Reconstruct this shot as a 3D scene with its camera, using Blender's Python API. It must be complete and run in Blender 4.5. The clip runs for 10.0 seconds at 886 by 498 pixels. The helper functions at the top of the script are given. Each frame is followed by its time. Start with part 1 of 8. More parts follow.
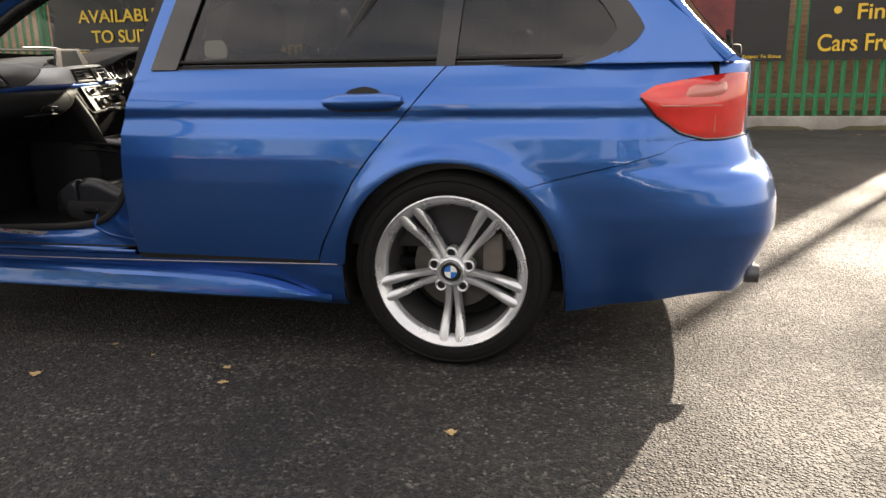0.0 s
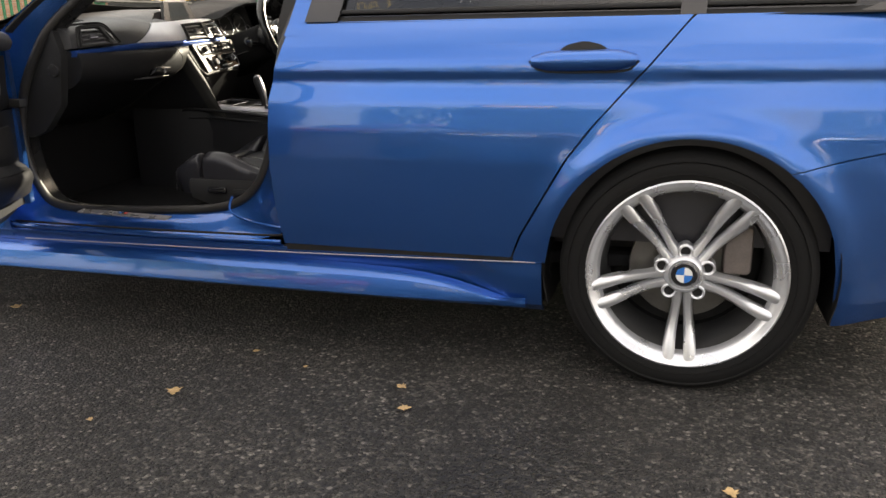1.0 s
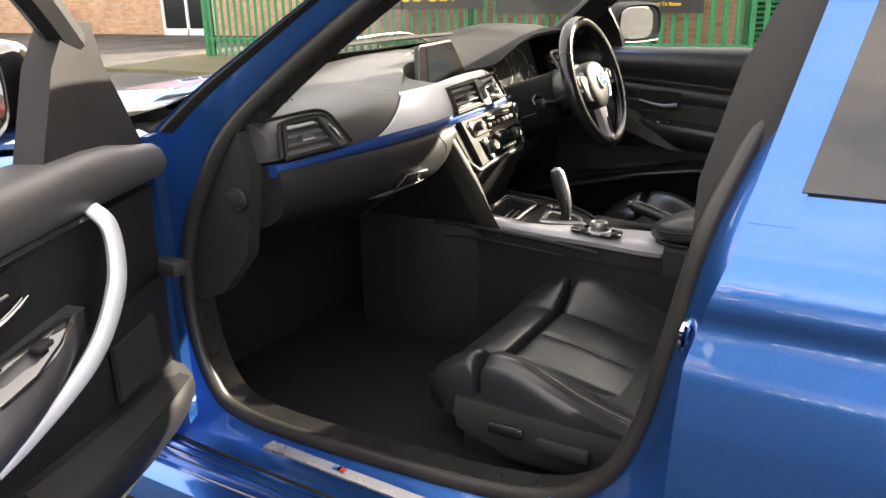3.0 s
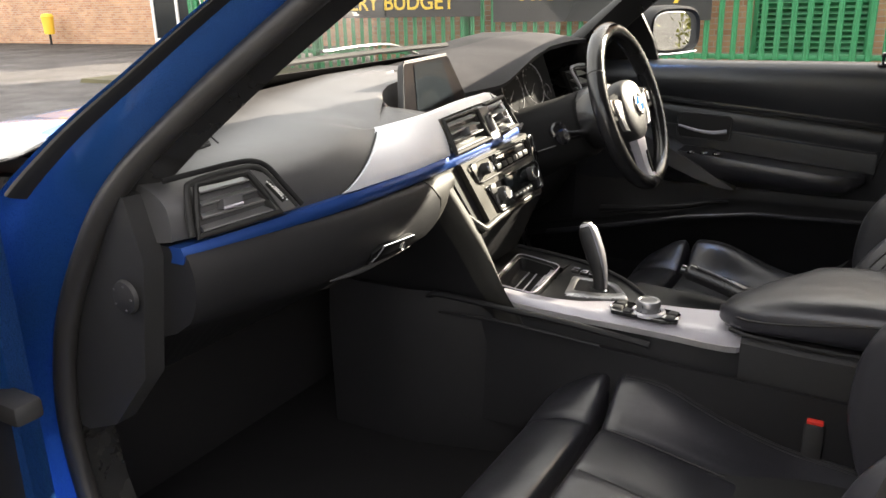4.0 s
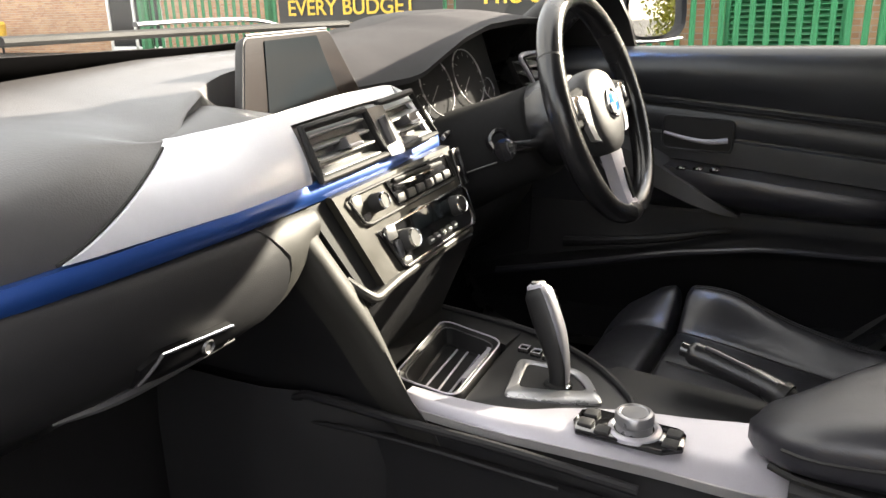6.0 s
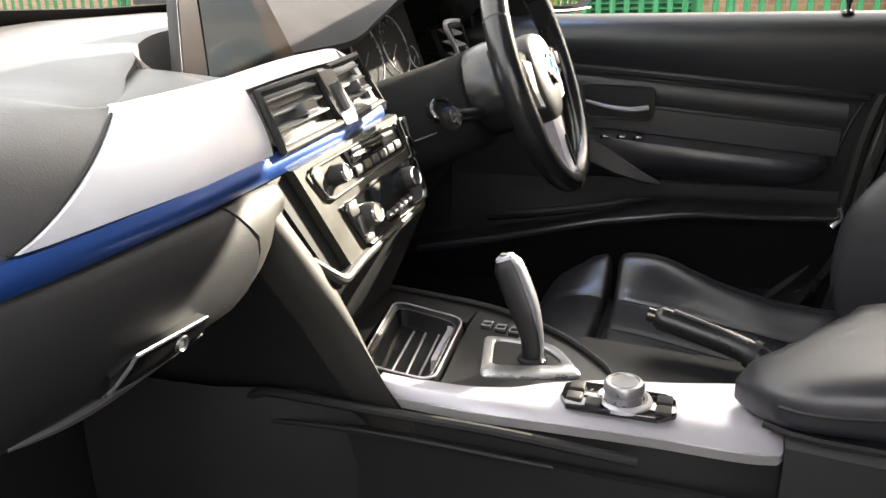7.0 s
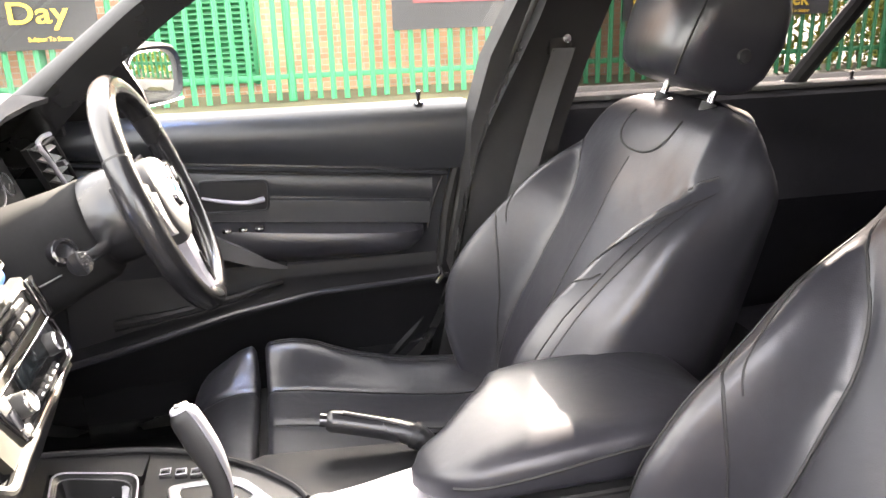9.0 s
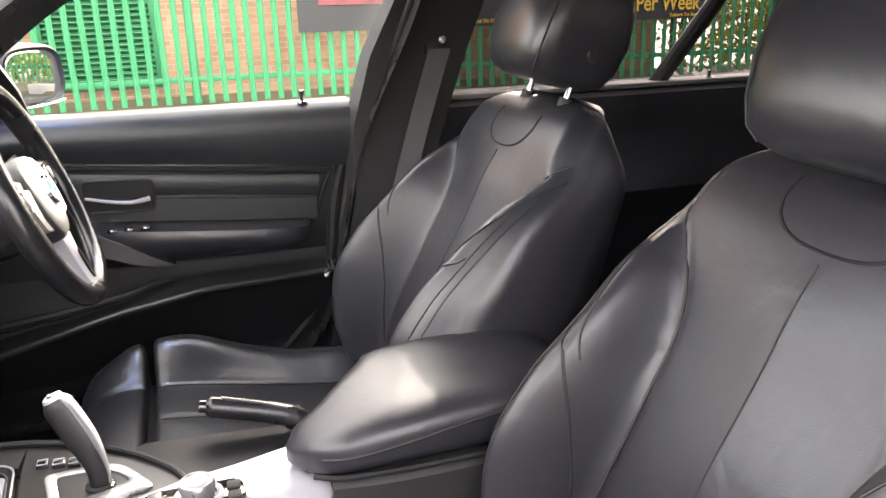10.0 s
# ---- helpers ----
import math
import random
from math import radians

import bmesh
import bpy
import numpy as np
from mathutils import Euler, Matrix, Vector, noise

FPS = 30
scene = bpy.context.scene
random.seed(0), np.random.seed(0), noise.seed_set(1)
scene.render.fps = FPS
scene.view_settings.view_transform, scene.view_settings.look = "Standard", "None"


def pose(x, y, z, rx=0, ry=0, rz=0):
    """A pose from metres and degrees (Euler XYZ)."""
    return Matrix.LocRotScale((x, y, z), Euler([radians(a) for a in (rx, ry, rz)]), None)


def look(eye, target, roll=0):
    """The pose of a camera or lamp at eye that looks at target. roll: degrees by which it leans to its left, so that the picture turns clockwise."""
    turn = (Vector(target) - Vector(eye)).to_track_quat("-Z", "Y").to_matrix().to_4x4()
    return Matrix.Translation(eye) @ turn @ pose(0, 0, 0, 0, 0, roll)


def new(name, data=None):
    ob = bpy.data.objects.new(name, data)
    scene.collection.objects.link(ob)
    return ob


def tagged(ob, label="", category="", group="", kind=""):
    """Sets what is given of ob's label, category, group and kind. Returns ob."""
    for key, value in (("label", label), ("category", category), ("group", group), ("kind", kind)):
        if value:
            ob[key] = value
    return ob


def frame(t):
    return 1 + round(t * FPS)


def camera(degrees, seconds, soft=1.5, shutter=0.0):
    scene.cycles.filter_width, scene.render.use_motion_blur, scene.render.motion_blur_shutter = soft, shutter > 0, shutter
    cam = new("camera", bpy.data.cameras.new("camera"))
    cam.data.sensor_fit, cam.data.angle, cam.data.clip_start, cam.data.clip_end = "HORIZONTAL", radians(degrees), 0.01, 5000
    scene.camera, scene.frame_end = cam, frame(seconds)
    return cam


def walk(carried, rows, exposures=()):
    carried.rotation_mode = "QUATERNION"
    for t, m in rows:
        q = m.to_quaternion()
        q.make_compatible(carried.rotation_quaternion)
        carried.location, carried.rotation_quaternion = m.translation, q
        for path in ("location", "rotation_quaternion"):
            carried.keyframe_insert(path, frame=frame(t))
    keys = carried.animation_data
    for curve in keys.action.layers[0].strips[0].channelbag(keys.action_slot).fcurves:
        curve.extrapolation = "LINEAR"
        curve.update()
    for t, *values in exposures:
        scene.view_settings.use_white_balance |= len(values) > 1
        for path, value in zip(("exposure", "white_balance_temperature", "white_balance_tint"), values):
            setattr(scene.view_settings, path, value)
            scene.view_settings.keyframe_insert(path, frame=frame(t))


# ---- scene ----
cam = camera(59.4, 10.0)
PATH = [
    (0, (0.556, -3.223, 0.982), (0.091, -1.335, 0.51), -1.0),
    (0.5, (0.235, -3.061, 0.936), (-0.232, -1.178, 0.453), -1.0),
    (1, (-0.056, -2.872, 0.961), (-0.601, -1.031, 0.398), -1.2),
    (1.5, (-0.33, -2.58, 1.024), (-1.045, -0.811, 0.424), -1.6),
    (2, (-0.642, -2.296, 1.09), (-1.53, -0.615, 0.468), -1.5),
    (2.5, (-0.811, -2.013, 1.15), (-1.776, -0.376, 0.526), -1.6),
    (3, (-0.963, -1.727, 1.185), (-1.945, -0.103, 0.552), -1.4),
    (3.2, (-1.022, -1.629, 1.175), (-2.008, -0.006, 0.549), -1.4),
    (4.5, (-1.282, -1.127, 1.159), (-2.249, 0.515, 0.552), -1.7),
    (5, (-1.324, -0.963, 1.137), (-2.28, 0.69, 0.539), -1.7),
    (6.5, (-1.406, -0.8, 1.065), (-2.247, 0.911, 0.459), -1.5),
    (7, (-1.483, -0.804, 1.057), (-2.097, 0.989, 0.417), -1.4),
    (7.5, (-1.535, -0.824, 1.097), (-1.895, 1.052, 0.502), -1.3),
    (8, (-1.551, -0.825, 1.144), (-1.697, 1.082, 0.559), -1.5),
    (8.5, (-1.551, -0.812, 1.176), (-1.421, 1.092, 0.576), -1.8),
    (9, (-1.55, -0.821, 1.191), (-1.161, 1.046, 0.587), -1.9),
    (9.5, (-1.531, -0.856, 1.189), (-1.011, 0.978, 0.586), -1.7),
    (10, (-1.503, -0.905, 1.189), (-0.911, 0.908, 0.585), -1.6),
]
def table_k(t):
    """White balance of the clip's camera, in kelvin, which drifts as it leans into the cabin."""
    return 7500 if t < 3.5 else 7200


def table_t(t):
    return 14 if t < 8 else 18


EXPOSURES = [(t, e, table_k(t), table_t(t)) for t, e in ((0.0, 1.47), (0.6, 1.52), (1.0, 1.93), (1.5, 2.28), (2.0, 2.55), (2.5, 2.75), (3.2, 2.85), (4.5, 2.9), (5.0, 2.82), (6.5, 3.3), (7.5, 3.5), (8.2, 3.9), (9.0, 4.96), (9.5, 4.54), (10.0, 4.44))]
walk(cam, [(t, look(eye, target, roll)) for t, eye, target, roll in PATH], EXPOSURES)

# ---- world and sun ----
SUN = Vector((0.412, 0.82, 0.415)).normalized()
world = bpy.data.worlds.new("daylight")
scene.world = world
world.use_nodes = True
wn = world.node_tree.nodes
sky = wn.new("ShaderNodeTexSky")
sky.sky_type = "NISHITA"
sky.sun_disc = False
sky.sun_elevation = math.asin(SUN.z)
sky.sun_rotation = math.atan2(SUN.x, SUN.y)
sky.dust_density = 2.0
wco = wn.new("ShaderNodeTexCoord")
wmap = wn.new("ShaderNodeMapping")
wmap.inputs["Scale"].default_value = (1, 1, 2.6)
cloud = wn.new("ShaderNodeTexNoise")
cloud.inputs["Scale"].default_value = 2.2
cloud.inputs["Detail"].default_value = 9
cloud.inputs["Roughness"].default_value = 0.55
cover = wn.new("ShaderNodeMapRange")
cover.inputs[1].default_value, cover.inputs[2].default_value = 0.36, 0.62
cover.inputs[3].default_value, cover.inputs[4].default_value = 0.25, 0.95
cmix = wn.new("ShaderNodeMix")
cmix.data_type = "RGBA"
cmix.inputs[7].default_value = (6.3, 6.2, 6.1, 1)
wl = world.node_tree.links
wl.new(wco.outputs["Generated"], wmap.inputs[0])
wl.new(wmap.outputs[0], cloud.inputs[0])
wl.new(cloud.outputs[0], cover.inputs[0])
wl.new(cover.outputs[0], cmix.inputs[0])
wl.new(sky.outputs[0], cmix.inputs[6])
# thin cloud scatters the sun into a wide aureole
toward = wn.new("ShaderNodeVectorMath")
toward.operation = "DOT_PRODUCT"
toward.inputs[1].default_value = SUN
wl.new(wco.outputs["Generated"], toward.inputs[0])
close = wn.new("ShaderNodeMapRange")
close.inputs[1].default_value, close.inputs[2].default_value = 0.55, 1.0
wl.new(toward.outputs["Value"], close.inputs[0])
glow = wn.new("ShaderNodeMath")
glow.operation = "POWER"
glow.inputs[1].default_value = 5.0
wl.new(close.outputs[0], glow.inputs[0])
gain = wn.new("ShaderNodeMath")
gain.operation = "MULTIPLY_ADD"
gain.inputs[1].default_value, gain.inputs[2].default_value = 0.9, 1.0
wl.new(glow.outputs[0], gain.inputs[0])
bright = wn.new("ShaderNodeVectorMath")
bright.operation = "SCALE"
wl.new(cmix.outputs[2], bright.inputs[0])
wl.new(gain.outputs[0], bright.inputs["Scale"])
wl.new(bright.outputs[0], wn["Background"].inputs[0])
wn["Background"].inputs[1].default_value = 0.115
sun_data = bpy.data.lights.new("sun", "SUN")
sun_data.energy = 5.0
sun_data.angle = radians(0.6)
sun_data.color = (1.0, 0.94, 0.84)
sun = new("sun", sun_data)
sun.matrix_world = look((0, 0, 30), Vector((0, 0, 30)) - SUN)


# ---- materials ----
def mat(name, color, rough=0.5, metal=0.0, coat=0.0, spec=0.5, vary=0.0, scale=20.0, bump=0.0, bump_scale=60.0, fine=0.0, grime=0.0):
    """A procedural surface: colour varied at two scales, roughness variation and fine relief, in metres."""
    m = bpy.data.materials.new(name)
    m.use_nodes = True
    n, l = m.node_tree.nodes, m.node_tree.links
    b = n["Principled BSDF"]
    b.inputs["Base Color"].default_value = (*color, 1)
    b.inputs["Roughness"].default_value = rough
    b.inputs["Metallic"].default_value = metal
    b.inputs["Coat Weight"].default_value = coat
    b.inputs["Coat Roughness"].default_value = 0.04
    b.inputs["Specular IOR Level"].default_value = spec
    co = n.new("ShaderNodeTexCoord")
    if vary > 0:
        big = n.new("ShaderNodeTexNoise")
        big.inputs["Scale"].default_value = scale
        big.inputs["Detail"].default_value = 6
        l.new(co.outputs["Object"], big.inputs["Vector"])
        small = n.new("ShaderNodeTexNoise")
        small.inputs["Scale"].default_value = scale * 14
        small.inputs["Detail"].default_value = 4
        l.new(co.outputs["Object"], small.inputs["Vector"])
        mixf = n.new("ShaderNodeMath")
        mixf.operation = "MULTIPLY_ADD"
        l.new(small.outputs[0], mixf.inputs[0])
        mixf.inputs[1].default_value = 0.5
        l.new(big.outputs[0], mixf.inputs[2])
        ramp = n.new("ShaderNodeMapRange")
        ramp.inputs[1].default_value, ramp.inputs[2].default_value = 0.45, 1.05
        ramp.inputs[3].default_value, ramp.inputs[4].default_value = 1 - vary, 1 + vary
        l.new(mixf.outputs[0], ramp.inputs[0])
        mul = n.new("ShaderNodeVectorMath")
        mul.operation = "SCALE"
        mul.inputs[0].default_value = color
        l.new(ramp.outputs[0], mul.inputs["Scale"])
        l.new(mul.outputs[0], b.inputs["Base Color"])
        rr = n.new("ShaderNodeMapRange")
        rr.inputs[1].default_value, rr.inputs[2].default_value = 0.3, 0.7
        rr.inputs[3].default_value, rr.inputs[4].default_value = max(0.02, rough - 0.08), min(1, rough + 0.08)
        l.new(big.outputs[0], rr.inputs[0])
        l.new(rr.outputs[0], b.inputs["Roughness"])
    if bump > 0:
        bt = n.new("ShaderNodeTexVoronoi" if fine else "ShaderNodeTexNoise")
        bt.inputs["Scale"].default_value = bump_scale
        l.new(co.outputs["Object"], bt.inputs["Vector"])
        bn = n.new("ShaderNodeBump")
        bn.inputs["Strength"].default_value = bump
        bn.inputs["Distance"].default_value = 0.002
        l.new(bt.outputs[0], bn.inputs["Height"])
        l.new(bn.outputs[0], b.inputs["Normal"])
    return m


def wrinkle(m, scale, depth):
    """Soft, wide creases under the fine grain."""
    n, l = m.node_tree.nodes, m.node_tree.links
    b = n["Principled BSDF"]
    co = n.new("ShaderNodeTexCoord")
    t = n.new("ShaderNodeTexNoise")
    t.inputs["Scale"].default_value = scale
    t.inputs["Detail"].default_value = 3
    t.inputs["Distortion"].default_value = 0.6
    l.new(co.outputs["Object"], t.inputs["Vector"])
    k = n.new("ShaderNodeBump")
    k.inputs["Strength"].default_value = 0.5
    k.inputs["Distance"].default_value = depth
    l.new(t.outputs[0], k.inputs["Height"])
    if b.inputs["Normal"].links:
        l.new(b.inputs["Normal"].links[0].from_socket, k.inputs["Normal"])
    l.new(k.outputs[0], b.inputs["Normal"])


def glass(name, tint, rough=0.0, base=0.07):
    """Thin pane: a clear or tinted film with a real reflection."""
    m = bpy.data.materials.new(name)
    m.use_nodes = True
    n, l = m.node_tree.nodes, m.node_tree.links
    out = n["Material Output"]
    n.remove(n["Principled BSDF"])
    tr = n.new("ShaderNodeBsdfTransparent")
    tr.inputs[0].default_value = (*tint, 1)
    gl = n.new("ShaderNodeBsdfGlossy")
    gl.inputs["Roughness"].default_value = rough
    lw = n.new("ShaderNodeLayerWeight")
    lw.inputs[0].default_value = 0.5
    pw = n.new("ShaderNodeMath")
    pw.operation = "POWER"
    l.new(lw.outputs["Facing"], pw.inputs[0])
    pw.inputs[1].default_value = 4.0
    fr = n.new("ShaderNodeMath")
    fr.operation = "MULTIPLY_ADD"
    l.new(pw.outputs[0], fr.inputs[0])
    fr.inputs[1].default_value, fr.inputs[2].default_value = 0.75, base
    mx = n.new("ShaderNodeMixShader")
    l.new(fr.outputs[0], mx.inputs[0])
    l.new(tr.outputs[0], mx.inputs[1])
    l.new(gl.outputs[0], mx.inputs[2])
    l.new(mx.outputs[0], out.inputs[0])
    return m


def flake_paint(name, color):
    """Metallic car paint: flakes under a clear coat."""
    m = mat(name, color, 0.34, 0.8, 1.0)
    n, l = m.node_tree.nodes, m.node_tree.links
    b = n["Principled BSDF"]
    co = n.new("ShaderNodeTexCoord")
    v = n.new("ShaderNodeTexVoronoi")
    v.inputs["Scale"].default_value = 1500
    l.new(co.outputs["Object"], v.inputs["Vector"])
    r = n.new("ShaderNodeMapRange")
    r.inputs[3].default_value, r.inputs[4].default_value = 0.22, 0.36
    l.new(v.outputs["Distance"], r.inputs[0])
    l.new(r.outputs[0], b.inputs["Roughness"])
    d = n.new("ShaderNodeTexNoise")
    d.inputs["Scale"].default_value = 3.0
    d.inputs["Detail"].default_value = 8
    l.new(co.outputs["Object"], d.inputs["Vector"])
    r2 = n.new("ShaderNodeMapRange")
    r2.inputs[1].default_value, r2.inputs[2].default_value = 0.4, 0.75
    r2.inputs[3].default_value, r2.inputs[4].default_value = 0.02, 0.10
    l.new(d.outputs[0], r2.inputs[0])
    l.new(r2.outputs[0], b.inputs["Coat Roughness"])
    return m


def asphalt_mat():
    """Worn asphalt: dark binder, grey stones, a few pale chips, wide stains."""
    m = bpy.data.materials.new("asphalt")
    m.use_nodes = True
    n, l = m.node_tree.nodes, m.node_tree.links
    b = n["Principled BSDF"]
    co = n.new("ShaderNodeTexCoord")

    def noise(scale, detail, rough=0.55):
        t = n.new("ShaderNodeTexNoise")
        t.inputs["Scale"].default_value, t.inputs["Detail"].default_value, t.inputs["Roughness"].default_value = scale, detail, rough
        l.new(co.outputs["Object"], t.inputs["Vector"])
        return t.outputs[0]

    def spread(v, a, b_, c, d):
        r = n.new("ShaderNodeMapRange")
        r.inputs[1].default_value, r.inputs[2].default_value, r.inputs[3].default_value, r.inputs[4].default_value = a, b_, c, d
        l.new(v, r.inputs[0])
        return r.outputs[0]

    def times(a, b_):
        k = n.new("ShaderNodeMath")
        k.operation = "MULTIPLY"
        l.new(a, k.inputs[0])
        l.new(b_, k.inputs[1])
        return k.outputs[0]
    st = n.new("ShaderNodeTexVoronoi")
    st.inputs["Scale"].default_value = 105
    l.new(co.outputs["Object"], st.inputs["Vector"])
    sep = n.new("ShaderNodeSeparateColor")
    l.new(st.outputs["Color"], sep.inputs[0])
    ramp = n.new("ShaderNodeValToRGB")
    e = ramp.color_ramp.elements
    e[0].position, e[0].color = 0.0, (0.014, 0.0135, 0.013, 1)
    e[1].position, e[1].color = 1.0, (0.30, 0.275, 0.24, 1)
    for p, c in ((0.50, (0.034, 0.0315, 0.029, 1)), (0.78, (0.074, 0.068, 0.060, 1)), (0.95, (0.13, 0.12, 0.104, 1))):
        q = e.new(p)
        q.color = c
    l.new(sep.outputs[0], ramp.inputs[0])
    edge = spread(st.outputs["Distance"], 0.0, 0.55, 1.1, 0.55)
    tone = times(times(spread(noise(0.7, 8, 0.62), 0.32, 0.68, 0.55, 1.45), spread(noise(6.0, 6), 0.3, 0.7, 0.75, 1.25)), edge)
    mul = n.new("ShaderNodeVectorMath")
    mul.operation = "SCALE"
    l.new(ramp.outputs[0], mul.inputs[0])
    l.new(tone, mul.inputs["Scale"])
    l.new(mul.outputs[0], b.inputs["Base Color"])
    l.new(spread(noise(0.9, 6), 0.35, 0.65, 0.55, 0.85), b.inputs["Roughness"])
    hs = n.new("ShaderNodeMath")
    hs.operation = "ADD"
    l.new(spread(st.outputs["Distance"], 0.0, 0.6, 1.0, 0.0), hs.inputs[0])
    l.new(sep.outputs[1], hs.inputs[1])
    bn = n.new("ShaderNodeBump")
    bn.inputs["Strength"].default_value = 1.0
    bn.inputs["Distance"].default_value = 0.014
    l.new(hs.outputs[0], bn.inputs["Height"])
    l.new(bn.outputs[0], b.inputs["Normal"])
    return m


def brick_mat():
    m = mat("brick", (0.45, 0.26, 0.15), 0.85)
    n, l = m.node_tree.nodes, m.node_tree.links
    b = n["Principled BSDF"]
    oi = n.new("ShaderNodeObjectInfo")
    co = n.new("ShaderNodeTexCoord")
    br = n.new("ShaderNodeTexBrick")
    br.inputs["Color1"].default_value = (0.50, 0.30, 0.17, 1)
    br.inputs["Color2"].default_value = (0.38, 0.19, 0.11, 1)
    br.inputs["Mortar"].default_value = (0.42, 0.38, 0.32, 1)
    br.inputs["Scale"].default_value = 1.0
    br.inputs["Mortar Size"].default_value = 0.006
    br.inputs["Brick Width"].default_value = 0.225
    br.inputs["Row Height"].default_value = 0.075
    mp = n.new("ShaderNodeMapping")
    mp.inputs["Rotation"].default_value = (radians(90), 0, 0)
    l.new(co.outputs["Object"], mp.inputs[0])
    l.new(mp.outputs[0], br.inputs[0])
    no = n.new("ShaderNodeTexNoise")
    no.inputs["Scale"].default_value = 1.3
    no.inputs["Detail"].default_value = 8
    l.new(co.outputs["Object"], no.inputs[0])
    sc = n.new("ShaderNodeMapRange")
    sc.inputs[3].default_value, sc.inputs[4].default_value = 0.75, 1.25
    l.new(no.outputs[0], sc.inputs[0])
    mul = n.new("ShaderNodeVectorMath")
    mul.operation = "SCALE"
    l.new(br.outputs[0], mul.inputs[0])
    l.new(sc.outputs[0], mul.inputs["Scale"])
    l.new(mul.outputs[0], b.inputs["Base Color"])
    bn = n.new("ShaderNodeBump")
    bn.inputs["Strength"].default_value = 0.6
    bn.inputs["Distance"].default_value = 0.006
    bn.invert = True
    l.new(br.outputs["Fac"], bn.inputs["Height"])
    l.new(bn.outputs[0], b.inputs["Normal"])
    return m


PAINT = flake_paint("blue_paint", (0.021, 0.118, 0.41))
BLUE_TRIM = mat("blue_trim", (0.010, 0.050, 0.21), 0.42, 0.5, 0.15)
KNEE = mat("knee_vinyl", (0.022, 0.0212, 0.019), 0.55, spec=0.28, vary=0.2, scale=6, bump=0.12, bump_scale=800, fine=1)
BLACK = mat("black_plastic", (0.018, 0.018, 0.0185), 0.56, spec=0.30, vary=0.25, scale=6, bump=0.15, bump_scale=900)
GLOSS = mat("gloss_black", (0.012, 0.012, 0.013), 0.08, coat=1.0)
RUBBER = mat("rubber", (0.013, 0.013, 0.013), 0.65, spec=0.25, vary=0.3, scale=8)
TYRE = mat("tyre_rubber", (0.0065, 0.0065, 0.0065), 0.78, spec=0.2, vary=0.35, scale=10, bump=0.3, bump_scale=300)
ALLOY = mat("alloy", (0.62, 0.63, 0.65), 0.3, 0.75, 0.5, vary=0.06, scale=9)
CHROME = mat("chrome", (0.85, 0.85, 0.86), 0.08, 1.0)
SILVER = mat("satin_silver", (0.54, 0.555, 0.60), 0.45, 0.30, 0.15, vary=0.04, scale=30)
# deck and selector blacks are darkened to carry the shade on the console
DECK = mat("shaded_console_black", (0.012, 0.012, 0.0125), 0.42, spec=0.32, vary=0.2, scale=8, bump=0.08, bump_scale=900)
SELECTOR = mat("shaded_selector_leather", (0.008, 0.008, 0.0085), 0.42, spec=0.35, vary=0.2, scale=9, bump=0.08, bump_scale=700, fine=1)
DASH = mat("dash_vinyl", (0.046, 0.046, 0.048), 0.46, spec=0.52, vary=0.15, scale=4, bump=0.13, bump_scale=600, fine=1)
LEATHER = mat("black_leather", (0.019, 0.019, 0.023), 0.355, spec=0.58, vary=0.25, scale=5, bump=0.06, bump_scale=620, fine=1)
DOORPAD = mat("door_pad_vinyl", (0.017, 0.018, 0.0205), 0.36, vary=0.2, scale=4, bump=0.08, bump_scale=900, fine=1)
GLOVE = mat("glove_vinyl", (0.011, 0.011, 0.012), 0.50, spec=0.26, vary=0.15, scale=4, bump=0.12, bump_scale=900, fine=1)

RIMLEATHER = mat("wheel_leather", (0.011, 0.011, 0.012), 0.24, vary=0.2, scale=9, bump=0.08, bump_scale=700, fine=1)
SEALTRIM = mat("aperture_trim", (0.016, 0.016, 0.016), 0.26, spec=0.5, vary=0.1, scale=10)
SEALRUBBER = mat("seal_rubber", (0.020, 0.019, 0.018), 0.42, spec=0.45, vary=0.2, scale=12)
# paler than the side vent's plastic: sun on the blades is painted in
SUNLIT_BLADE = mat("sunlit_vent_blade", (0.20, 0.20, 0.20), 0.42, vary=0.1, scale=30)
SLAT = mat("slat_plastic", (0.055, 0.055, 0.055), 0.45, vary=0.1, scale=30)
PILLARGLOSS = mat("pillar_gloss", (0.010, 0.009, 0.009), 0.03, coat=0.5, spec=0.5)
CONTRIM = mat("console_trim_silver", (0.36, 0.35, 0.385), 0.40, 0.30, 0.15, vary=0.04, scale=30)
CONSILVER = mat("console_silver", (0.27, 0.27, 0.28), 0.30, 0.65, 0.2, vary=0.05, scale=30)
# dash vinyl again, darker and duller: the hood's shade is in the colour
SHADED_DASH = mat("shaded_dash_vinyl", (0.024, 0.024, 0.026), 0.85, spec=0.12, vary=0.1, scale=5, bump=0.2, bump_scale=900, fine=1)
MATT = mat("matt_black", (0.012, 0.012, 0.0125), 0.88, spec=0.10, vary=0.2, scale=12)
SPOKE = mat("spoke_grey", (0.10, 0.10, 0.105), 0.3, 0.5)
DOORLOW = mat("door_lower_vinyl", (0.0095, 0.0095, 0.0105), 0.55, spec=0.26, vary=0.2, scale=6, bump=0.15, bump_scale=900)
STITCH = mat("leather_seam", (0.010, 0.010, 0.010), 0.6)
wrinkle(LEATHER, 10.0, 0.0045)
CARPET = mat("carpet", (0.0085, 0.0085, 0.0092), 0.95, spec=0.2, vary=0.3, scale=30, bump=0.6, bump_scale=900)
BELT = mat("belt_webbing", (0.06, 0.06, 0.062), 0.75, vary=0.2, scale=40, bump=0.3, bump_scale=1200)
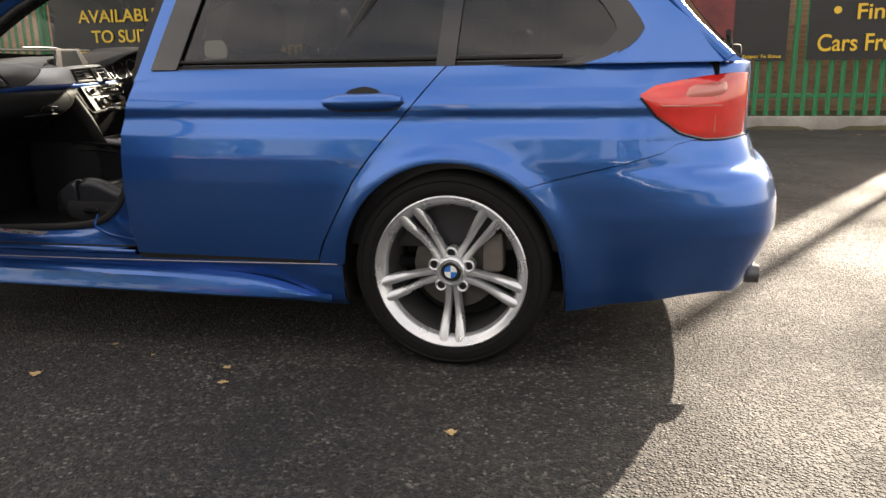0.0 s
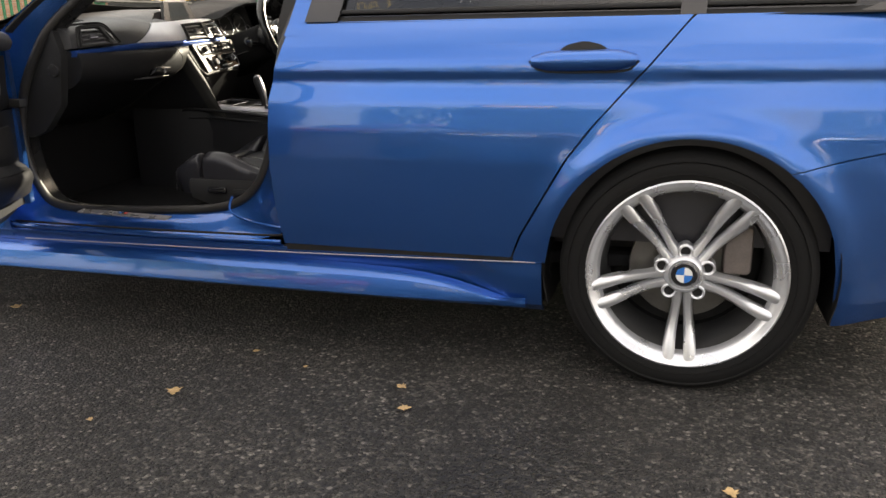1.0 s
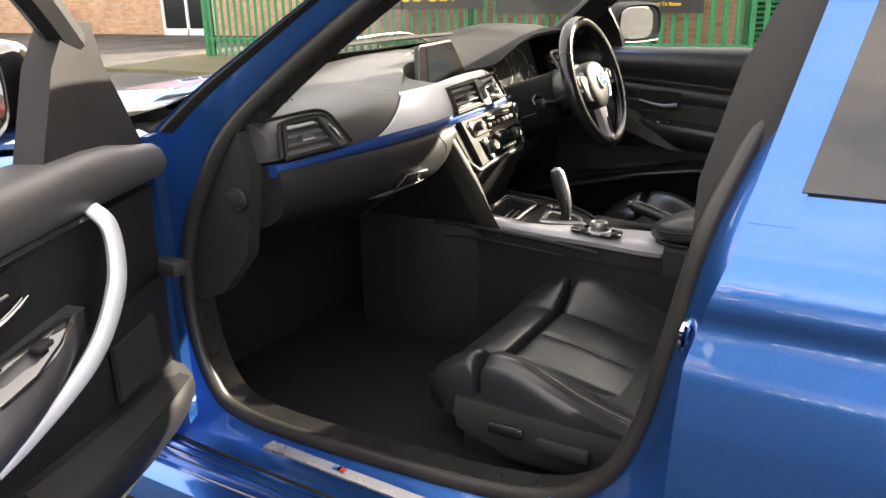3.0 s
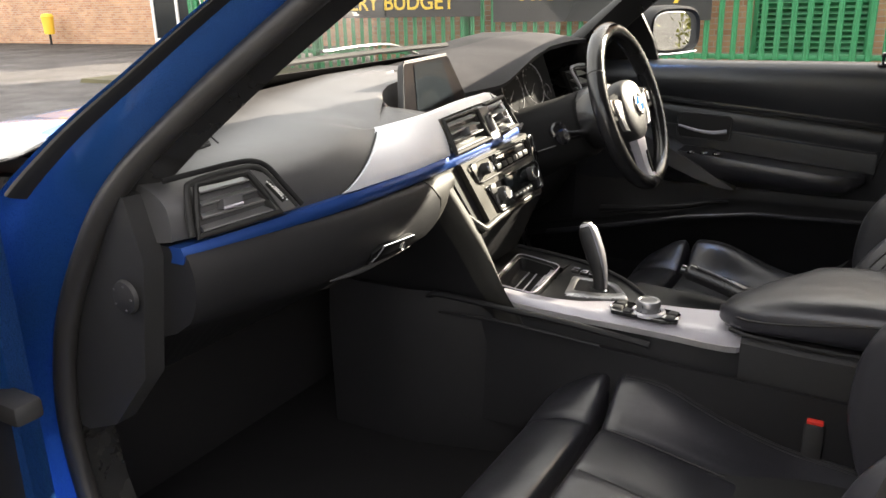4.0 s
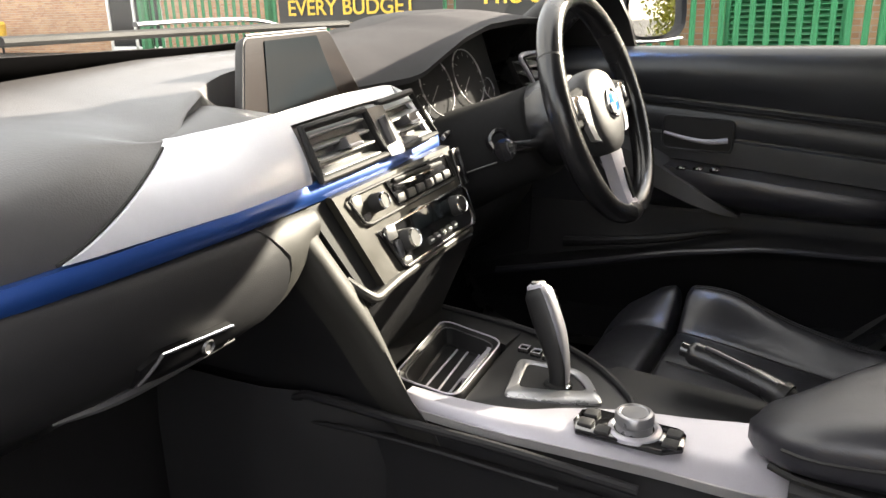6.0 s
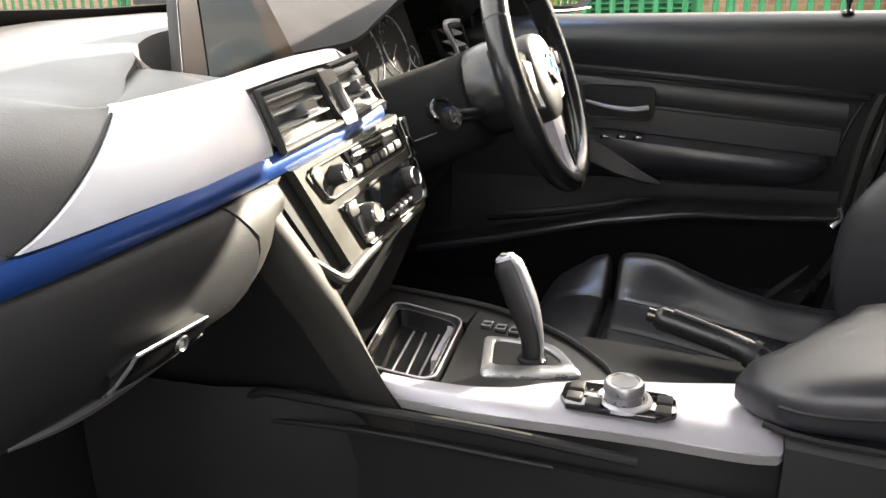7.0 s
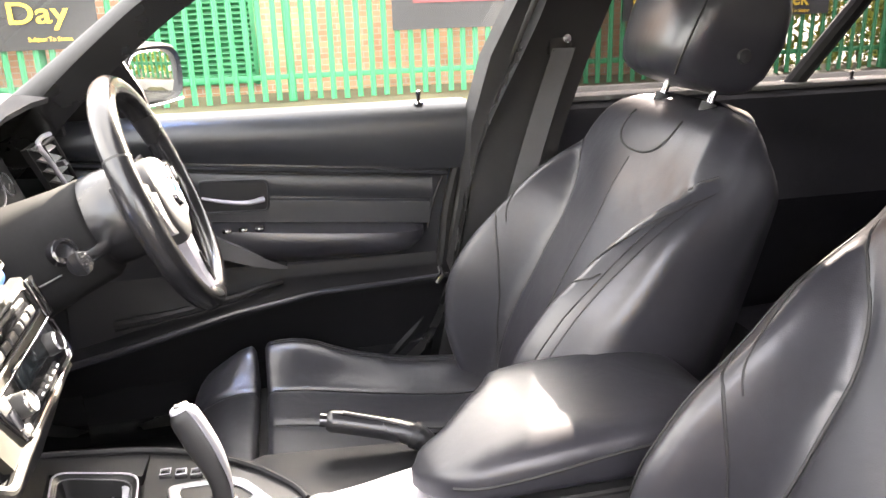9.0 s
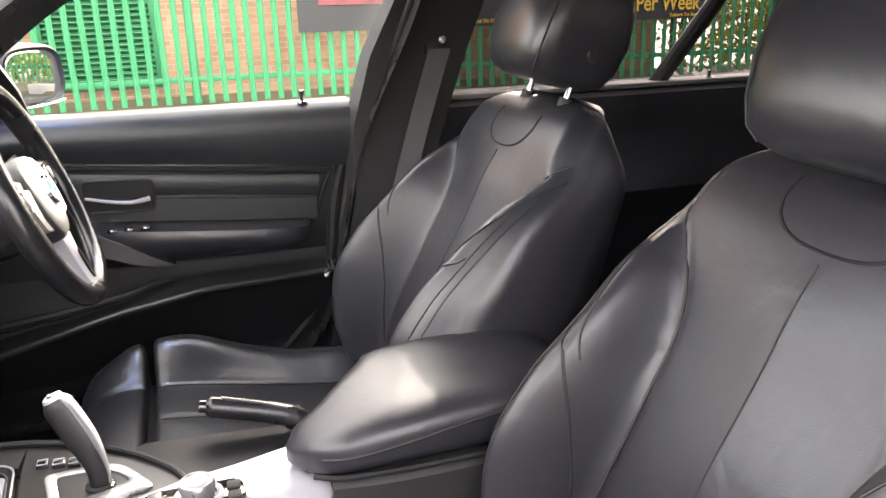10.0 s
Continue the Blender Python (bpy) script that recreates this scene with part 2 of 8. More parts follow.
LINER = mat("headliner", (0.28, 0.28, 0.28), 0.9, vary=0.1, scale=10)
CLEAR = glass("clear_glass", (0.86, 0.90, 0.88))
TINT = glass("privacy_glass", (0.115, 0.115, 0.12), 0.0, 0.065)
MIRROR = mat("mirror_glass", (0.45, 0.45, 0.45), 0.01, 1.0)
SCREEN = mat("screen_glass", (0.010, 0.013, 0.015), 0.10, spec=0.16)
REDLENS = mat("red_lens", (0.68, 0.028, 0.022), 0.10, coat=1.0, vary=0.15, scale=25)
PINKLENS = mat("pale_lens", (0.55, 0.16, 0.13), 0.10, coat=1.0)
DISC = mat("brake_disc", (0.14, 0.135, 0.125), 0.4, 0.9, vary=0.15, scale=30)
WHITE = mat("white_paint", (0.72, 0.72, 0.70), 0.5, vary=0.06, scale=4)
YELLOW = mat("banner_yellow", (0.78, 0.50, 0.05), 0.6)
BANNER = mat("banner_black", (0.018, 0.017, 0.017), 0.45, vary=0.3, scale=3)
GREEN = mat("green_paint", (0.018, 0.19, 0.075), 0.45, vary=0.2, scale=4)
LEAF = mat("dry_leaf", (0.50, 0.34, 0.16), 0.7, vary=0.35, scale=50)
CONCRETE = mat("concrete", (0.30, 0.28, 0.25), 0.9, vary=0.3, scale=3, bump=0.5, bump_scale=80)
MOSS = mat("verge", (0.060, 0.055, 0.024), 0.95, vary=0.5, scale=3, bump=0.8, bump_scale=60)
ASPHALT = asphalt_mat()
BRICK = brick_mat()
REDPAINT = flake_paint("red_paint", (0.42, 0.02, 0.015))
GREYPAINT = flake_paint("grey_paint", (0.12, 0.12, 0.125))
PLATE = mat("plate_white", (0.75, 0.75, 0.72), 0.4)
RED = mat("red_plastic", (0.6, 0.03, 0.02), 0.4)
ROUNDEL = mat("roundel_blue", (0.02, 0.16, 0.5), 0.2, coat=1.0)


# ---- building helpers ----
def part(name, bm, material, parent, label="", sharp=32, flip=True):
    if flip:
        bmesh.ops.recalc_face_normals(bm, faces=bm.faces)
    me = bpy.data.meshes.new(name)
    bm.to_mesh(me)
    bm.free()
    me.materials.append(material)
    me.polygons.foreach_set("use_smooth", [True] * len(me.polygons))
    me.set_sharp_from_angle(angle=radians(sharp))
    ob = new(name, me)
    if parent is not None:
        ob.parent = parent
    if label:
        tagged(ob, label)
    return ob


def from_data(verts, faces):
    me = bpy.data.meshes.new("t")
    me.from_pydata([tuple(v) for v in verts], [], faces)
    bm = bmesh.new()
    bm.from_mesh(me)
    bpy.data.meshes.remove(me)
    return bm


def sheet(fn, nu, nv):
    v = [fn(i / nu, j / nv) for j in range(nv + 1) for i in range(nu + 1)]
    w = nu + 1
    f = [(j * w + i, j * w + i + 1, (j + 1) * w + i + 1, (j + 1) * w + i) for j in range(nv) for i in range(nu)]
    return from_data(v, f)


def shell(fn, nu, nv, off):
    """A sheet with thickness: off is the vector to its back."""
    off = Vector(off)
    w, k = nu + 1, (nu + 1) * (nv + 1)
    a = [Vector(fn(i / nu, j / nv)) for j in range(nv + 1) for i in range(nu + 1)]
    v = a + [p + off for p in a]
    f = []
    for j in range(nv):
        for i in range(nu):
            q = (j * w + i, j * w + i + 1, (j + 1) * w + i + 1, (j + 1) * w + i)
            f += [q, tuple(k + x for x in reversed(q))]
    rim = [i for i in range(w)] + [j * w + nu for j in range(1, nv + 1)] + [nv * w + i for i in range(nu - 1, -1, -1)] + [j * w for j in range(nv - 1, 0, -1)]
    for a0, b0 in zip(rim, rim[1:] + rim[:1]):
        f.append((b0, a0, a0 + k, b0 + k))
    return from_data(v, f)


def loft(rings, closed=True, caps=True):
    n = len(rings[0])
    v = [p for r in rings for p in r]
    f = []
    for a in range(len(rings) - 1):
        for i in range(n if closed else n - 1):
            k = (i + 1) % n
            f.append((a * n + i, a * n + k, (a + 1) * n + k, (a + 1) * n + i))
    if caps and closed:
        f.append(tuple(reversed(range(n))))
        f.append(tuple((len(rings) - 1) * n + i for i in range(n)))
    return from_data(v, f)


def curve(pts, n=8, closed=False):
    """Catmull-Rom through the points."""
    p = [Vector(q) for q in pts]
    out = []
    m = len(p)
    for i in range(m if closed else m - 1):
        a = p[(i - 1) % m] if closed or i > 0 else p[0]
        b, c = p[i], p[(i + 1) % m]
        d = p[(i + 2) % m] if closed or i + 2 < m else p[-1]
        for k in range(n):
            t = k / n
            out.append(0.5 * ((2 * b) + (c - a) * t + (2 * a - 5 * b + 4 * c - d) * t * t + (3 * b - a - 3 * c + d) * t ** 3))
    if not closed:
        out.append(p[-1].copy())
    return out


def tube(pts, r, n=10, closed=False, flat=1.0, up=None):
    """A swept round (or flattened) bar; r is a number or a function of 0..1."""
    p = [Vector(q) for q in pts]
    m = len(p)
    rings = []
    side = None
    for i in range(m):
        a = p[(i - 1) % m] if closed or i > 0 else p[i]
        b = p[(i + 1) % m] if closed or i < m - 1 else p[i]
        t = (b - a).normalized()
        if up is not None:
            side = t.cross(Vector(up)).normalized()
        elif side is None:
            side = t.cross(Vector((0.13, 0.31, 0.94))).normalized()
        else:
            side = (side - t * side.dot(t)).normalized()
        oth = t.cross(side)
        rr = r(i / (m - 1)) if callable(r) else r
        rings.append([p[i] + rr * (math.cos(2 * math.pi * k / n) * side + flat * math.sin(2 * math.pi * k / n) * oth) for k in range(n)])
    if closed:
        rings.append(rings[0])
    return loft(rings, True, not closed)


def rbox(c, s, bevel=0.004, m=None, seg=2):
    bm = bmesh.new()
    bmesh.ops.create_cube(bm, size=1)
    bmesh.ops.scale(bm, vec=s, verts=bm.verts)
    if bevel:
        bmesh.ops.bevel(bm, geom=list(bm.edges), offset=min(bevel, min(s) * 0.49), segments=seg, affect="EDGES", profile=0.5)
    bmesh.ops.translate(bm, vec=c, verts=bm.verts)
    if m is not None:
        bmesh.ops.transform(bm, matrix=m, verts=bm.verts)
    return bm


def prism(outline, at, depth, bevel=0.0):
    """Extrude an outline of (a, b) by depth; at(a, b, d) gives the place."""
    n = len(outline)
    v = [at(a, b, 0) for a, b in outline] + [at(a, b, depth) for a, b in outline]
    f = [tuple(range(n)), tuple(reversed(range(n, 2 * n)))] + [(i, (i + 1) % n, n + (i + 1) % n, n + i) for i in range(n)]
    bm = from_data(v, f)
    bmesh.ops.recalc_face_normals(bm, faces=bm.faces)
    if bevel:
        ed = [e for e in bm.edges if len(e.link_faces) == 2 and e.calc_face_angle() > 0.6]
        bmesh.ops.bevel(bm, geom=ed, offset=bevel, segments=2, affect="EDGES", profile=0.5)
    return bm


def revolve(profile, m, n=32, cap=False):
    """Turn a profile of (radius, height) about the z axis of m."""
    rings = []
    for r, h in profile:
        rings.append([m @ Vector((r * math.cos(2 * math.pi * k / n), r * math.sin(2 * math.pi * k / n), h)) for k in range(n)])
    return loft(rings, True, cap)


def merge(*bms):
    out = bmesh.new()
    for b in bms:
        me = bpy.data.meshes.new("t")
        b.to_mesh(me)
        b.free()
        out.from_mesh(me)
        bpy.data.meshes.remove(me)
    return out


def table(x, pairs):
    """Smooth reading between pairs of (x, y)."""
    if x <= pairs[0][0]:
        return pairs[0][1]
    for (a, p), (b, q) in zip(pairs, pairs[1:]):
        if x <= b:
            t = (x - a) / (b - a)
            return p + (q - p) * t
    return pairs[-1][1]


def glide(x, pairs):
    """As table(), but rounded off at the pairs (no overshoot)."""
    if x <= pairs[0][0]:
        return pairs[0][1]
    if x >= pairs[-1][0]:
        return pairs[-1][1]
    i = max(k for k, (a, _) in enumerate(pairs) if a <= x)

    def slope_at(k):
        if k == 0 or k == len(pairs) - 1:
            return 0.0
        (a, p), (b, q), (c, r) = pairs[k - 1:k + 2]
        d, e = (q - p) / (b - a), (r - q) / (c - b)
        return 0.0 if d * e <= 0 else 2 * d * e / (d + e)
    (a, p), (b, q) = pairs[i], pairs[i + 1]
    w = b - a
    t = (x - a) / w
    return p * (1 + 2 * t) * (1 - t) ** 2 + slope_at(i) * w * t * (1 - t) ** 2 + q * t * t * (3 - 2 * t) + slope_at(i + 1) * w * t * t * (t - 1)


def smooth(a, b, x):
    t = min(1, max(0, (x - a) / (b - a)))
    return t * t * (3 - 2 * t)


def aim(at, normal, up=(0, 0, 1)):
    """A frame at a place whose z axis is the normal and whose y axis leans to up."""
    z = Vector(normal).normalized()
    x = Vector(up).cross(z).normalized()
    y = z.cross(x)
    return Matrix((( x.x, y.x, z.x, at[0]), (x.y, y.y, z.y, at[1]), (x.z, y.z, z.z, at[2]), (0, 0, 0, 1)))


def words(name, text, at, height, material, parent, m_rot, width=None, thick=0.002, label=""):
    cu = bpy.data.curves.new(name, "FONT")
    cu.body = text
    cu.size = height / 0.7
    cu.offset = 0.012 * cu.size
    cu.extrude = thick
    cu.align_x = "CENTER"
    tmp = bpy.data.objects.new(name, cu)
    scene.collection.objects.link(tmp)
    dg = bpy.context.evaluated_depsgraph_get()
    me = bpy.data.meshes.new_from_object(tmp.evaluated_get(dg))
    bpy.data.objects.remove(tmp)
    if width:
        xs = [v.co.x for v in me.vertices]
        k = width / (max(xs) - min(xs))
        me.transform(Matrix.Diagonal((k, 1, 1, 1)))
    me.transform(Matrix.Translation(at) @ m_rot)
    me.materials.append(material)
    ob = new(name, me)
    if parent is not None:
        ob.parent = parent
    return ob


# ---- ground, fence and buildings ----
def thing(name, at, label, category, group="", kind=""):
    e = new(name)
    e.location = at
    e.empty_display_size = 0.1
    return tagged(e, label, category, group, kind)


ground = part("ground", sheet(lambda u, v: (-120 + 240 * u, -120 + 240 * v, 0), 2, 2), ASPHALT, None)
tagged(ground, "dark worn asphalt car park surface with pale stone chips", "ground", kind="structure")

FENCE_Y = 8.7
verge = part("verge", loft([[(x, FENCE_Y - d, -0.02), (x, FENCE_Y - d + 0.06, 0.05 + random.uniform(-0.02, 0.02)), (x, FENCE_Y - 0.5 * d, 0.09 + random.uniform(-0.03, 0.02)), (x, FENCE_Y + 0.1, 0.13), (x, FENCE_Y + 0.8, 0.16), (x, FENCE_Y + 0.8, -0.05), (x, FENCE_Y - d, -0.05)] for x, d in [(-13.0 + 0.5 * k, 1.75 + random.uniform(-0.12, 0.12) - 1.15 * smooth(-0.2, 0.9, -13.0 + 0.5 * k)) for k in range(55)]]), MOSS, None)
tagged(verge, "mossy strip of soil and leaves under the fence", "verge", kind="structure")
kerb = part("kerb", rbox((5.5, FENCE_Y - 0.50, 0.07), (9.4, 0.14, 0.20), 0.012), CONCRETE, None)
tagged(kerb, "weathered concrete kerb along the fence", "kerb", kind="structure")


def palisade():
    fence = thing("palisade_fence", (0, FENCE_Y, 0), "green painted steel palisade fence with pointed pales", "fence")
    x0, x1, pitch = -12.2, 11.8, 0.16
    for z in (0.42, 2.05):
        part("rail", rbox((0, 0, 0), (x1 - x0, 0.05, 0.06), 0.004), GREEN, fence).location = ((x0 + x1) / 2, 0.02, z)
    a = [(-0.034, 0.0), (-0.022, -0.014), (-0.008, -0.004), (0.008, -0.004), (0.022, -0.014), (0.034, 0.0), (0.030, 0.003), (0.0, 0.0), (-0.030, 0.003)]
    rings = [[(x, y, z) for x, y in a] for z in (0.0, 2.15)] + [[(x * 0.25, y, 2.28) for x, y in a]]
    first = None
    for i in range(int((x1 - x0) / pitch)):
        if first is None:
            pale = part("pale", loft(rings), GREEN, fence, sharp=20)
            first = pale.data
        else:
            pale = new("pale", first)
            pale.parent = fence
        pale.location = (x0 + i * pitch, -0.03, 0.15 + random.uniform(-0.012, 0.012))
        pale.rotation_euler = (0, random.uniform(-0.008, 0.008), 0)
    post = None
    x = -12.2
    while x < 12:
        if post is None:
            p = part("post", merge(rbox((0, 0.05, 1.25), (0.10, 0.008, 2.5), 0.001), rbox((0, 0.10, 1.25), (0.008, 0.1, 2.5), 0.001), rbox((0, 0.15, 1.25), (0.10, 0.008, 2.5), 0.001)), GREEN, fence)
            post = p.data
        else:
            p = new("post", post)
            p.parent = fence
        p.location = (x, 0, 0)
        x += 2.72


palisade()
FACE = Matrix.Rotation(radians(90), 4, "X")


def banner(x0, x1, z0, z1, lines, label):
    b = thing("banner", (x0, FENCE_Y, 0), label, "banner", "banners on the fence")
    w = x1 - x0

    def cloth(u, v):
        return (w * u, -0.075 - 0.012 * math.sin(9 * u + 3 * v) * v * (1 - v) - 0.006 * math.sin(23 * u), z0 + (z1 - z0) * v)
    part("sheet", shell(cloth, 24, 8, (0, 0.004, 0)), BANNER, b)
    for text, xc, z, h, wd in lines:
        words("lettering", text, (xc - x0, -0.096, z), h, YELLOW, b, FACE, wd)
    return b


banner(-9.2, -6.45, 0.92, 2.35, [("AVAILABLE", -7.85, 1.70, 0.20, 1.55), ("TO SUIT", -7.85, 1.37, 0.20, 1.1), ("EVERY BUDGET", -7.93, 1.03, 0.21, 2.16)], "black banner with yellow capitals tied to the green fence")
banner(-6.25, -3.35, 0.84, 2.3, [("The Same Day", -4.78, 1.12, 0.22, 2.3), ("Subject To Status", -3.85, 0.93, 0.045, 0.45)], "black banner with yellow writing tied to the green fence")
ban_c = banner(-0.1, 2.56, 0.90, 2.3, [("Subject To Status", 2.24, 0.94, 0.045, 0.5)], "dark banner with a faded red picture tied to the fence")
part("picture", rbox((1.1, -0.09, 1.55), (1.7, 0.004, 0.7), 0.0), mat("faded_red", (0.16, 0.03, 0.03), 0.5, vary=0.5, scale=4), ban_c)
banner(2.82, 5.75, 0.90, 2.3, [("Cars From", 3.52, 1.02, 0.22, 1.15), ("0 Per Week", 4.82, 1.02, 0.20, 1.2), ("Finance", 3.85, 1.43, 0.20, 0.9), ("\u2022", 3.16, 1.43, 0.25, None), ("Subject To Status", 5.2, 0.93, 0.045, 0.5)], "black banner with yellow price writing tied to the fence")

brick_wall = thing("brick_building", (-2.0, 9.95, 0), "long tan brick building behind the green fence", "building")
part("wall", rbox((0.22, 3.0, 2.76), (14.84, 6.0, 5.62), 0.01), BRICK, brick_wall)
part("roof", rbox((0.22, 3.0, 5.63), (14.90, 6.1, 0.18), 0.02), CONCRETE, brick_wall)
# unseen pole off the corner, added for its thin shadow on the ground
part("unseen_pole", tube([(7.86, -0.12, 0.0), (7.86, -0.12, 5.2)], 0.05), BLACK, brick_wall)
louvre = part("louvre_frame", merge(rbox((-1.05, -0.05, 1.2), (0.06, 0.08, 1.9), 0.004), rbox((0.27, -0.05, 1.2), (0.06, 0.08, 1.9), 0.004), rbox((-0.39, -0.05, 0.3), (1.38, 0.08, 0.06), 0.004), rbox((-0.39, -0.05, 2.15), (1.38, 0.08, 0.06), 0.004), rbox((-0.39, -0.015, 1.2), (1.3, 0.02, 1.85), 0)), GREEN, brick_wall, "green louvred steel vent")
slat = None
for i in range(26):
    if slat is None:
        s_ = part("slat", rbox((0, 0, 0), (1.28, 0.06, 0.012), 0.002, Matrix.Rotation(radians(-38), 4, "X")), GREEN, louvre)
        slat = s_.data
    else:
        s_ = new("slat", slat)
        s_.parent = louvre
    s_.location = (-0.39, -0.06, 0.36 + 0.07 * i)

office = thing("brick_office", (-26.0, 16.2, 0), "low tan brick office with a white door", "building")
part("wall", rbox((0, 3.0, 1.9), (26.0, 6.0, 3.8), 0.02), BRICK, office)
part("roof", rbox((0, 3.0, 3.9), (26.6, 6.6, 0.2), 0.02), CONCRETE, office)
odoor = part("door", merge(rbox((3.9, -0.03, 1.05), (0.09, 0.08, 2.1), 0.004), rbox((6.1, -0.03, 1.05), (0.09, 0.08, 2.1), 0.004), rbox((5.0, -0.03, 1.05), (0.09, 0.08, 2.1), 0.004), rbox((5.0, -0.03, 2.1), (2.29, 0.08, 0.1), 0.004), rbox((5.0, -0.03, 0.1), (2.2, 0.08, 0.2), 0.004)), WHITE, office, "white framed glazed door")
part("pane", rbox((5.0, -0.01, 1.1), (2.15, 0.02, 1.95), 0), SCREEN, odoor)
bin_ = thing("litter_bin", (-26.9, 15.7, 0), "small yellow litter bin against the brick wall", "bin")
part("body", revolve([(0.0, 0.35), (0.16, 0.35), (0.2, 0.9), (0.22, 0.92), (0.16, 1.02), (0.0, 1.04)], Matrix.Identity(4), 20), YELLOW, bin_)
part("stand", tube([(0, 0, 0), (0, 0, 0.4)], 0.04), BLACK, bin_)

# ---- the car ----
car = thing("estate_car", (0, 0, 0), "metallic blue estate car with its front passenger door open", "car")

ZS = np.arange(0.10, 1.02, 0.002)


def profile(pairs, blur=7):
    y = np.interp(ZS, [a for a, _ in pairs], [b for _, b in pairs])
    k = np.hanning(2 * blur + 3)[1:-1]
    k /= k.sum()
    return np.convolve(np.pad(y, blur, mode="edge"), k, mode="valid")


SIDE = profile([(0.15, 0.09), (0.20, 0.06), (0.26, 0.04), (0.325, 0.030), (0.40, 0.020), (0.50, 0.011), (0.60, 0.005), (0.68, 0.006), (0.75, 0.014), (0.80, 0.0265), (0.816, 0.0285), (0.832, 0.0215), (0.86, 0.0255), (0.90, 0.041), (0.94, 0.065), (0.965, 0.082), (0.98, 0.094)], 6)
TAIL = profile([(0.15, 0.12), (0.20, 0.085), (0.253, 0.056), (0.332, 0.024), (0.408, -0.003), (0.446, -0.016), (0.47, -0.014), (0.54, -0.010), (0.60, 0.005), (0.633, 0.027), (0.655, 0.056), (0.717, 0.077), (0.735, 0.088), (0.85, 0.085), (0.961, 0.084), (0.986, 0.14)])
PLAN = curve([(-3.60, -0.20, 0), (-3.55, -0.45, 0), (-3.42, -0.68, 0), (-3.2, -0.82, 0), (-2.81, -0.885, 0), (-2.2, -0.893, 0), (-1.3, -0.896, 0), (-0.3, -0.898, 0), (0.0, -0.900, 0), (0.25, -0.893, 0), (0.45, -0.877, 0), (0.6, -0.856, 0), (0.72, -0.828, 0), (0.82, -0.785, 0), (0.9, -0.73, 0), (0.96, -0.66, 0), (0.995, -0.57, 0), (1.015, -0.42, 0), (1.028, -0.2, 0), (1.03, 0.0, 0)], 16)
ARC = np.cumsum([0.0] + [(b - a).length for a, b in zip(PLAN, PLAN[1:])])
PX = np.array([p.x for p in PLAN])
PY = np.array([p.y for p in PLAN])
ARC -= np.interp(0.0, PX, ARC)
S_END = float(ARC[-1])


def arc_of(x):
    return float(np.interp(x, PX, ARC))


def body(s, z, lift=0.0):
    """A place on the left flank: s runs along the car from its nose round to the tailgate."""
    x, y = float(np.interp(s, ARC, PX)), float(np.interp(s, ARC, PY))
    dx, dy = float(np.interp(s + 0.02, ARC, PX)) - float(np.interp(s - 0.02, ARC, PX)), float(np.interp(s + 0.02, ARC, PY)) - float(np.interp(s - 0.02, ARC, PY))
    n = math.hypot(dx, dy)
    nx, ny = -dy / n, dx / n
    b = smooth(0.5, 1.0, s)
    f = smooth(-2.9, -3.5, s)
    off = float(np.interp(z, ZS, SIDE)) * (1 - b) + float(np.interp(z, ZS, TAIL)) * b
    off = off * (1 - f) + 0.1 * f * abs(z - 0.5)
    for cx in (0.0, -2.81):
        r = math.hypot(x - cx, z - 0.318)
        off -= 0.016 * math.exp(-((r - 0.365) / 0.045) ** 2) * smooth(0.25, 0.5, z)
    return Vector((x + nx * (off - lift), y + ny * (off - lift), z))


def gy(z):
    return table(z, [(0.965, -0.815), (1.0, -0.798), (1.1, -0.750), (1.2, -0.700), (1.3, -0.645), (1.36, -0.605), (1.41, -0.555)])


def flip_y(bm):
    bmesh.ops.scale(bm, vec=(1, -1, 1), verts=bm.verts)
    bmesh.ops.reverse_faces(bm, faces=bm.faces)
    return bm


FE = [(0.31, -1.136), (0.42, -1.152), (0.56, -1.158), (0.70, -1.152), (0.76, -1.149), (0.83, -1.131), (0.90, -1.109), (0.965, -1.093)]
DC = [(0.325, -0.455), (0.398, -0.428), (0.496, -0.373), (0.609, -0.309), (0.692, -0.248), (0.782, -0.170), (0.851, -0.108), (0.911, -0.058), (0.965, -0.012)]
BUMP = [(0.225, 0.594), (0.361, 0.630), (0.526, 0.670), (0.653, 0.702), (0.691, 0.725), (0.75, 0.735), (2.0, 0.735)]
LOWER = [(0.381, 0.191), (0.62, 0.212), (0.90, 0.245), (1.0, 0.238), (1.1, 0.24), (2.0, 0.25)]
ARCH_R = 0.358


def arch(x, cx=0.0):
    return 0.318 + math.sqrt(max(0.0, ARCH_R ** 2 - (x - cx) ** 2))


def rear_door_skin(u, v):
    z = 0.337 + (0.965 - 0.337) * v
    a, b = table(z, FE), table(z, DC) - 0.0065
    return body(a + (b - a) * u, z)


def quarter_skin(u, v):
    x = -0.45 + (0.87 + 0.45) * u
    if x < -ARCH_R:
        lo = 0.327
    elif x < 0.228:
        lo = arch(x)
    else:
        lo = max(arch(x) if x < ARCH_R else 0, table(x, BUMP) + 0.003)
    hi = 0.965 if x > -0.012 else table(x + 0.001, [(b, a) for a, b in DC])
    lo = min(lo, hi - 0.002)
    return body(arc_of(x), lo + (hi - lo) * v)


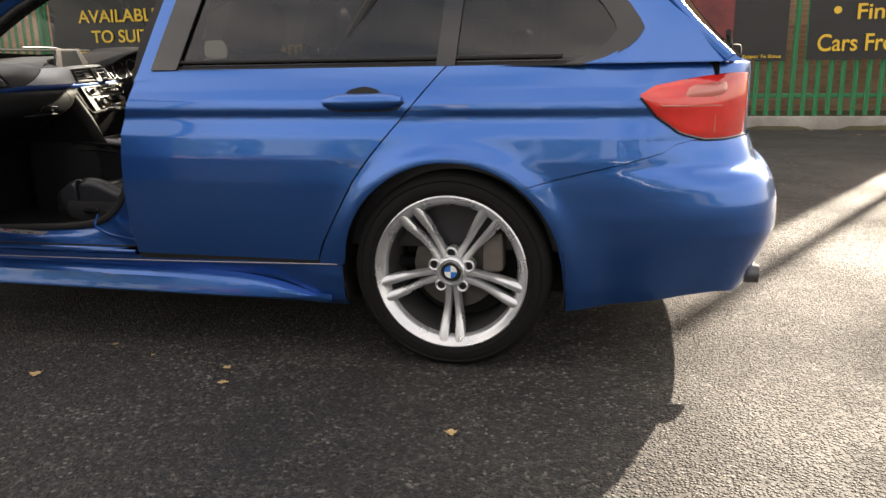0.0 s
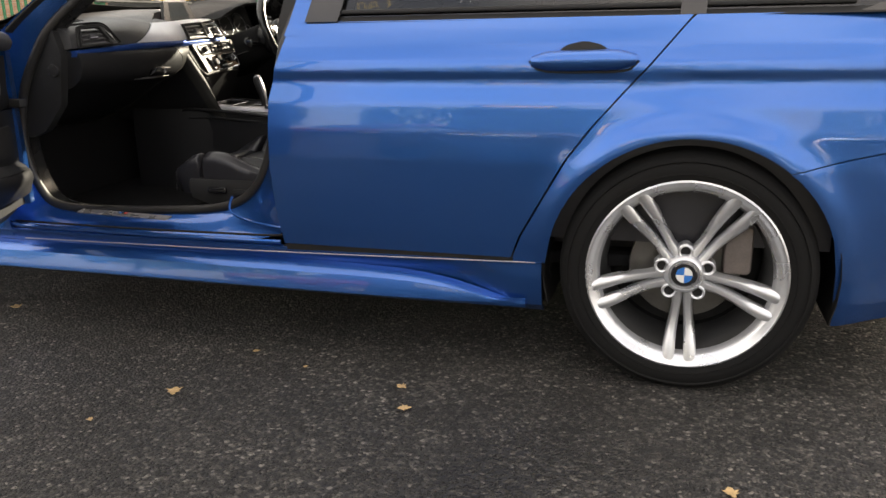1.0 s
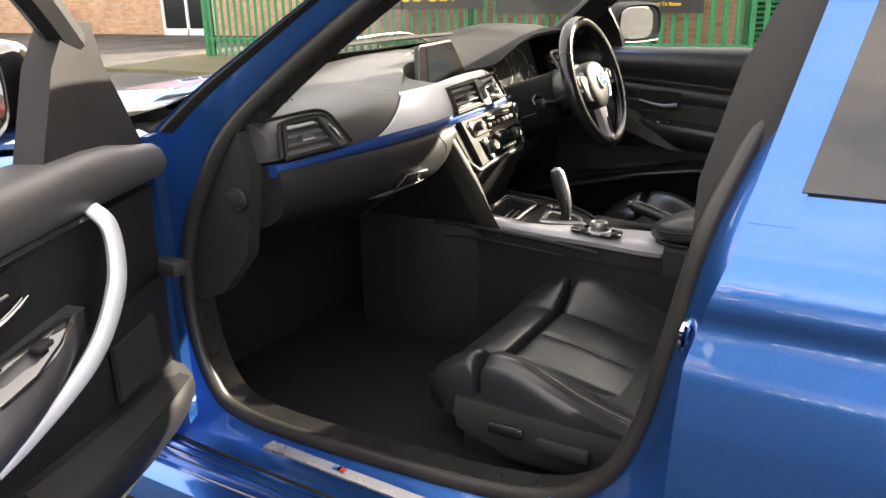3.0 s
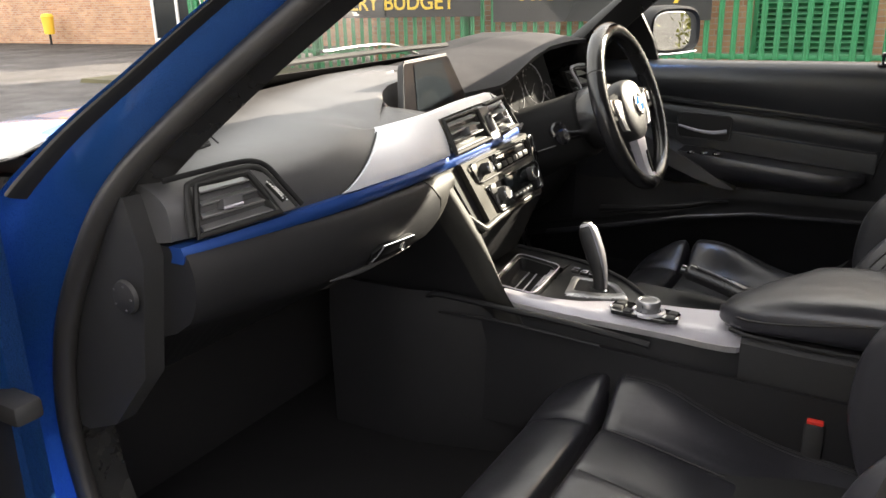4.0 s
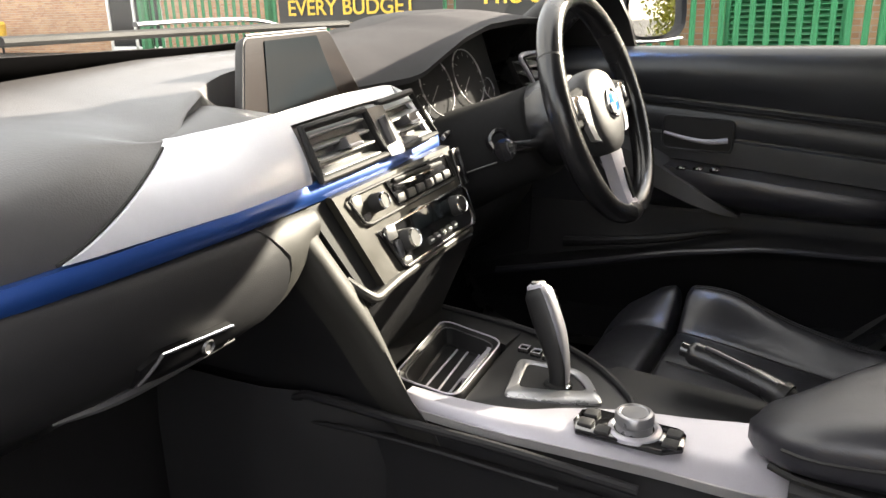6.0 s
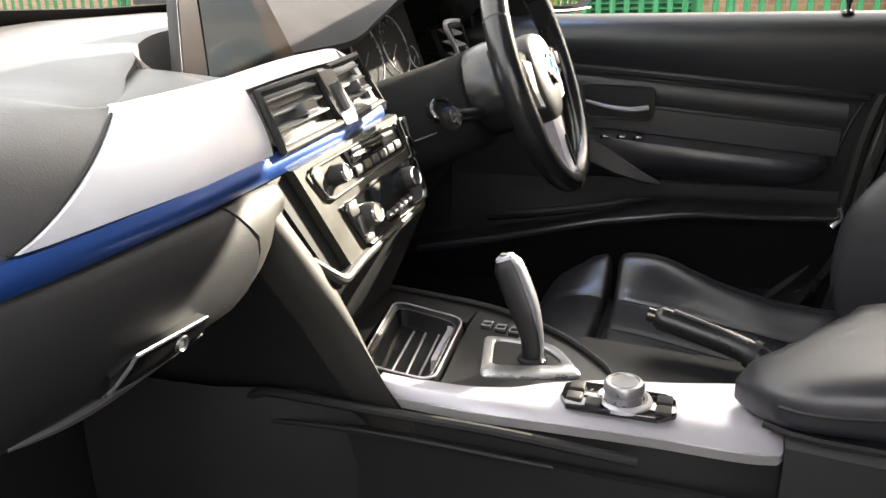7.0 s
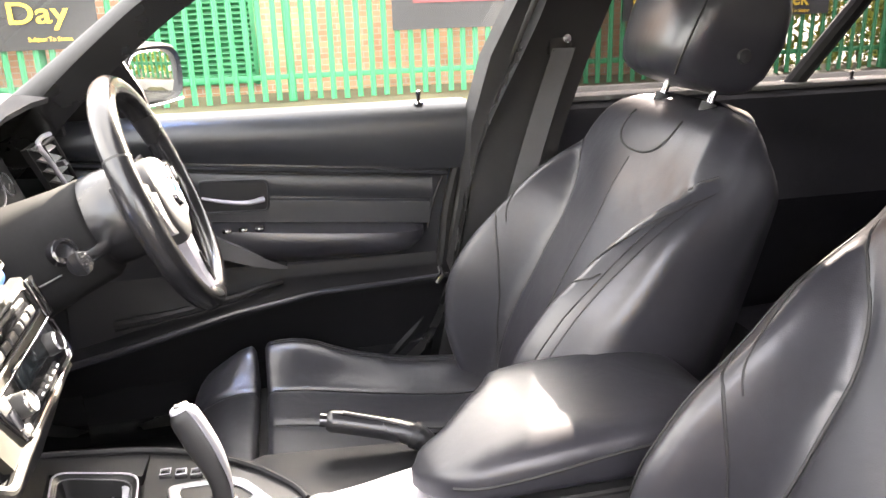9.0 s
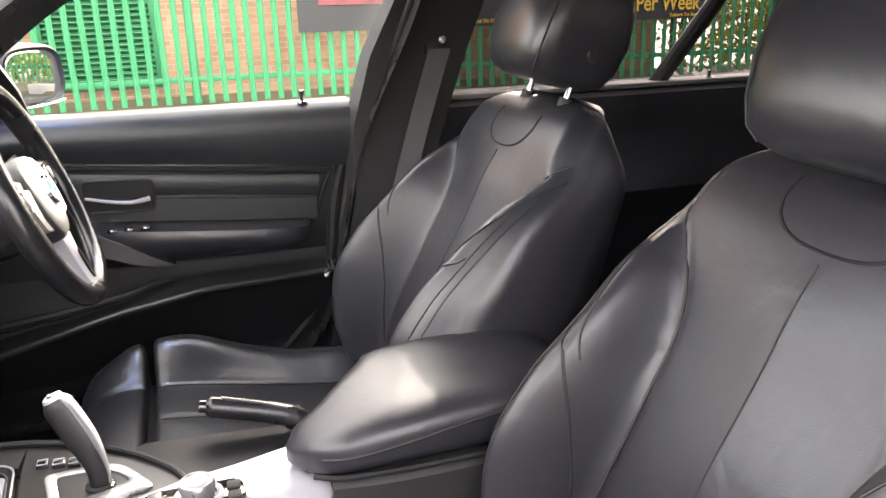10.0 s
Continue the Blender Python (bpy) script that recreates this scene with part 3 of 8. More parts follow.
def bumper_skin(u, v):
    s = 0.226 + (S_END - 0.226) * u
    lo = arch(s) if s < 0.33 else max(table(s, LOWER), 0.318 - (s - 0.33) * 4.5 if s < 0.36 else 0)
    if s < ARCH_R:
        lo = arch(s)
    hi = table(s, BUMP)
    z = min(lo, hi - 0.001) + (hi - min(lo, hi - 0.001)) * v
    return body(s, z, -0.20 * max(0.0, 0.505 - z) * smooth(0.36, 0.55, s) * (1 - 0.8 * smooth(0.75, 1.0, s)) + 0.006 * smooth(0.655, 0.640, z) * smooth(0.45, 0.7, s))


def pillar_skin(u, v):
    z = 0.966 + (1.405 - 0.966) * v
    a = table(z, [(0.965, 0.40), (0.985, 0.47), (1.0, 0.50), (1.03, 0.545), (1.071, 0.572), (1.143, 0.52), (1.25, 0.40), (1.35, 0.28), (1.42, 0.20)])
    b = table(z, [(0.965, 0.865), (0.986, 0.835), (1.06, 0.745), (1.142, 0.645), (1.25, 0.56), (1.35, 0.50), (1.42, 0.46)])
    x = a + (b - a) * u
    return Vector((x, gy(z) + 0.07 * smooth(0.45, 0.9, x), z))


SKIRT_TOP = [(-2.4, 0.279), (-1.0, 0.278), (-0.78, 0.272), (-0.66, 0.258), (-0.56, 0.236), (-0.47, 0.212), (-0.41, 0.202)]


def skirt_skin(u, v):
    """The blade: its face leans out to the lower edge and runs out to a point before the rear wheel."""
    x = -2.38 + (2.38 - 0.415) * u
    zt = glide(x, SKIRT_TOP)
    k = (zt - 0.200) / 0.079
    sec = [(-0.853 - 0.008 * (1 - k), zt), (-0.857 - 0.010 * (1 - k), zt - 0.002), (-0.868 - 0.026 * k + 0.026 * 0.5 * k, zt - 0.30 * (zt - 0.203)), (-0.866 - 0.026 * k, 0.212), (-0.866 - 0.027 * k, 0.203), (-0.862 - 0.015 * k, 0.192), (-0.80, 0.172)]
    y, z = sec[int(round(v * 6))]
    return Vector((x, y, z))


def sill_skin(u, v):
    """The sill behind it, drawn in below the door."""
    x = -2.38 + (2.38 - 0.372) * u
    k = smooth(-0.62, -0.45, x)
    y, z = [(-0.864, 0.323), (-0.862, 0.312), (-0.848, 0.292), (-0.842, 0.270), (-0.836, 0.225), (-0.826, 0.195), (-0.79, 0.168)][int(round(v * 6))]
    return Vector((x, y - 0.018 * k * (v > 0.3), z))


def wing_skin(u, v):
    x = -3.5 + (3.5 - 2.155) * u
    lo = arch(x, -2.81) if abs(x + 2.81) < ARCH_R else 0.30
    hi = 0.90 - 0.16 * smooth(-2.3, -3.5, x)
    if x > -2.3:
        hi = 0.90 + 0.05 * smooth(-2.3, -2.15, x)
    return body(arc_of(x), lo + (hi - lo) * v)


def glass_skin(x0, x1, z1=1.36, z0=0.958):
    def fn(u, v):
        z = z0 + (z1 - z0) * v
        a = x0 + 0.19 * (z - 0.965) if x0 < -0.5 else x0
        b = x1(z) if callable(x1) else x1 + 0.05 * (z - 0.965)
        return Vector((a + (b - a) * u, gy(z) + 0.010, z))
    return fn


def rear_edge(z):
    return table(z, [(0.95, 0.34), (0.985, 0.45), (1.0, 0.48), (1.03, 0.52), (1.071, 0.545), (1.143, 0.495), (1.25, 0.375), (1.36, 0.25)])


IN = (0, 0.008, 0)
for side in (-1, 1):
    fx = (lambda b: b) if side < 0 else flip_y
    door = part("rear_door", fx(shell(rear_door_skin, 34, 90, IN)), PAINT, car, "closed rear door in blue metallic paint" if side < 0 else "")
    part("door_glass", fx(sheet(glass_skin(-0.95, -0.045), 4, 8)), TINT, door, "dark tinted window")
    part("pillar_cover", fx(shell(lambda u, v: (lambda z: Vector((-1.052 + 0.22 * (z - 0.965) + 0.098 * u, gy(z) - 0.004, z)))(0.966 + 0.40 * v), 4, 8, IN)), PILLARGLOSS, door)
    part("window_post", fx(shell(lambda u, v: (lambda z: Vector((-0.05 + 0.05 * (z - 0.965) + 0.06 * u, gy(z) - 0.001, z)))(0.966 + 0.40 * v), 2, 8, IN)), PILLARGLOSS, door)
    part("window_seal", fx(shell(lambda u, v: Vector((-1.05 + 1.46 * u, gy(0.966) - 0.003 + 0.022 * v, 0.962 + 0.016 * v)), 20, 2, IN)), RUBBER, door)
    part("upper_frame", fx(shell(lambda u, v: (lambda z: Vector((-1.103 + 0.215 * (z - 0.955) + (0.056 - 0.03 * (z - 0.955)) * u, (gy(z) if z > 0.966 else body(-1.08, z).y) - 0.001, z)))(0.93 + 0.44 * v), 3, 14, IN)), PAINT, door)
    hs = []
    for t in np.linspace(0, 1, 17):
        x = -0.404 + 0.258 * t
        k = max(0.25, (1 - abs(2 * t - 1) ** 5)) ** 0.5
        hh, dd = 0.0265 * k, 0.006 + 0.024 * k ** 0.6
        y0 = body(x, 0.860).y + 0.006
        hs.append([Vector((x, y0 - dd * max(0, math.cos(a)) ** 0.8 if math.cos(a) > 0 else y0, 0.860 + hh * math.sin(a) + 0.004 * (t - 0.5))) for a in np.linspace(-math.pi, math.pi, 21)[:-1]])
    handle = part("handle", fx(loft(hs)), PAINT, door, "body-coloured door handle", sharp=60)
    # dark tube and patch on the skin paint the shadow around the handle
    part("handle_shadow_gap", fx(tube([body(-0.41 + 0.27 * t, 0.860 - 0.0275 * max(0.0, 1 - abs(2 * t - 1) ** 5) ** 0.5, 0.0005) for t in np.linspace(0, 1, 15)], 0.0035, 6)), RUBBER, handle)
    part("recess", fx(shell(lambda u, v: body(-0.275 + 0.066 * (2 * u - 1) * math.sqrt(max(0.02, 1 - (2 * v - 1) ** 2)), 0.870 + 0.036 * (2 * v - 1), 0.0022), 10, 10, (0, 0.002, 0))), RUBBER, handle, "dark patch painted as the shade in the handle recess")
    quarter = part("rear_quarter", fx(shell(quarter_skin, 90, 120, IN)), PAINT, car)
    part("corner_pillar", fx(shell(pillar_skin, 14, 24, IN)), PAINT, quarter)
    part("shoulder", fx(shell(lambda u, v: (lambda x: body(arc_of(x), 0.9635, 0.0006).lerp(Vector((x, gy(0.968) + 0.07 * smooth(0.45, 0.9, x) - 0.0006, 0.969)), v))(0.41 + 0.50 * u), 18, 3, IN)), PAINT, quarter)
    part("quarter_glass", fx(sheet(glass_skin(0.0, rear_edge), 6, 12)), TINT, quarter, "dark tinted quarter window")
    part("glass_border", fx(shell(lambda u, v: (lambda z: Vector((rear_edge(z) - 0.045 + 0.08 * u, gy(z) + 0.003, z)))(0.966 + 0.40 * v), 4, 16, IN)), PILLARGLOSS, quarter)
    part("sill", fx(shell(sill_skin, 40, 6, (0, 0.01, 0.004))), PAINT, car, "blue sill under the doors")
    part("side_skirt", fx(shell(skirt_skin, 60, 6, (0, 0.008, 0.004))), PAINT, car, "blue skirt blade tapering before the rear wheel")
    # dark strip painting the shade in the gap below the door
    part("sill_gap_shade", fx(rbox((-0.76, -0.850, 0.324), (0.78, 0.024, 0.006), 0.002)), RUBBER, car)
    part("front_wing", fx(shell(wing_skin, 60, 26, IN)), PAINT, car)

    def lens(lo, hi, s0, s1, lift):
        def fn(u, v):
            s = s0 + (s1 - s0) * u
            a, b = table(s, lo), table(s, hi)
            k = math.sin(math.pi * min(1, max(0, v))) ** 0.5 * math.sin(math.pi * min(1, max(0, u))) ** 0.3
            return body(s, a + (b - a) * v, lift * k + 0.002)
        return fn
    LO = [(0.578, 0.868), (0.626, 0.812), (0.709, 0.757), (0.80, 0.737), (0.90, 0.735), (1.04, 0.742)]
    HI = [(0.578, 0.874), (0.622, 0.900), (0.708, 0.914), (0.80, 0.925), (0.90, 0.932), (1.04, 0.932)]
    lamp = part("tail_lamp", fx(shell(lens(LO, HI, 0.580, 1.04, 0.014), 30, 14, IN)), REDLENS, car, "red tail lamp with a pale upper lens")
    part("lens", fx(shell(lens([(0.7, 0.852), (0.95, 0.852)], [(0.7, 0.868), (0.74, 0.905), (0.95, 0.922)], 0.70, 0.90, 0.017), 12, 6, (0, 0.003, 0))), PINKLENS, lamp, "pale reversing lens")
    part("lamp_bar", fx(tube([body(s, 0.842 - 0.02 * (s - 0.6), 0.0135) for s in np.linspace(0.64, 0.86, 8)], 0.0035, 6)), PINKLENS, lamp)
    part("lamp_rib", fx(tube([body(0.835, z, 0.0125) for z in np.linspace(0.758, 0.905, 8)], 0.003, 6)), PINKLENS, lamp)
    part("bezel", fx(tube([body(s, table(s, LO), 0.004) for s in np.linspace(0.58, 1.04, 20)], 0.004, 6)), GLOSS, lamp)
bumper = part("rear_bumper", merge(shell(bumper_skin, 90, 44, IN), flip_y(shell(bumper_skin, 90, 44, IN))), PAINT, car, "blue rear bumper")
part("exhaust_tip", revolve([(0.026, -0.16), (0.031, -0.16), (0.031, 0.0), (0.030, 0.004), (0.027, 0.003), (0.026, -0.15), (0.0, -0.15)], aim((0.972, -0.56, 0.276), (1, 0, 0)), 28), SPOKE, car, "dark metal exhaust tip")
part("exhaust", merge(tube([(0.70, -0.54, 0.285), (0.925, -0.56, 0.285)], 0.030, 16), tube([(0.70, -0.46, 0.285), (0.935, -0.465, 0.285)], 0.030, 16)), BLACK, car, "dark twin exhaust tips")


def tailgate_skin(u, v):
    s = arc_of(0.85) + (S_END - arc_of(0.85)) * u
    z = 0.737 + (0.98 - 0.737) * v
    return body(s, z, -0.004)


gate = part("tailgate", merge(shell(tailgate_skin, 20, 12, (-0.01, 0, 0)), flip_y(shell(tailgate_skin, 20, 12, (-0.01, 0, 0)))), PAINT, car)


def hatch(u, v):
    z = 0.975 + (1.39 - 0.975) * v
    x = table(z, [(0.965, 0.93), (1.06, 0.83), (1.142, 0.76), (1.25, 0.68), (1.39, 0.57)])
    w = -gy(max(0.966, z)) - 0.065
    y = w * (2 * u - 1)
    return Vector((x - 0.10 * abs(2 * u - 1) ** 3, y, z))


part("rear_glass", shell(hatch, 16, 10, (-0.006, 0, 0)), TINT, gate)
for k in (0.0, 1.0):
    part("gate_edge", tube([Vector(hatch(k, v)) + Vector((0.004, 0, 0)) for v in np.linspace(0, 1, 10)], 0.018, 8), PAINT, gate)
wiper = part("rear_wiper", merge(tube([(0.90, -0.02, 1.01), (0.86, -0.30, 1.06)], 0.010, 8), rbox((0.91, -0.02, 1.0), (0.06, 0.05, 0.05), 0.015)), BLACK, gate)
part("spoiler", rbox((0.55, 0, 1.405), (0.24, 1.06, 0.03), 0.012), PAINT, car)


def roof_skin(u, v):
    x = -1.60 - 0.10 * (1 - (2 * v - 1) ** 2) * (1 - u) ** 3 + (0.52 + 1.60) * u
    e = 0.57 + 0.02 * math.sin(math.pi * u)
    y = e * (2 * v - 1)
    return Vector((x, y, 1.395 + 0.055 * (1 - abs(2 * v - 1) ** 2.2) * (0.6 + 0.4 * math.sin(math.pi * min(1, u * 1.15))) - 0.03 * smooth(0.8, 1.0, u) - 0.02 * smooth(0.12, 0, u)))


part("roof", shell(roof_skin, 24, 18, (0, 0, -0.006)), PAINT, car)
part("headliner", shell(lambda u, v: roof_skin(u, v) - Vector((0, 0, 0.03)), 20, 12, (0, 0, -0.01)), LINER, car)


def bonnet_skin(u, v):
    y = 0.80 * (2 * v - 1)
    x0 = -2.40 - 0.16 * (1 - (2 * v - 1) ** 2)
    x = x0 + (-3.52 + 0.5 * abs(2 * v - 1) ** 4 * 0.4 - x0) * u
    z = 0.975 - 0.155 * u ** 1.6 - 0.065 * abs(2 * v - 1) ** 2.5 + 0.012 * math.exp(-((abs(y) - 0.45) / 0.06) ** 2)
    return Vector((x, y, z))


part("bonnet", shell(bonnet_skin, 30, 40, (0, 0, -0.012)), PAINT, car, "blue bonnet with two low ridges")


def screen_skin(u, v):
    z = 0.955 + (1.39 - 0.955) * v
    w = 0.785 - 0.21 * v
    y = w * (2 * u - 1)
    edge = table(z, [(0.955, -2.31), (1.0, -2.12), (1.05, -2.01), (1.10, -1.93), (1.168, -1.835), (1.25, -1.715), (1.39, -1.49)])
    x = edge - 0.19 * (1 - abs(2 * u - 1) ** 2) * (1 - 0.45 * v)
    return Vector((x, y, z))


windscreen = part("windscreen", sheet(screen_skin, 16, 10), CLEAR, car, "clear windscreen")
windscreen.visible_shadow = False
part("cowl", shell(lambda u, v: screen_skin(u, 0) + Vector((-0.13 * v + 0.03, 0, 0.004 - 0.012 * v)), 16, 3, (0, 0, -0.02)), RUBBER, car)
part("screen_band", shell(lambda u, v: screen_skin(u, (0.235 - 0.03 * (1 - abs(2 * u - 1))) * v) + Vector((0.003, 0, -0.002)), 24, 5, (0.002, 0, -0.001)), MATT, car, "black printed band at the foot of the windscreen")
blade_line = [screen_skin(u, 0.232) + Vector((-0.020, 0, 0.006)) for u in np.linspace(0.30, 0.72, 10)]
wiper = part("wiper", tube(blade_line, 0.006, 8), RUBBER, car, "black windscreen wiper")
part("wiper_arm", tube(curve([blade_line[3] + Vector((-0.01, 0, 0.012)), blade_line[5] + Vector((-0.018, 0, 0.014)), blade_line[7] + Vector((-0.04, 0, 0.008)), blade_line[9] + Vector((-0.10, 0.05, -0.03))], 6), 0.0055, 8, flat=0.6), SPOKE, wiper)
for fx2 in ((lambda b: b), flip_y):
    part("front_bumper", fx2(shell(lambda u, v: body(float(ARC[0]) + (arc_of(-3.2) - float(ARC[0])) * u, 0.22 + 0.55 * v), 12, 10, (0.02, 0, 0))), PAINT, car)
part("underbody", rbox((-1.4, 0, 0.235), (2.1, 1.56, 0.12), 0.03), RUBBER, car)
for cx in (0, -2.81):
    for sy in (-1, 1):
        part("wheel_liner", shell(lambda u, v: Vector((cx + 0.368 * math.cos(-0.3 + (math.pi + 0.6) * u), sy * (0.50 + 0.375 * v), 0.318 + 0.368 * math.sin(-0.3 + (math.pi + 0.6) * u))), 24, 2, (0, 0, 0.01)), RUBBER, car)
        part("arch_inner", shell(lambda u, v: Vector((cx - 0.40 + 0.80 * u, sy * 0.50, 0.16 + 0.54 * v)), 2, 2, (0, 0.01, 0)), RUBBER, car)

# door aperture of the open front door, and its twin on the driver's side
AI = [(-2.146, 0.612), (-2.115, 0.76), (-2.048, 0.885), (-1.985, 0.970), (-1.896, 1.056), (-1.795, 1.138), (-1.70, 1.205), (-1.55, 1.285), (-1.38, 1.345), (-1.20, 1.368), (-1.03, 1.368), (-1.035, 1.25), (-1.072, 1.131), (-1.153, 0.913), (-1.192, 0.744), (-1.227, 0.59), (-1.289, 0.474), (-1.407, 0.409), (-1.677, 0.385), (-2.015, 0.381), (-2.114, 0.45)]
AO = [(-2.235, 0.61), (-2.215, 0.79), (-2.15, 0.925), (-2.03, 1.026), (-1.918, 1.105), (-1.83, 1.166), (-1.70, 1.25), (-1.55, 1.325), (-1.38, 1.385), (-1.20, 1.408), (-0.99, 1.408), (-0.98, 1.27), (-1.01, 1.13), (-1.085, 0.90), (-1.125, 0.74), (-1.140, 0.58), (-1.145, 0.42), (-1.22, 0.34), (-1.677, 0.328), (-2.1, 0.328), (-2.22, 0.40)]


def a_in(x, z, y=0.0):
    return Vector((x, -0.755 + 0.01 * smooth(0.8, 0.95, z) + max(0.0, z - 0.95) * 0.45 + y, z))


def a_out(x, z):
    k = smooth(0.90, 1.0, z) if x < -1.4 else smooth(0.95, 0.97, z)
    low = body(x, min(z, 0.955)).y + 0.028
    high = -0.822 + 0.45 * (z - 0.95) if x < -1.4 else gy(max(z, 0.966)) + 0.008
    return Vector((x, low + (high - low) * k, z))


inner = curve([a_in(*p) for p in AI], 6, True)
outer = curve([a_out(*p) for p in AO], 6, True)
on_pillar = [smooth(0.86, 0.99, p.z) * (1 - smooth(-1.62, -1.40, p.x)) for p in inner]
deep = [p + Vector((0, 0.050, 0.03 * smooth(1.15, 1.30, p.z))).lerp(Vector((0.028, 0.052, -0.004)), k) for p, k in zip(inner, on_pillar)]
back = [p + Vector((0, 0.016, 0.01 * smooth(1.15, 1.30, p.z))).lerp(Vector((-0.05, 0.035, 0.02)), k) for p, k in zip(deep, on_pillar)]
mid = [a.lerp(b, 0.28) + Vector((0, 0.006, 0)) for a, b in zip(inner, outer)]
crown = [a.lerp(b, 0.52) + Vector((0, -0.008, 0)) for a, b in zip(inner, outer)]
mid2 = [a.lerp(b, 0.75) + Vector((0, 0.004, 0)) for a, b in zip(inner, outer)]
for side in (-1, 1):
    fx = (lambda b: b) if side < 0 else flip_y
    fr = part("door_frame", fx(loft([inner, mid, crown, mid2, outer], True, False)), PAINT, car, "blue painted door aperture" if side < 0 else "", sharp=75)
    part("door_seal", fx(tube(inner, 0.0145, 14, True)), SEALRUBBER, fr)
    part("trim", fx(loft([back, deep, inner], True, False)), SEALTRIM, fr, sharp=60)
gut = [(a, b) for a, b in zip(mid2, outer) if b.x < -1.45 and b.z > 0.96]
part("pillar_gutter", loft([[a.lerp(b, k) + Vector((0.0, -0.003 - 0.007 * math.sin(math.pi * k / 0.7), 0.002)) for a, b in gut] for k in np.linspace(-0.12, 0.70, 7)], False, False), RUBBER, car, "black rubber gutter along the pillar")
part("sill_plate", shell(lambda u, v: Vector((-1.91 + 0.335 * u + 0.012 * v, -0.828 + 0.017 * v, 0.386 - 0.008 * u + 0.007 * v)), 8, 2, (0, 0, -0.004)), CONSILVER, car, "brushed silver sill plate")
part("striker", merge(tube(curve([(-1.165, -0.765, 0.772), (-1.168, -0.800, 0.772), (-1.170, -0.800, 0.745), (-1.168, -0.765, 0.745)], 5), 0.006, 8), rbox((-1.160, -0.765, 0.758), (0.012, 0.01, 0.07), 0.002)), CHROME, car, "chrome door striker")
part("sill_seal", tube(curve([(-2.16, -0.835, 0.345), (-1.7, -0.846, 0.346), (-1.25, -0.846, 0.350), (-1.16, -0.84, 0.352)], 5), 0.0035, 8), RUBBER, car)
# black strip stands for the shadow band between door bottom and sill
part("sill_gap_shade", shell(lambda u, v: Vector((-1.135 + 0.745 * u, -0.8655, 0.317 + 0.012 * u + 0.026 * v)), 12, 2, (0, 0.004, 0)), RUBBER, car)
# silver tube paints the skylight caught by the blue sill's crease
part("sill_highlight", tube(curve([(-2.10, -0.8655, 0.296), (-1.443, -0.8655, 0.303), (-1.144, -0.866, 0.308), (-0.94, -0.867, 0.312), (-0.75, -0.868, 0.317), (-0.388, -0.869, 0.326)], 6), 0.0019, 8), CONTRIM, car, "thin silver line painted as the sky's highlight on the sill crease")
part("sill_step", tube(curve([(-2.18, -0.846, 0.334), (-1.7, -0.857, 0.333), (-1.16, -0.857, 0.335)], 5), 0.007, 8), PAINT, car)
part("jamb_ridge", tube(curve([(-1.345, -0.800, 0.455), (-1.350, -0.812, 0.415), (-1.30, -0.822, 0.390), (-1.20, -0.838, 0.378), (-1.155, -0.842, 0.376)], 5), 0.004, 8), PAINT, car)
part("hinge", merge(rbox((-2.06, -0.885, 0.742), (0.13, 0.035, 0.026), 0.006), rbox((-2.13, -0.86, 0.742), (0.03, 0.06, 0.05), 0.006)), BLACK, car, "black door check strap")
for k, m_ in enumerate((ROUNDEL, GLOSS, RED)):
    part("plate_mark", rbox((-1.747 + 0.009 * k, -0.817, 0.388), (0.006, 0.012, 0.002), 0), m_, car)


# ---- wheels ----
BARREL = mat("wheel_barrel", (0.07, 0.07, 0.07), 0.5, 0.4, vary=0.3, scale=20)


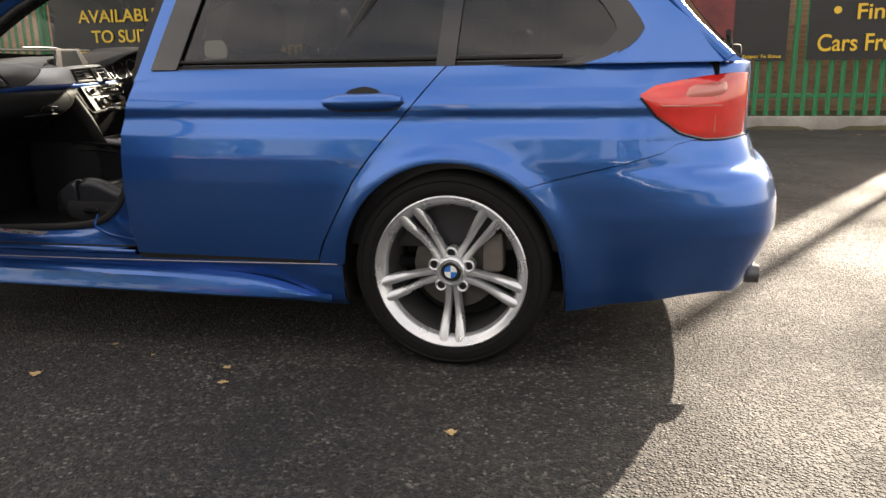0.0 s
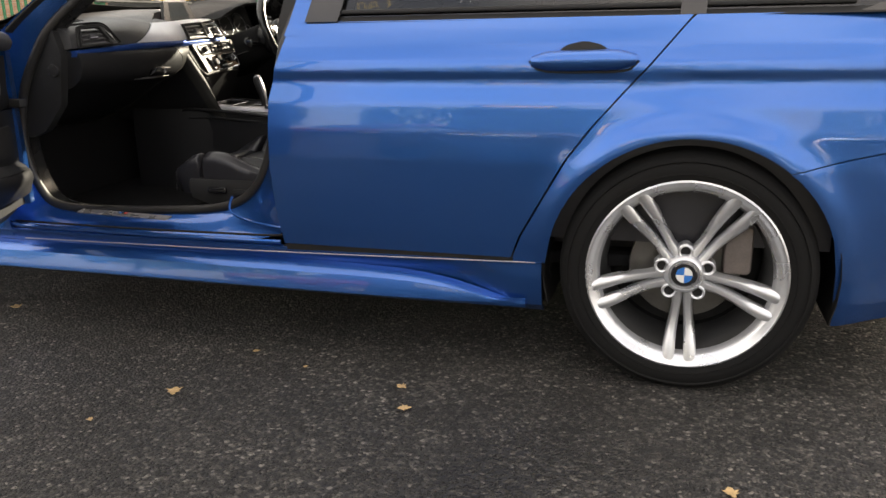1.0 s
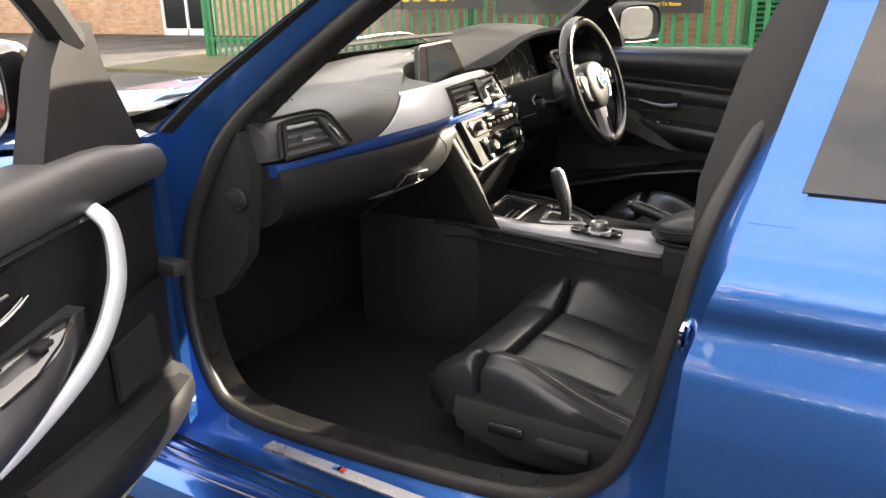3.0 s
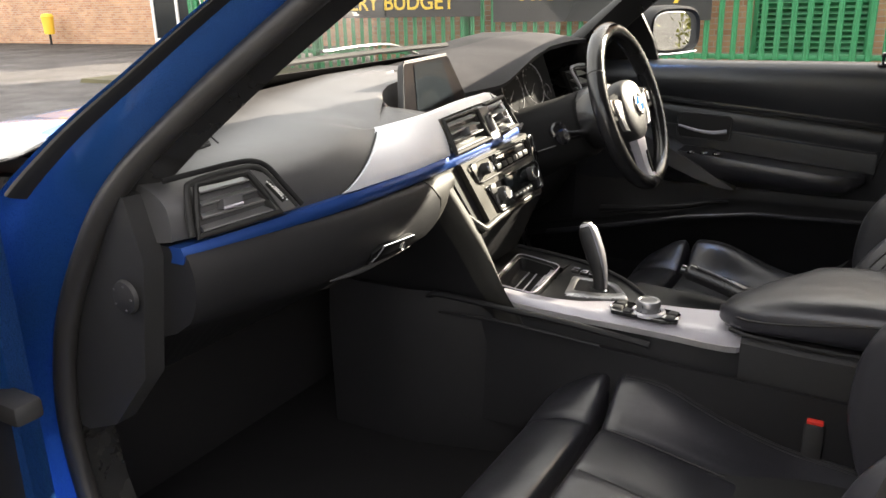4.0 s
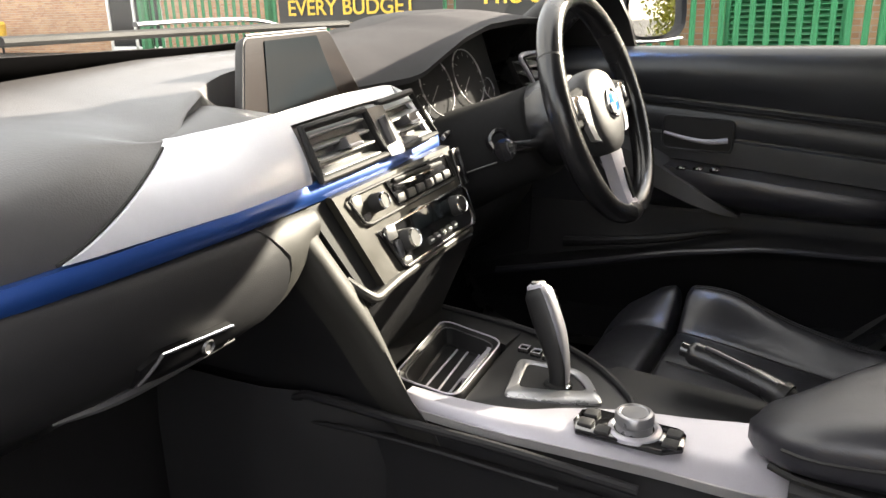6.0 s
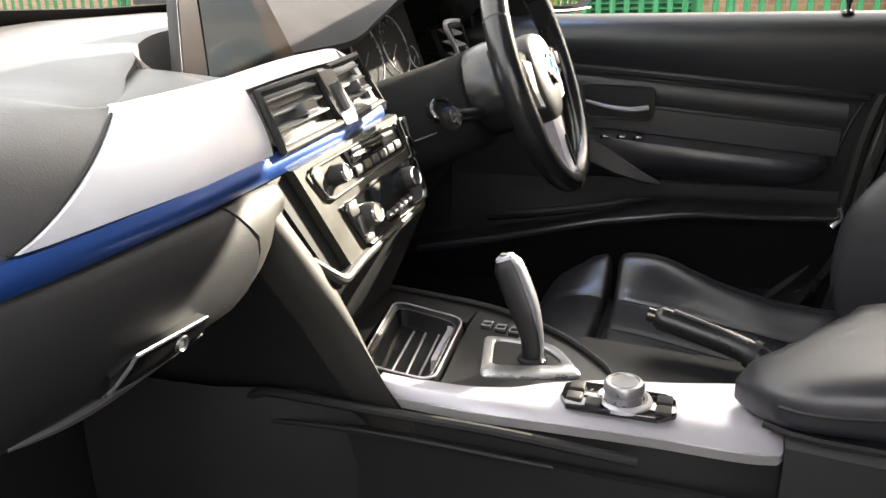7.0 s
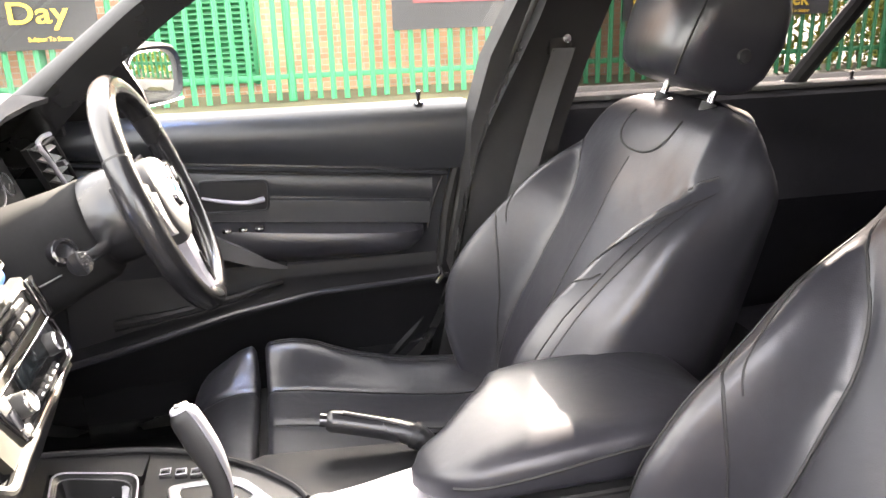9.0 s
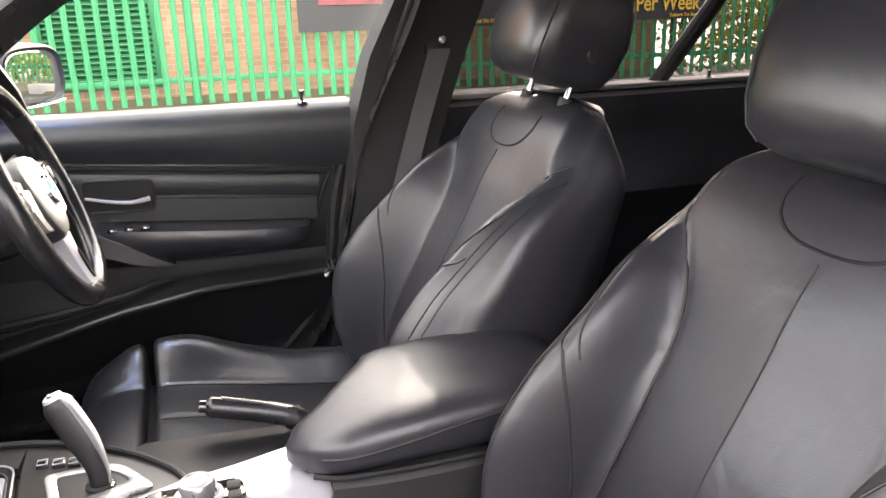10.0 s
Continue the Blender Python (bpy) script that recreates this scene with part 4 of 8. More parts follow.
def wheel(cx, cy, facing):
    m = aim((cx, cy, 0.318), (0, facing, 0))
    w = new("wheel")
    w.parent = car
    part("tyre", revolve([(0.236, -0.20), (0.270, -0.215), (0.305, -0.212), (0.322, -0.195), (0.325, -0.16), (0.325, -0.04), (0.321, -0.018), (0.308, -0.002), (0.288, 0.006), (0.268, 0.006), (0.250, 0.0), (0.240, -0.006)], m, 72), TYRE, w, "black low-profile tyre")
    part("tyre_ridge", merge(revolve([(0.296, 0.003), (0.299, 0.0075), (0.303, 0.003)], m, 72), revolve([(0.266, 0.004), (0.268, 0.0085), (0.271, 0.005)], m, 72)), TYRE, w)
    part("rim", revolve([(0.2485, -0.012), (0.2525, -0.004), (0.252, 0.003), (0.2475, 0.006), (0.242, 0.002), (0.236, -0.006), (0.230, -0.012), (0.224, -0.014), (0.219, -0.022), (0.216, -0.034)], m, 72), ALLOY, w, "silver alloy rim")
    part("barrel", revolve([(0.216, -0.034), (0.214, -0.06), (0.205, -0.10), (0.205, -0.19)], m, 48), BARREL, w)
    part("hub", revolve([(0.0, -0.020), (0.036, -0.020), (0.040, -0.014), (0.046, -0.018), (0.052, -0.026), (0.055, -0.05), (0.055, -0.09), (0.0, -0.09)], m, 40), ALLOY, w)
    for k in range(5):
        a = radians(-90 + 72 * k)
        for d in (-1, 1):
            pts = []
            for t in np.linspace(0, 1, 9):
                r = 0.044 + (0.237 - 0.044) * t
                off = d * (0.0135 + 0.0135 * smooth(0.1, 0.9, t))
                h = -0.030 + 0.022 * smooth(0.3, 1.0, t) - 0.010 * math.sin(math.pi * t)
                pts.append((r, off, h, 0.0115 + 0.0056 * smooth(0.2, 1.0, t) + 0.003 * (1 - smooth(0.0, 0.3, t))))
            rings = []
            for r, off, h, hw in pts:
                sec = [(-hw, -0.026), (-hw * 0.95, -0.004), (-hw * 0.55, 0.003), (0, 0.0042), (hw * 0.55, 0.003), (hw * 0.95, -0.004), (hw, -0.026)]
                rings.append([m @ Vector((r * math.cos(a) - (off + q) * math.sin(a), r * math.sin(a) + (off + q) * math.cos(a), h + e)) for q, e in sec])
            part("spoke", loft(rings), ALLOY, w, sharp=40)
        b = a + radians(36)
        part("boss", revolve([(0.0125, -0.040), (0.0130, -0.024), (0.0165, -0.0215), (0.0200, -0.025), (0.0215, -0.06)], m @ Matrix.Translation((0.060 * math.cos(b), 0.060 * math.sin(b), 0.0)), 20), ALLOY, w)
        part("bolt_hole", revolve([(0.0, -0.0300), (0.0125, -0.0300), (0.0128, -0.045)], m @ Matrix.Translation((0.060 * math.cos(b), 0.060 * math.sin(b), 0.0)), 18), RUBBER, w)
    cap = part("centre_cap", revolve([(0.0, -0.0135), (0.030, -0.0140), (0.0335, -0.0165), (0.034, -0.024)], m, 32), GLOSS, w, "round badge cap")
    for q in range(4):
        pts = [(0, 0)] + [(0.021 * math.cos(t), 0.021 * math.sin(t)) for t in np.linspace(q * math.pi / 2, (q + 1) * math.pi / 2, 7)]
        part("badge_quarter", prism(pts, lambda x, y, d: m @ Vector((x, y, -0.0128 - d)), 0.002), ROUNDEL if q % 2 else PLATE, cap)
    part("brake_disc", revolve([(0.05, -0.10), (0.142, -0.10), (0.144, -0.105), (0.144, -0.12), (0.05, -0.12)], m, 48), DISC, w, "worn steel brake disc")
    part("caliper", rbox((0.13, 0.06, -0.09), (0.07, 0.13, 0.07), 0.012, m), mat("caliper_grey", (0.12, 0.10, 0.09), 0.7, vary=0.3), w)
    part("wheel_back", revolve([(0.0, -0.205), (0.20, -0.205), (0.205, -0.19)], m, 40), RUBBER, w)


wheel(0.0, -0.882, -1)
wheel(0.0, 0.882, 1)
wheel(-2.81, -0.882, -1)
wheel(-2.81, 0.882, 1)


# ---- cabin: dashboard ----
part("floor", rbox((-1.2, 0, 0.31), (2.4, 1.50, 0.04), 0.01), CARPET, car, "black carpet floor")
part("sill_carpet", rbox((-1.62, 0.745, 0.40), (1.0, 0.016, 0.16), 0.004), CARPET, car)
part("kick_panel", rbox((-2.16, 0.742, 0.62), (0.34, 0.016, 0.64), 0.004), CARPET, car)
part("bulkhead", loft([[(-2.30, y, 0.30), (-2.26, y, 0.62), (-2.34, y, 0.94), (-2.40, y, 0.94), (-2.40, y, 0.30)] for y in (-0.74, 0.0, 0.74)]), CARPET, car)
FACE_X = [(-0.76, -1.940), (-0.70, -1.925), (-0.6, -1.900), (-0.5, -1.876), (-0.45, -1.868), (-0.3, -1.862), (-0.165, -1.868), (0.0, -1.872), (0.12, -1.885), (0.2, -1.93), (0.74, -1.95)]


def fx_(y):
    return table(y, FACE_X)


DASHTOP = [(-0.716, 0.982), (-0.447, 1.006), (-0.30, 1.019), (-0.10, 1.031), (0.13, 1.034)]


LEAN = [(-0.60, 0.016), (-0.45, 0.034), (-0.318, 0.049), (-0.17, 0.027), (0.10, 0.024)]
PAD_X = [(-0.50, 0.012), (-0.36, 0.008), (-0.318, 0.008), (-0.25, 0.052), (-0.168, 0.108), (-0.10, 0.133), (0.10, 0.145)]
PAD_Z = [(-0.50, 0.985), (-0.40, 0.981), (-0.318, 0.979), (-0.25, 0.997), (-0.168, 1.013), (-0.05, 1.022), (0.10, 1.026)]


def face_lean(y, z):
    return glide(y, LEAN) * max(0.0, (z - 0.9105) / 0.067) ** 1.6


ROUND_X = -2.12


def pad_top(x, y):
    """Height of the rounded pad on the passenger's side."""
    f, top = fx_(y), table(y, DASHTOP)
    n = min(1.0, max(0.0, (x - ROUND_X) / (f - ROUND_X)))
    return 0.912 + (top - 0.918) * (1 - n ** 3) ** (1 / 3)


def pad(y):
    """Dash section: a soft top whose rear edge swings forward round the well that holds the display."""
    f, top = fx_(y), table(y, DASHTOP)
    back = f - glide(y, LEAN)
    ex, ez = back - glide(y, PAD_X), glide(y, PAD_Z)
    k, w = smooth(-0.33, -0.27, y), smooth(-0.215, -0.140, y)
    shelf = back - 0.002
    rim = ex + 0.006 + (shelf - 0.012 - ex - 0.006) * w
    floor = 0.977 - 0.028 * smooth(-0.205, -0.17, y)
    ledge = ez + (0.979 - ez) * 0.5
    r = 0.010 + 0.022 * (1 - k)
    pts = [(-2.50, 0.950), (-2.33, 0.966), (-2.19, top), (-2.10, top - 0.12 * (top - ez)), (ex - 0.060, ez + 0.50 * (top - ez) * (1 - 0.3 * (1 - k))), (ex - r, ez + 0.3 * r), (ex, ez),
           (ex + 0.004, ez - 0.003 - (ez - floor) * w), (rim - 0.004, (ledge + (floor - ledge) * w) * k + (ez - 0.002) * (1 - k)), (rim, (ledge + (0.977 - ledge) * w) * k + (ez - 0.003) * (1 - k)),
           (shelf, 0.976)] + [(f - 0.001 - face_lean(y, z), z) for z in (0.966, 0.955, 0.940, 0.925, 0.912)] + [(f - 0.004, 0.900), (f - 0.06, 0.890), (-2.3, 0.87), (-2.50, 0.87)]
    blend = smooth(-0.43, -0.325, y)
    for i in range(3, 16):
        q = (i - 2.4) / 12.6
        q = math.sin(0.5 * math.pi * q) ** 0.92
        z = pad_top(ROUND_X + (f - ROUND_X) * q, y)
        x = min(ROUND_X + (f - ROUND_X) * q, f - 0.001 - face_lean(y, z))
        pts[i] = (x + (pts[i][0] - x) * blend, z + (pts[i][1] - z) * blend)
    return [Vector((x, y, z)) for x, z in pts]


pad_rows = sorted(list(np.linspace(-0.716, 0.095, 30)) + list(np.linspace(-0.37, -0.10, 36)))
dash = part("dashboard", loft([pad(y) for y in pad_rows]), DASH, car, "black soft-touch dashboard", sharp=52)
RIDGE = [(0.09, 1.032), (0.12, 1.034), (0.166, 1.038), (0.24, 1.044), (0.345, 1.056), (0.42, 1.074), (0.55, 1.082), (0.64, 1.076), (0.70, 1.04), (0.735, 0.99)]
LIP = [(0.09, 0.978), (0.18, 0.986), (0.236, 1.007), (0.314, 1.034), (0.40, 1.052), (0.52, 1.058), (0.62, 1.056), (0.665, 1.048), (0.70, 1.01), (0.735, 0.965)]
EDGE = [(0.09, -1.985), (0.14, -1.960), (0.20, -1.935), (0.3, -1.930), (0.6, -1.920), (0.735, -1.93)]


def hood(y):
    r, l, e = table(y, RIDGE), table(y, LIP), table(y, EDGE)
    return [Vector(p) for p in ((-2.50, y, 0.950), (-2.32, y, 0.975 + (r - 0.975) * 0.6), (-2.18, y, r - 0.002), (-2.09, y, r), (-2.03, y, r - 0.12 * (r - l)), (e - 0.03, y, l + 0.40 * (r - l)), (e, y, l + 0.004), (e - 0.004, y, l - 0.005), (e - 0.04, y, l - 0.007), (-2.07, y, l - 0.012), (-2.10, y, 0.90), (-2.50, y, 0.90))]


part("instrument_hood", loft([hood(y) for y in np.linspace(0.09, 0.735, 40)]), SHADED_DASH, dash, "black hood over the instruments", sharp=50)
part("lower_dash", loft([[Vector(p) for p in ((-2.05, y, 0.905), (-1.958, y, 0.900), (-1.944, y, 0.882), (-1.955, y, 0.80), (-1.99, y, 0.70), (-2.06, y, 0.60), (-2.25, y, 0.58), (-2.25, y, 0.93))] for y in (0.10, 0.3, 0.5, 0.735)]), BLACK, dash, sharp=50)
part("cluster_face", loft([[Vector((-2.008 + 0.058 * t, y, 1.045 - 0.165 * t)) for t in (max(0.0, (1.033 - table(y, LIP)) / 0.165 + 0.06), 1)] + [Vector((-2.06, y, 0.88)), Vector((-2.06, y, min(1.04, table(y, LIP) - 0.014)))] for y in (0.165, 0.2, 0.236, 0.28, 0.314, 0.36, 0.53)]), MATT, dash, "black instrument panel")
CLN = Vector((0.944, 0, 0.33))
DIALMARK = mat("dial_mark", (0.07, 0.07, 0.07), 0.6)
for gy_, gz, gr in ((0.296, 0.964, 0.050), (0.412, 0.968, 0.050), (0.476, 0.944, 0.019), (0.235, 0.940, 0.018)):
    gm = aim((-1.974 + (0.964 - gz) * 0.34, gy_, gz), CLN)
    dial = part("dial", revolve([(gr * 0.965, 0.001), (gr * 0.972, 0.003), (gr * 0.992, 0.003), (gr, 0.001)], gm, 48), CONSILVER, dash, "chrome-ringed dial")
    part("needle", rbox((0.5 * gr * 0.8, 0, 0.004), (gr * 0.8, 0.0014, 0.0010), 0, gm @ Matrix.Rotation(radians(215), 4, "Z")), SLAT, dial)
    for k in range(11 if gr > 0.03 else 5):
        part("tick", rbox((gr * 0.8, 0, 0.003), (gr * 0.11, 0.0013, 0.0006), 0, gm @ Matrix.Rotation(radians(225 - k * (27 if gr > 0.03 else 60)), 4, "Z")), DIALMARK, dial)
part("cluster_bezel", tube(curve([(-1.893, 0.165, 0.905), (-1.925, 0.24, 0.900), (-1.938, 0.32, 0.898), (-1.942, 0.45, 0.897), (-1.935, 0.60, 0.899)], 6), 0.0035, 8), SPOKE, dash)


def silver_face(u, v):
    yl = -0.470 + 0.152 * v ** 0.92
    yr = 0.150 - 0.10 * v ** 2.2
    y = yl + (yr - yl) * u
    z = 0.9105 + (0.067 + 0.013 * smooth(0.0, 0.85, u)) * v
    return Vector((fx_(y) + 0.005 - face_lean(y, z) * 0.98, y, z))


def silver_at(y, v):
    yl = -0.470 + 0.152 * v ** 0.92
    yr = 0.150 - 0.10 * v ** 2.2
    return silver_face(min(1.0, max(0.0, (y - yl) / (yr - yl))), v)


part("silver_trim", shell(lambda u, v: silver_at((-0.470 + 0.152 * v ** 0.92) + (-0.178 + 0.470 - 0.152 * v ** 0.92) * u, v), 24, 10, (-0.012, 0, 0)), SILVER, dash, "satin silver trim panel")
part("silver_brow", shell(lambda u, v: silver_at(-0.178 + 0.226 * u, 0.84 + 0.16 * v + 0.02 * u * (1 - v)), 16, 3, (-0.012, 0, 0)), SILVER, dash)
part("silver_end", shell(lambda u, v: silver_at(0.098 - 0.048 * v ** 1.6 + (0.052 - 0.042 * v) * u, v), 5, 8, (-0.012, 0, 0)), SILVER, dash)
part("silver_shelf", shell(lambda u, v: silver_face(0.012 + 0.988 * u, 1.0) + Vector((-0.010 * v, 0.004 * v, -0.003 * v * v)), 30, 3, (0, 0, -0.006)), SILVER, dash)
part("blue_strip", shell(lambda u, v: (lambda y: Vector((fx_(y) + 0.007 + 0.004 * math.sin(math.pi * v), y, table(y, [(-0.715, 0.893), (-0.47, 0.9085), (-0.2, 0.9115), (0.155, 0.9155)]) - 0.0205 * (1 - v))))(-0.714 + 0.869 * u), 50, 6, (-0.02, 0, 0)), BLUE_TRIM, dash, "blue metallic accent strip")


def glove(y):
    f = fx_(y)
    return [Vector(p) for p in ((f - 0.04, y, 0.893), (f + 0.004, y, 0.889), (f + 0.0115, y, 0.884), (f + 0.016, y, 0.877), (f + 0.020, y, 0.865), (f + 0.022, y, 0.852), (f + 0.021, y, 0.837), (f + 0.018, y, 0.822), (f + 0.012, y, 0.808), (f + 0.004, y, 0.796), (f - 0.022, y, 0.778), (f - 0.07, y, 0.76), (-2.06, y, 0.68), (-2.22, y, 0.62), (-2.22, y, 0.89))]


LID_END = [(0.60, -0.290), (0.76, -0.290), (0.778, -0.285), (0.796, -0.274), (0.810, -0.257), (0.829, -0.247), (0.853, -0.2495), (0.877, -0.268), (0.893, -0.282)]


def lid_ring(u):
    """Lid section whose end follows the curved seam."""
    return [Vector((fx_(y) + p.x - fx_(-0.5) if p.x > -2.0 else p.x, y, p.z)) for p, y in [(p, -0.712 + (table(p.z, LID_END) + 0.712) * u) for p in glove(-0.5)]]


def knee_ring(u):
    """Padded end beside the lid, its underside rising to the console strip."""
    out = []
    for p in glove(-0.5):
        y = table(p.z, LID_END) + 0.0035
        y += (-0.184 - y) * u
        g = (0.889 - glide(y, [(-0.30, 0.786), (-0.28, 0.789), (-0.233, 0.803), (-0.211, 0.815), (-0.2025, 0.824), (-0.184, 0.842)])) / 0.099
        out.append(Vector((fx_(y) + p.x - fx_(-0.5) - 0.006 * smooth(-0.24, -0.19, y) if p.x > -2.0 else p.x, y, 0.889 - (0.889 - p.z) * (g if p.z < 0.889 else 1.0))))
    return out


gbox = part("glove_box", loft([lid_ring(u) for u in np.linspace(0, 1, 26)]), GLOVE, dash, "black glove box lid", sharp=45)
part("knee_pad", loft([knee_ring(u) for u in np.linspace(0, 1, 10)]), KNEE, dash, "padded end beside the glove box", sharp=45)


def lid(y, z, lift=0.0):
    """A place on the face of the glove box lid."""
    return Vector((fx_(y) + glide(z, [(0.778, -0.022), (0.796, 0.004), (0.822, 0.018), (0.852, 0.022), (0.877, 0.016)]) + lift, y, z))


LATCH = mat("latch_black", (0.005, 0.005, 0.0055), 0.28, spec=0.3)
gh = part("glove_handle", loft([[lid(y, z0 - 0.003, -0.004), lid(y, z0, h), lid(y, (z0 + z1) / 2, h + 0.002), lid(y, z1, h), lid(y, z1 + 0.003, -0.004)] for y, z0, z1, h in [(-0.433 + 0.096 * k, 0.795 - 0.002 * k, 0.8225 - 0.004 * k - 0.010 * (1 - min(1, k * 6)), 0.004 + 0.004 * smooth(0.0, 0.25, k)) for k in np.linspace(0, 1, 14)]]), LATCH, gbox, "black glove box latch with a bright edge", sharp=50)
part("latch_edge", tube([lid(-0.4165 + 0.0785 * k, 0.8215 - 0.004 * k, 0.009) for k in np.linspace(0, 1, 8)], 0.0019, 8), CHROME, gh)
part("latch_end", tube([lid(-0.432 + 0.0155 * k, 0.798 + 0.0235 * k, 0.007 + 0.002 * k) for k in np.linspace(0, 1, 5)], 0.0016, 8), SPOKE, gh)
part("key_lock", revolve([(0, 0.0015), (0.0045, 0.0015), (0.006, 0.003), (0.0075, 0.0)], aim(lid(-0.365, 0.808, 0.009), (1, 0, -0.2)), 18), SPOKE, gh)
# paler vinyl along part of the lid's edge paints the sun it catches
part("lit_lid_lip", tube(curve([lid(-0.49, 0.785, 0.003), lid(-0.45, 0.786, 0.006), lid(-0.40, 0.787, 0.007), lid(-0.31, 0.788, 0.004)], 6), lambda t: 0.004 * math.sin(math.pi * min(0.97, max(0.03, t))) + 0.0015, 8), DASH, gbox)
part("end_panel", loft([[(-2.26, y, 0.62), (-2.26, y, 0.955), (-2.05, y, 0.972), (-1.975, y, 0.955), (-1.955, y, 0.88), (-1.985, y, 0.72), (-2.06, y, 0.635), (-2.12, y, 0.612)] for y in (-0.742, -0.712)]), BLACK, dash)
sw = part("airbag_switch", revolve([(0, 0.004), (0.012, 0.004), (0.020, 0.002), (0.022, -0.003)], aim((-1.99, -0.749, 0.832), (0, -1, 0)), 24), BLACK, dash, "round airbag switch")
for k in range(5):
    a = k * 1.25
    part("mark", rbox((0.016 * math.cos(a), 0.016 * math.sin(a), 0.004), (0.003, 0.002, 0.001), 0, aim((-1.99, -0.749, 0.832), (0, -1, 0))), SPOKE, sw)


def vent(corners, slats, name, tab_at=0.5, blade=SUNLIT_BLADE):
    """An air vent between four corners: lower left, lower right, upper right, upper left."""
    a, b, c, d = [Vector(p) for p in corners]
    nrm = (b - a).cross(d - a).normalized()
    if nrm.x < 0:
        nrm = -nrm

    def at(u, v, h=0.0):
        return a.lerp(b, u).lerp(d.lerp(c, u), v) + nrm * h
    body_ = part(name, shell(lambda u, v: at(u, v, -0.020), 2, 2, -nrm * 0.01), BLACK, dash, "black air vent with thin slats")
    part("frame", tube([at(0, 0, 0.003), at(0.5, 0, 0.003), at(1, 0, 0.003), at(1, 0.5, 0.003), at(1, 1, 0.003), at(0.5, 1, 0.003), at(0, 1, 0.003), at(0, 0.5, 0.003)], 0.0046, 8, True), RUBBER, body_)
    for k in range(slats):
        v0 = (k + 0.5) / slats
        part("slat", loft([[at(u, v0 + a, h) for a, h in ((-0.075, 0.000), (-0.055, 0.0035), (-0.03, 0.0035), (0.115, -0.014), (0.10, -0.019))] for u in (0.07, 0.36, 0.64, 0.93)]), blade, body_, sharp=30)
    tm = at(tab_at, 0.5, 0.004)
    e1, e2 = (b - a).normalized(), (d - a).normalized()
    h = 0.013
    part("tab", loft([[tm + e1 * (s1 * q) + e2 * (s2 * 0.006) + nrm * dd for s1, s2 in ((-1, -1), (1, -1), (1, 1), (-1, 1))] for q, dd in ((h, -0.02), (h * 1.1, 0.004), (h, 0.008))]), SPOKE, body_)
    part("tab_edge", tube([tm - e1 * h - e2 * 0.006 + nrm * 0.008, tm + e1 * h - e2 * 0.006 + nrm * 0.008], 0.0020, 6), CONTRIM, body_)
    return body_


sv = vent([(-1.913, -0.694, 0.903), (-1.882, -0.583, 0.911), (-1.9065, -0.6105, 0.9655), (-1.9265, -0.677, 0.9615)], 4, "side_vent", 0.48, mat("side_blade", (0.10, 0.10, 0.10), 0.42, vary=0.1, scale=30))
SVN = Vector((0.93, -0.24, 0.27)).normalized()
part("vent_bezel", loft([[Vector(p) + SVN * h for p in ((-1.883, -0.587, 0.910), (-1.8755, -0.563, 0.912), (-1.8874, -0.5764, 0.9358), (-1.899, -0.589, 0.960), (-1.9063, -0.6035, 0.967), (-1.9065, -0.6105, 0.9655))] for h in (-0.02, 0.0035, 0.005)]), SLAT, sv, sharp=40)
tw = part("thumbwheel", tube([Vector(p) + SVN * 0.005 for p in ((-1.8959, -0.5902, 0.949), (-1.8834, -0.576, 0.9243))], 0.0062, 12, flat=0.7), RUBBER, sv, "black thumbwheel with pale ridges")
for k in range(8):
    p = Vector((-1.8955, -0.5897, 0.948)).lerp(Vector((-1.8838, -0.5765, 0.9252)), k / 7) + SVN * (0.0088 + 0.0016 * math.sin(math.pi * k / 7))
    part("ridge", tube([p - Vector((0, 0.0045, -0.0022)), p + Vector((0, 0.0045, -0.0022))], 0.0010, 6), WHITE, tw)
part("vent_surround", tube(curve([Vector(p) + SVN * 0.002 for p in ((-1.9165, -0.700, 0.905), (-1.9272, -0.690, 0.955), (-1.9274, -0.6803, 0.9645), (-1.9189, -0.6466, 0.9695), (-1.9063, -0.6035, 0.9705), (-1.899, -0.588, 0.962), (-1.8874, -0.574, 0.9365), (-1.8755, -0.560, 0.9135))], 6), 0.0042, 10), RUBBER, dash, "black rim round the side vent")
part("vent_groove", tube(curve([Vector(p) + SVN * 0.001 for p in ((-1.9395, -0.712, 0.972), (-1.9294, -0.6743, 0.9750), (-1.9149, -0.6218, 0.9785), (-1.9066, -0.5962, 0.9768), (-1.8985, -0.580, 0.9668), (-1.8872, -0.567, 0.9437), (-1.8725, -0.5515, 0.9145))], 6), 0.0034, 10), MATT, dash)
vent([(-1.856, -0.174, 0.914), (-1.862, -0.038, 0.918), (-1.880, -0.056, 0.972), (-1.880, -0.172, 0.966)], 4, "centre_vent", 0.55)
vent([(-1.862, 0.000, 0.919), (-1.875, 0.106, 0.921), (-1.889, 0.066, 0.980), (-1.882, -0.022, 0.975)], 4, "centre_vent", 0.5)
part("vent_bridge", shell(lambda u, v: Vector((-1.853 - 0.021 * v, -0.036 + 0.034 * u - 0.018 * v, 0.917 + 0.058 * v)), 2, 4, (-0.02, 0, 0)), SLAT, dash)
part("vent_dial", tube([(-1.858, -0.026, 0.932), (-1.868, -0.034, 0.962)], 0.007, 10), SPOKE, dash)
vent([(-1.918, 0.612, 0.904), (-1.925, 0.705, 0.900), (-1.936, 0.640, 0.988), (-1.928, 0.540, 0.990)], 4, "driver_vent", 0.5)
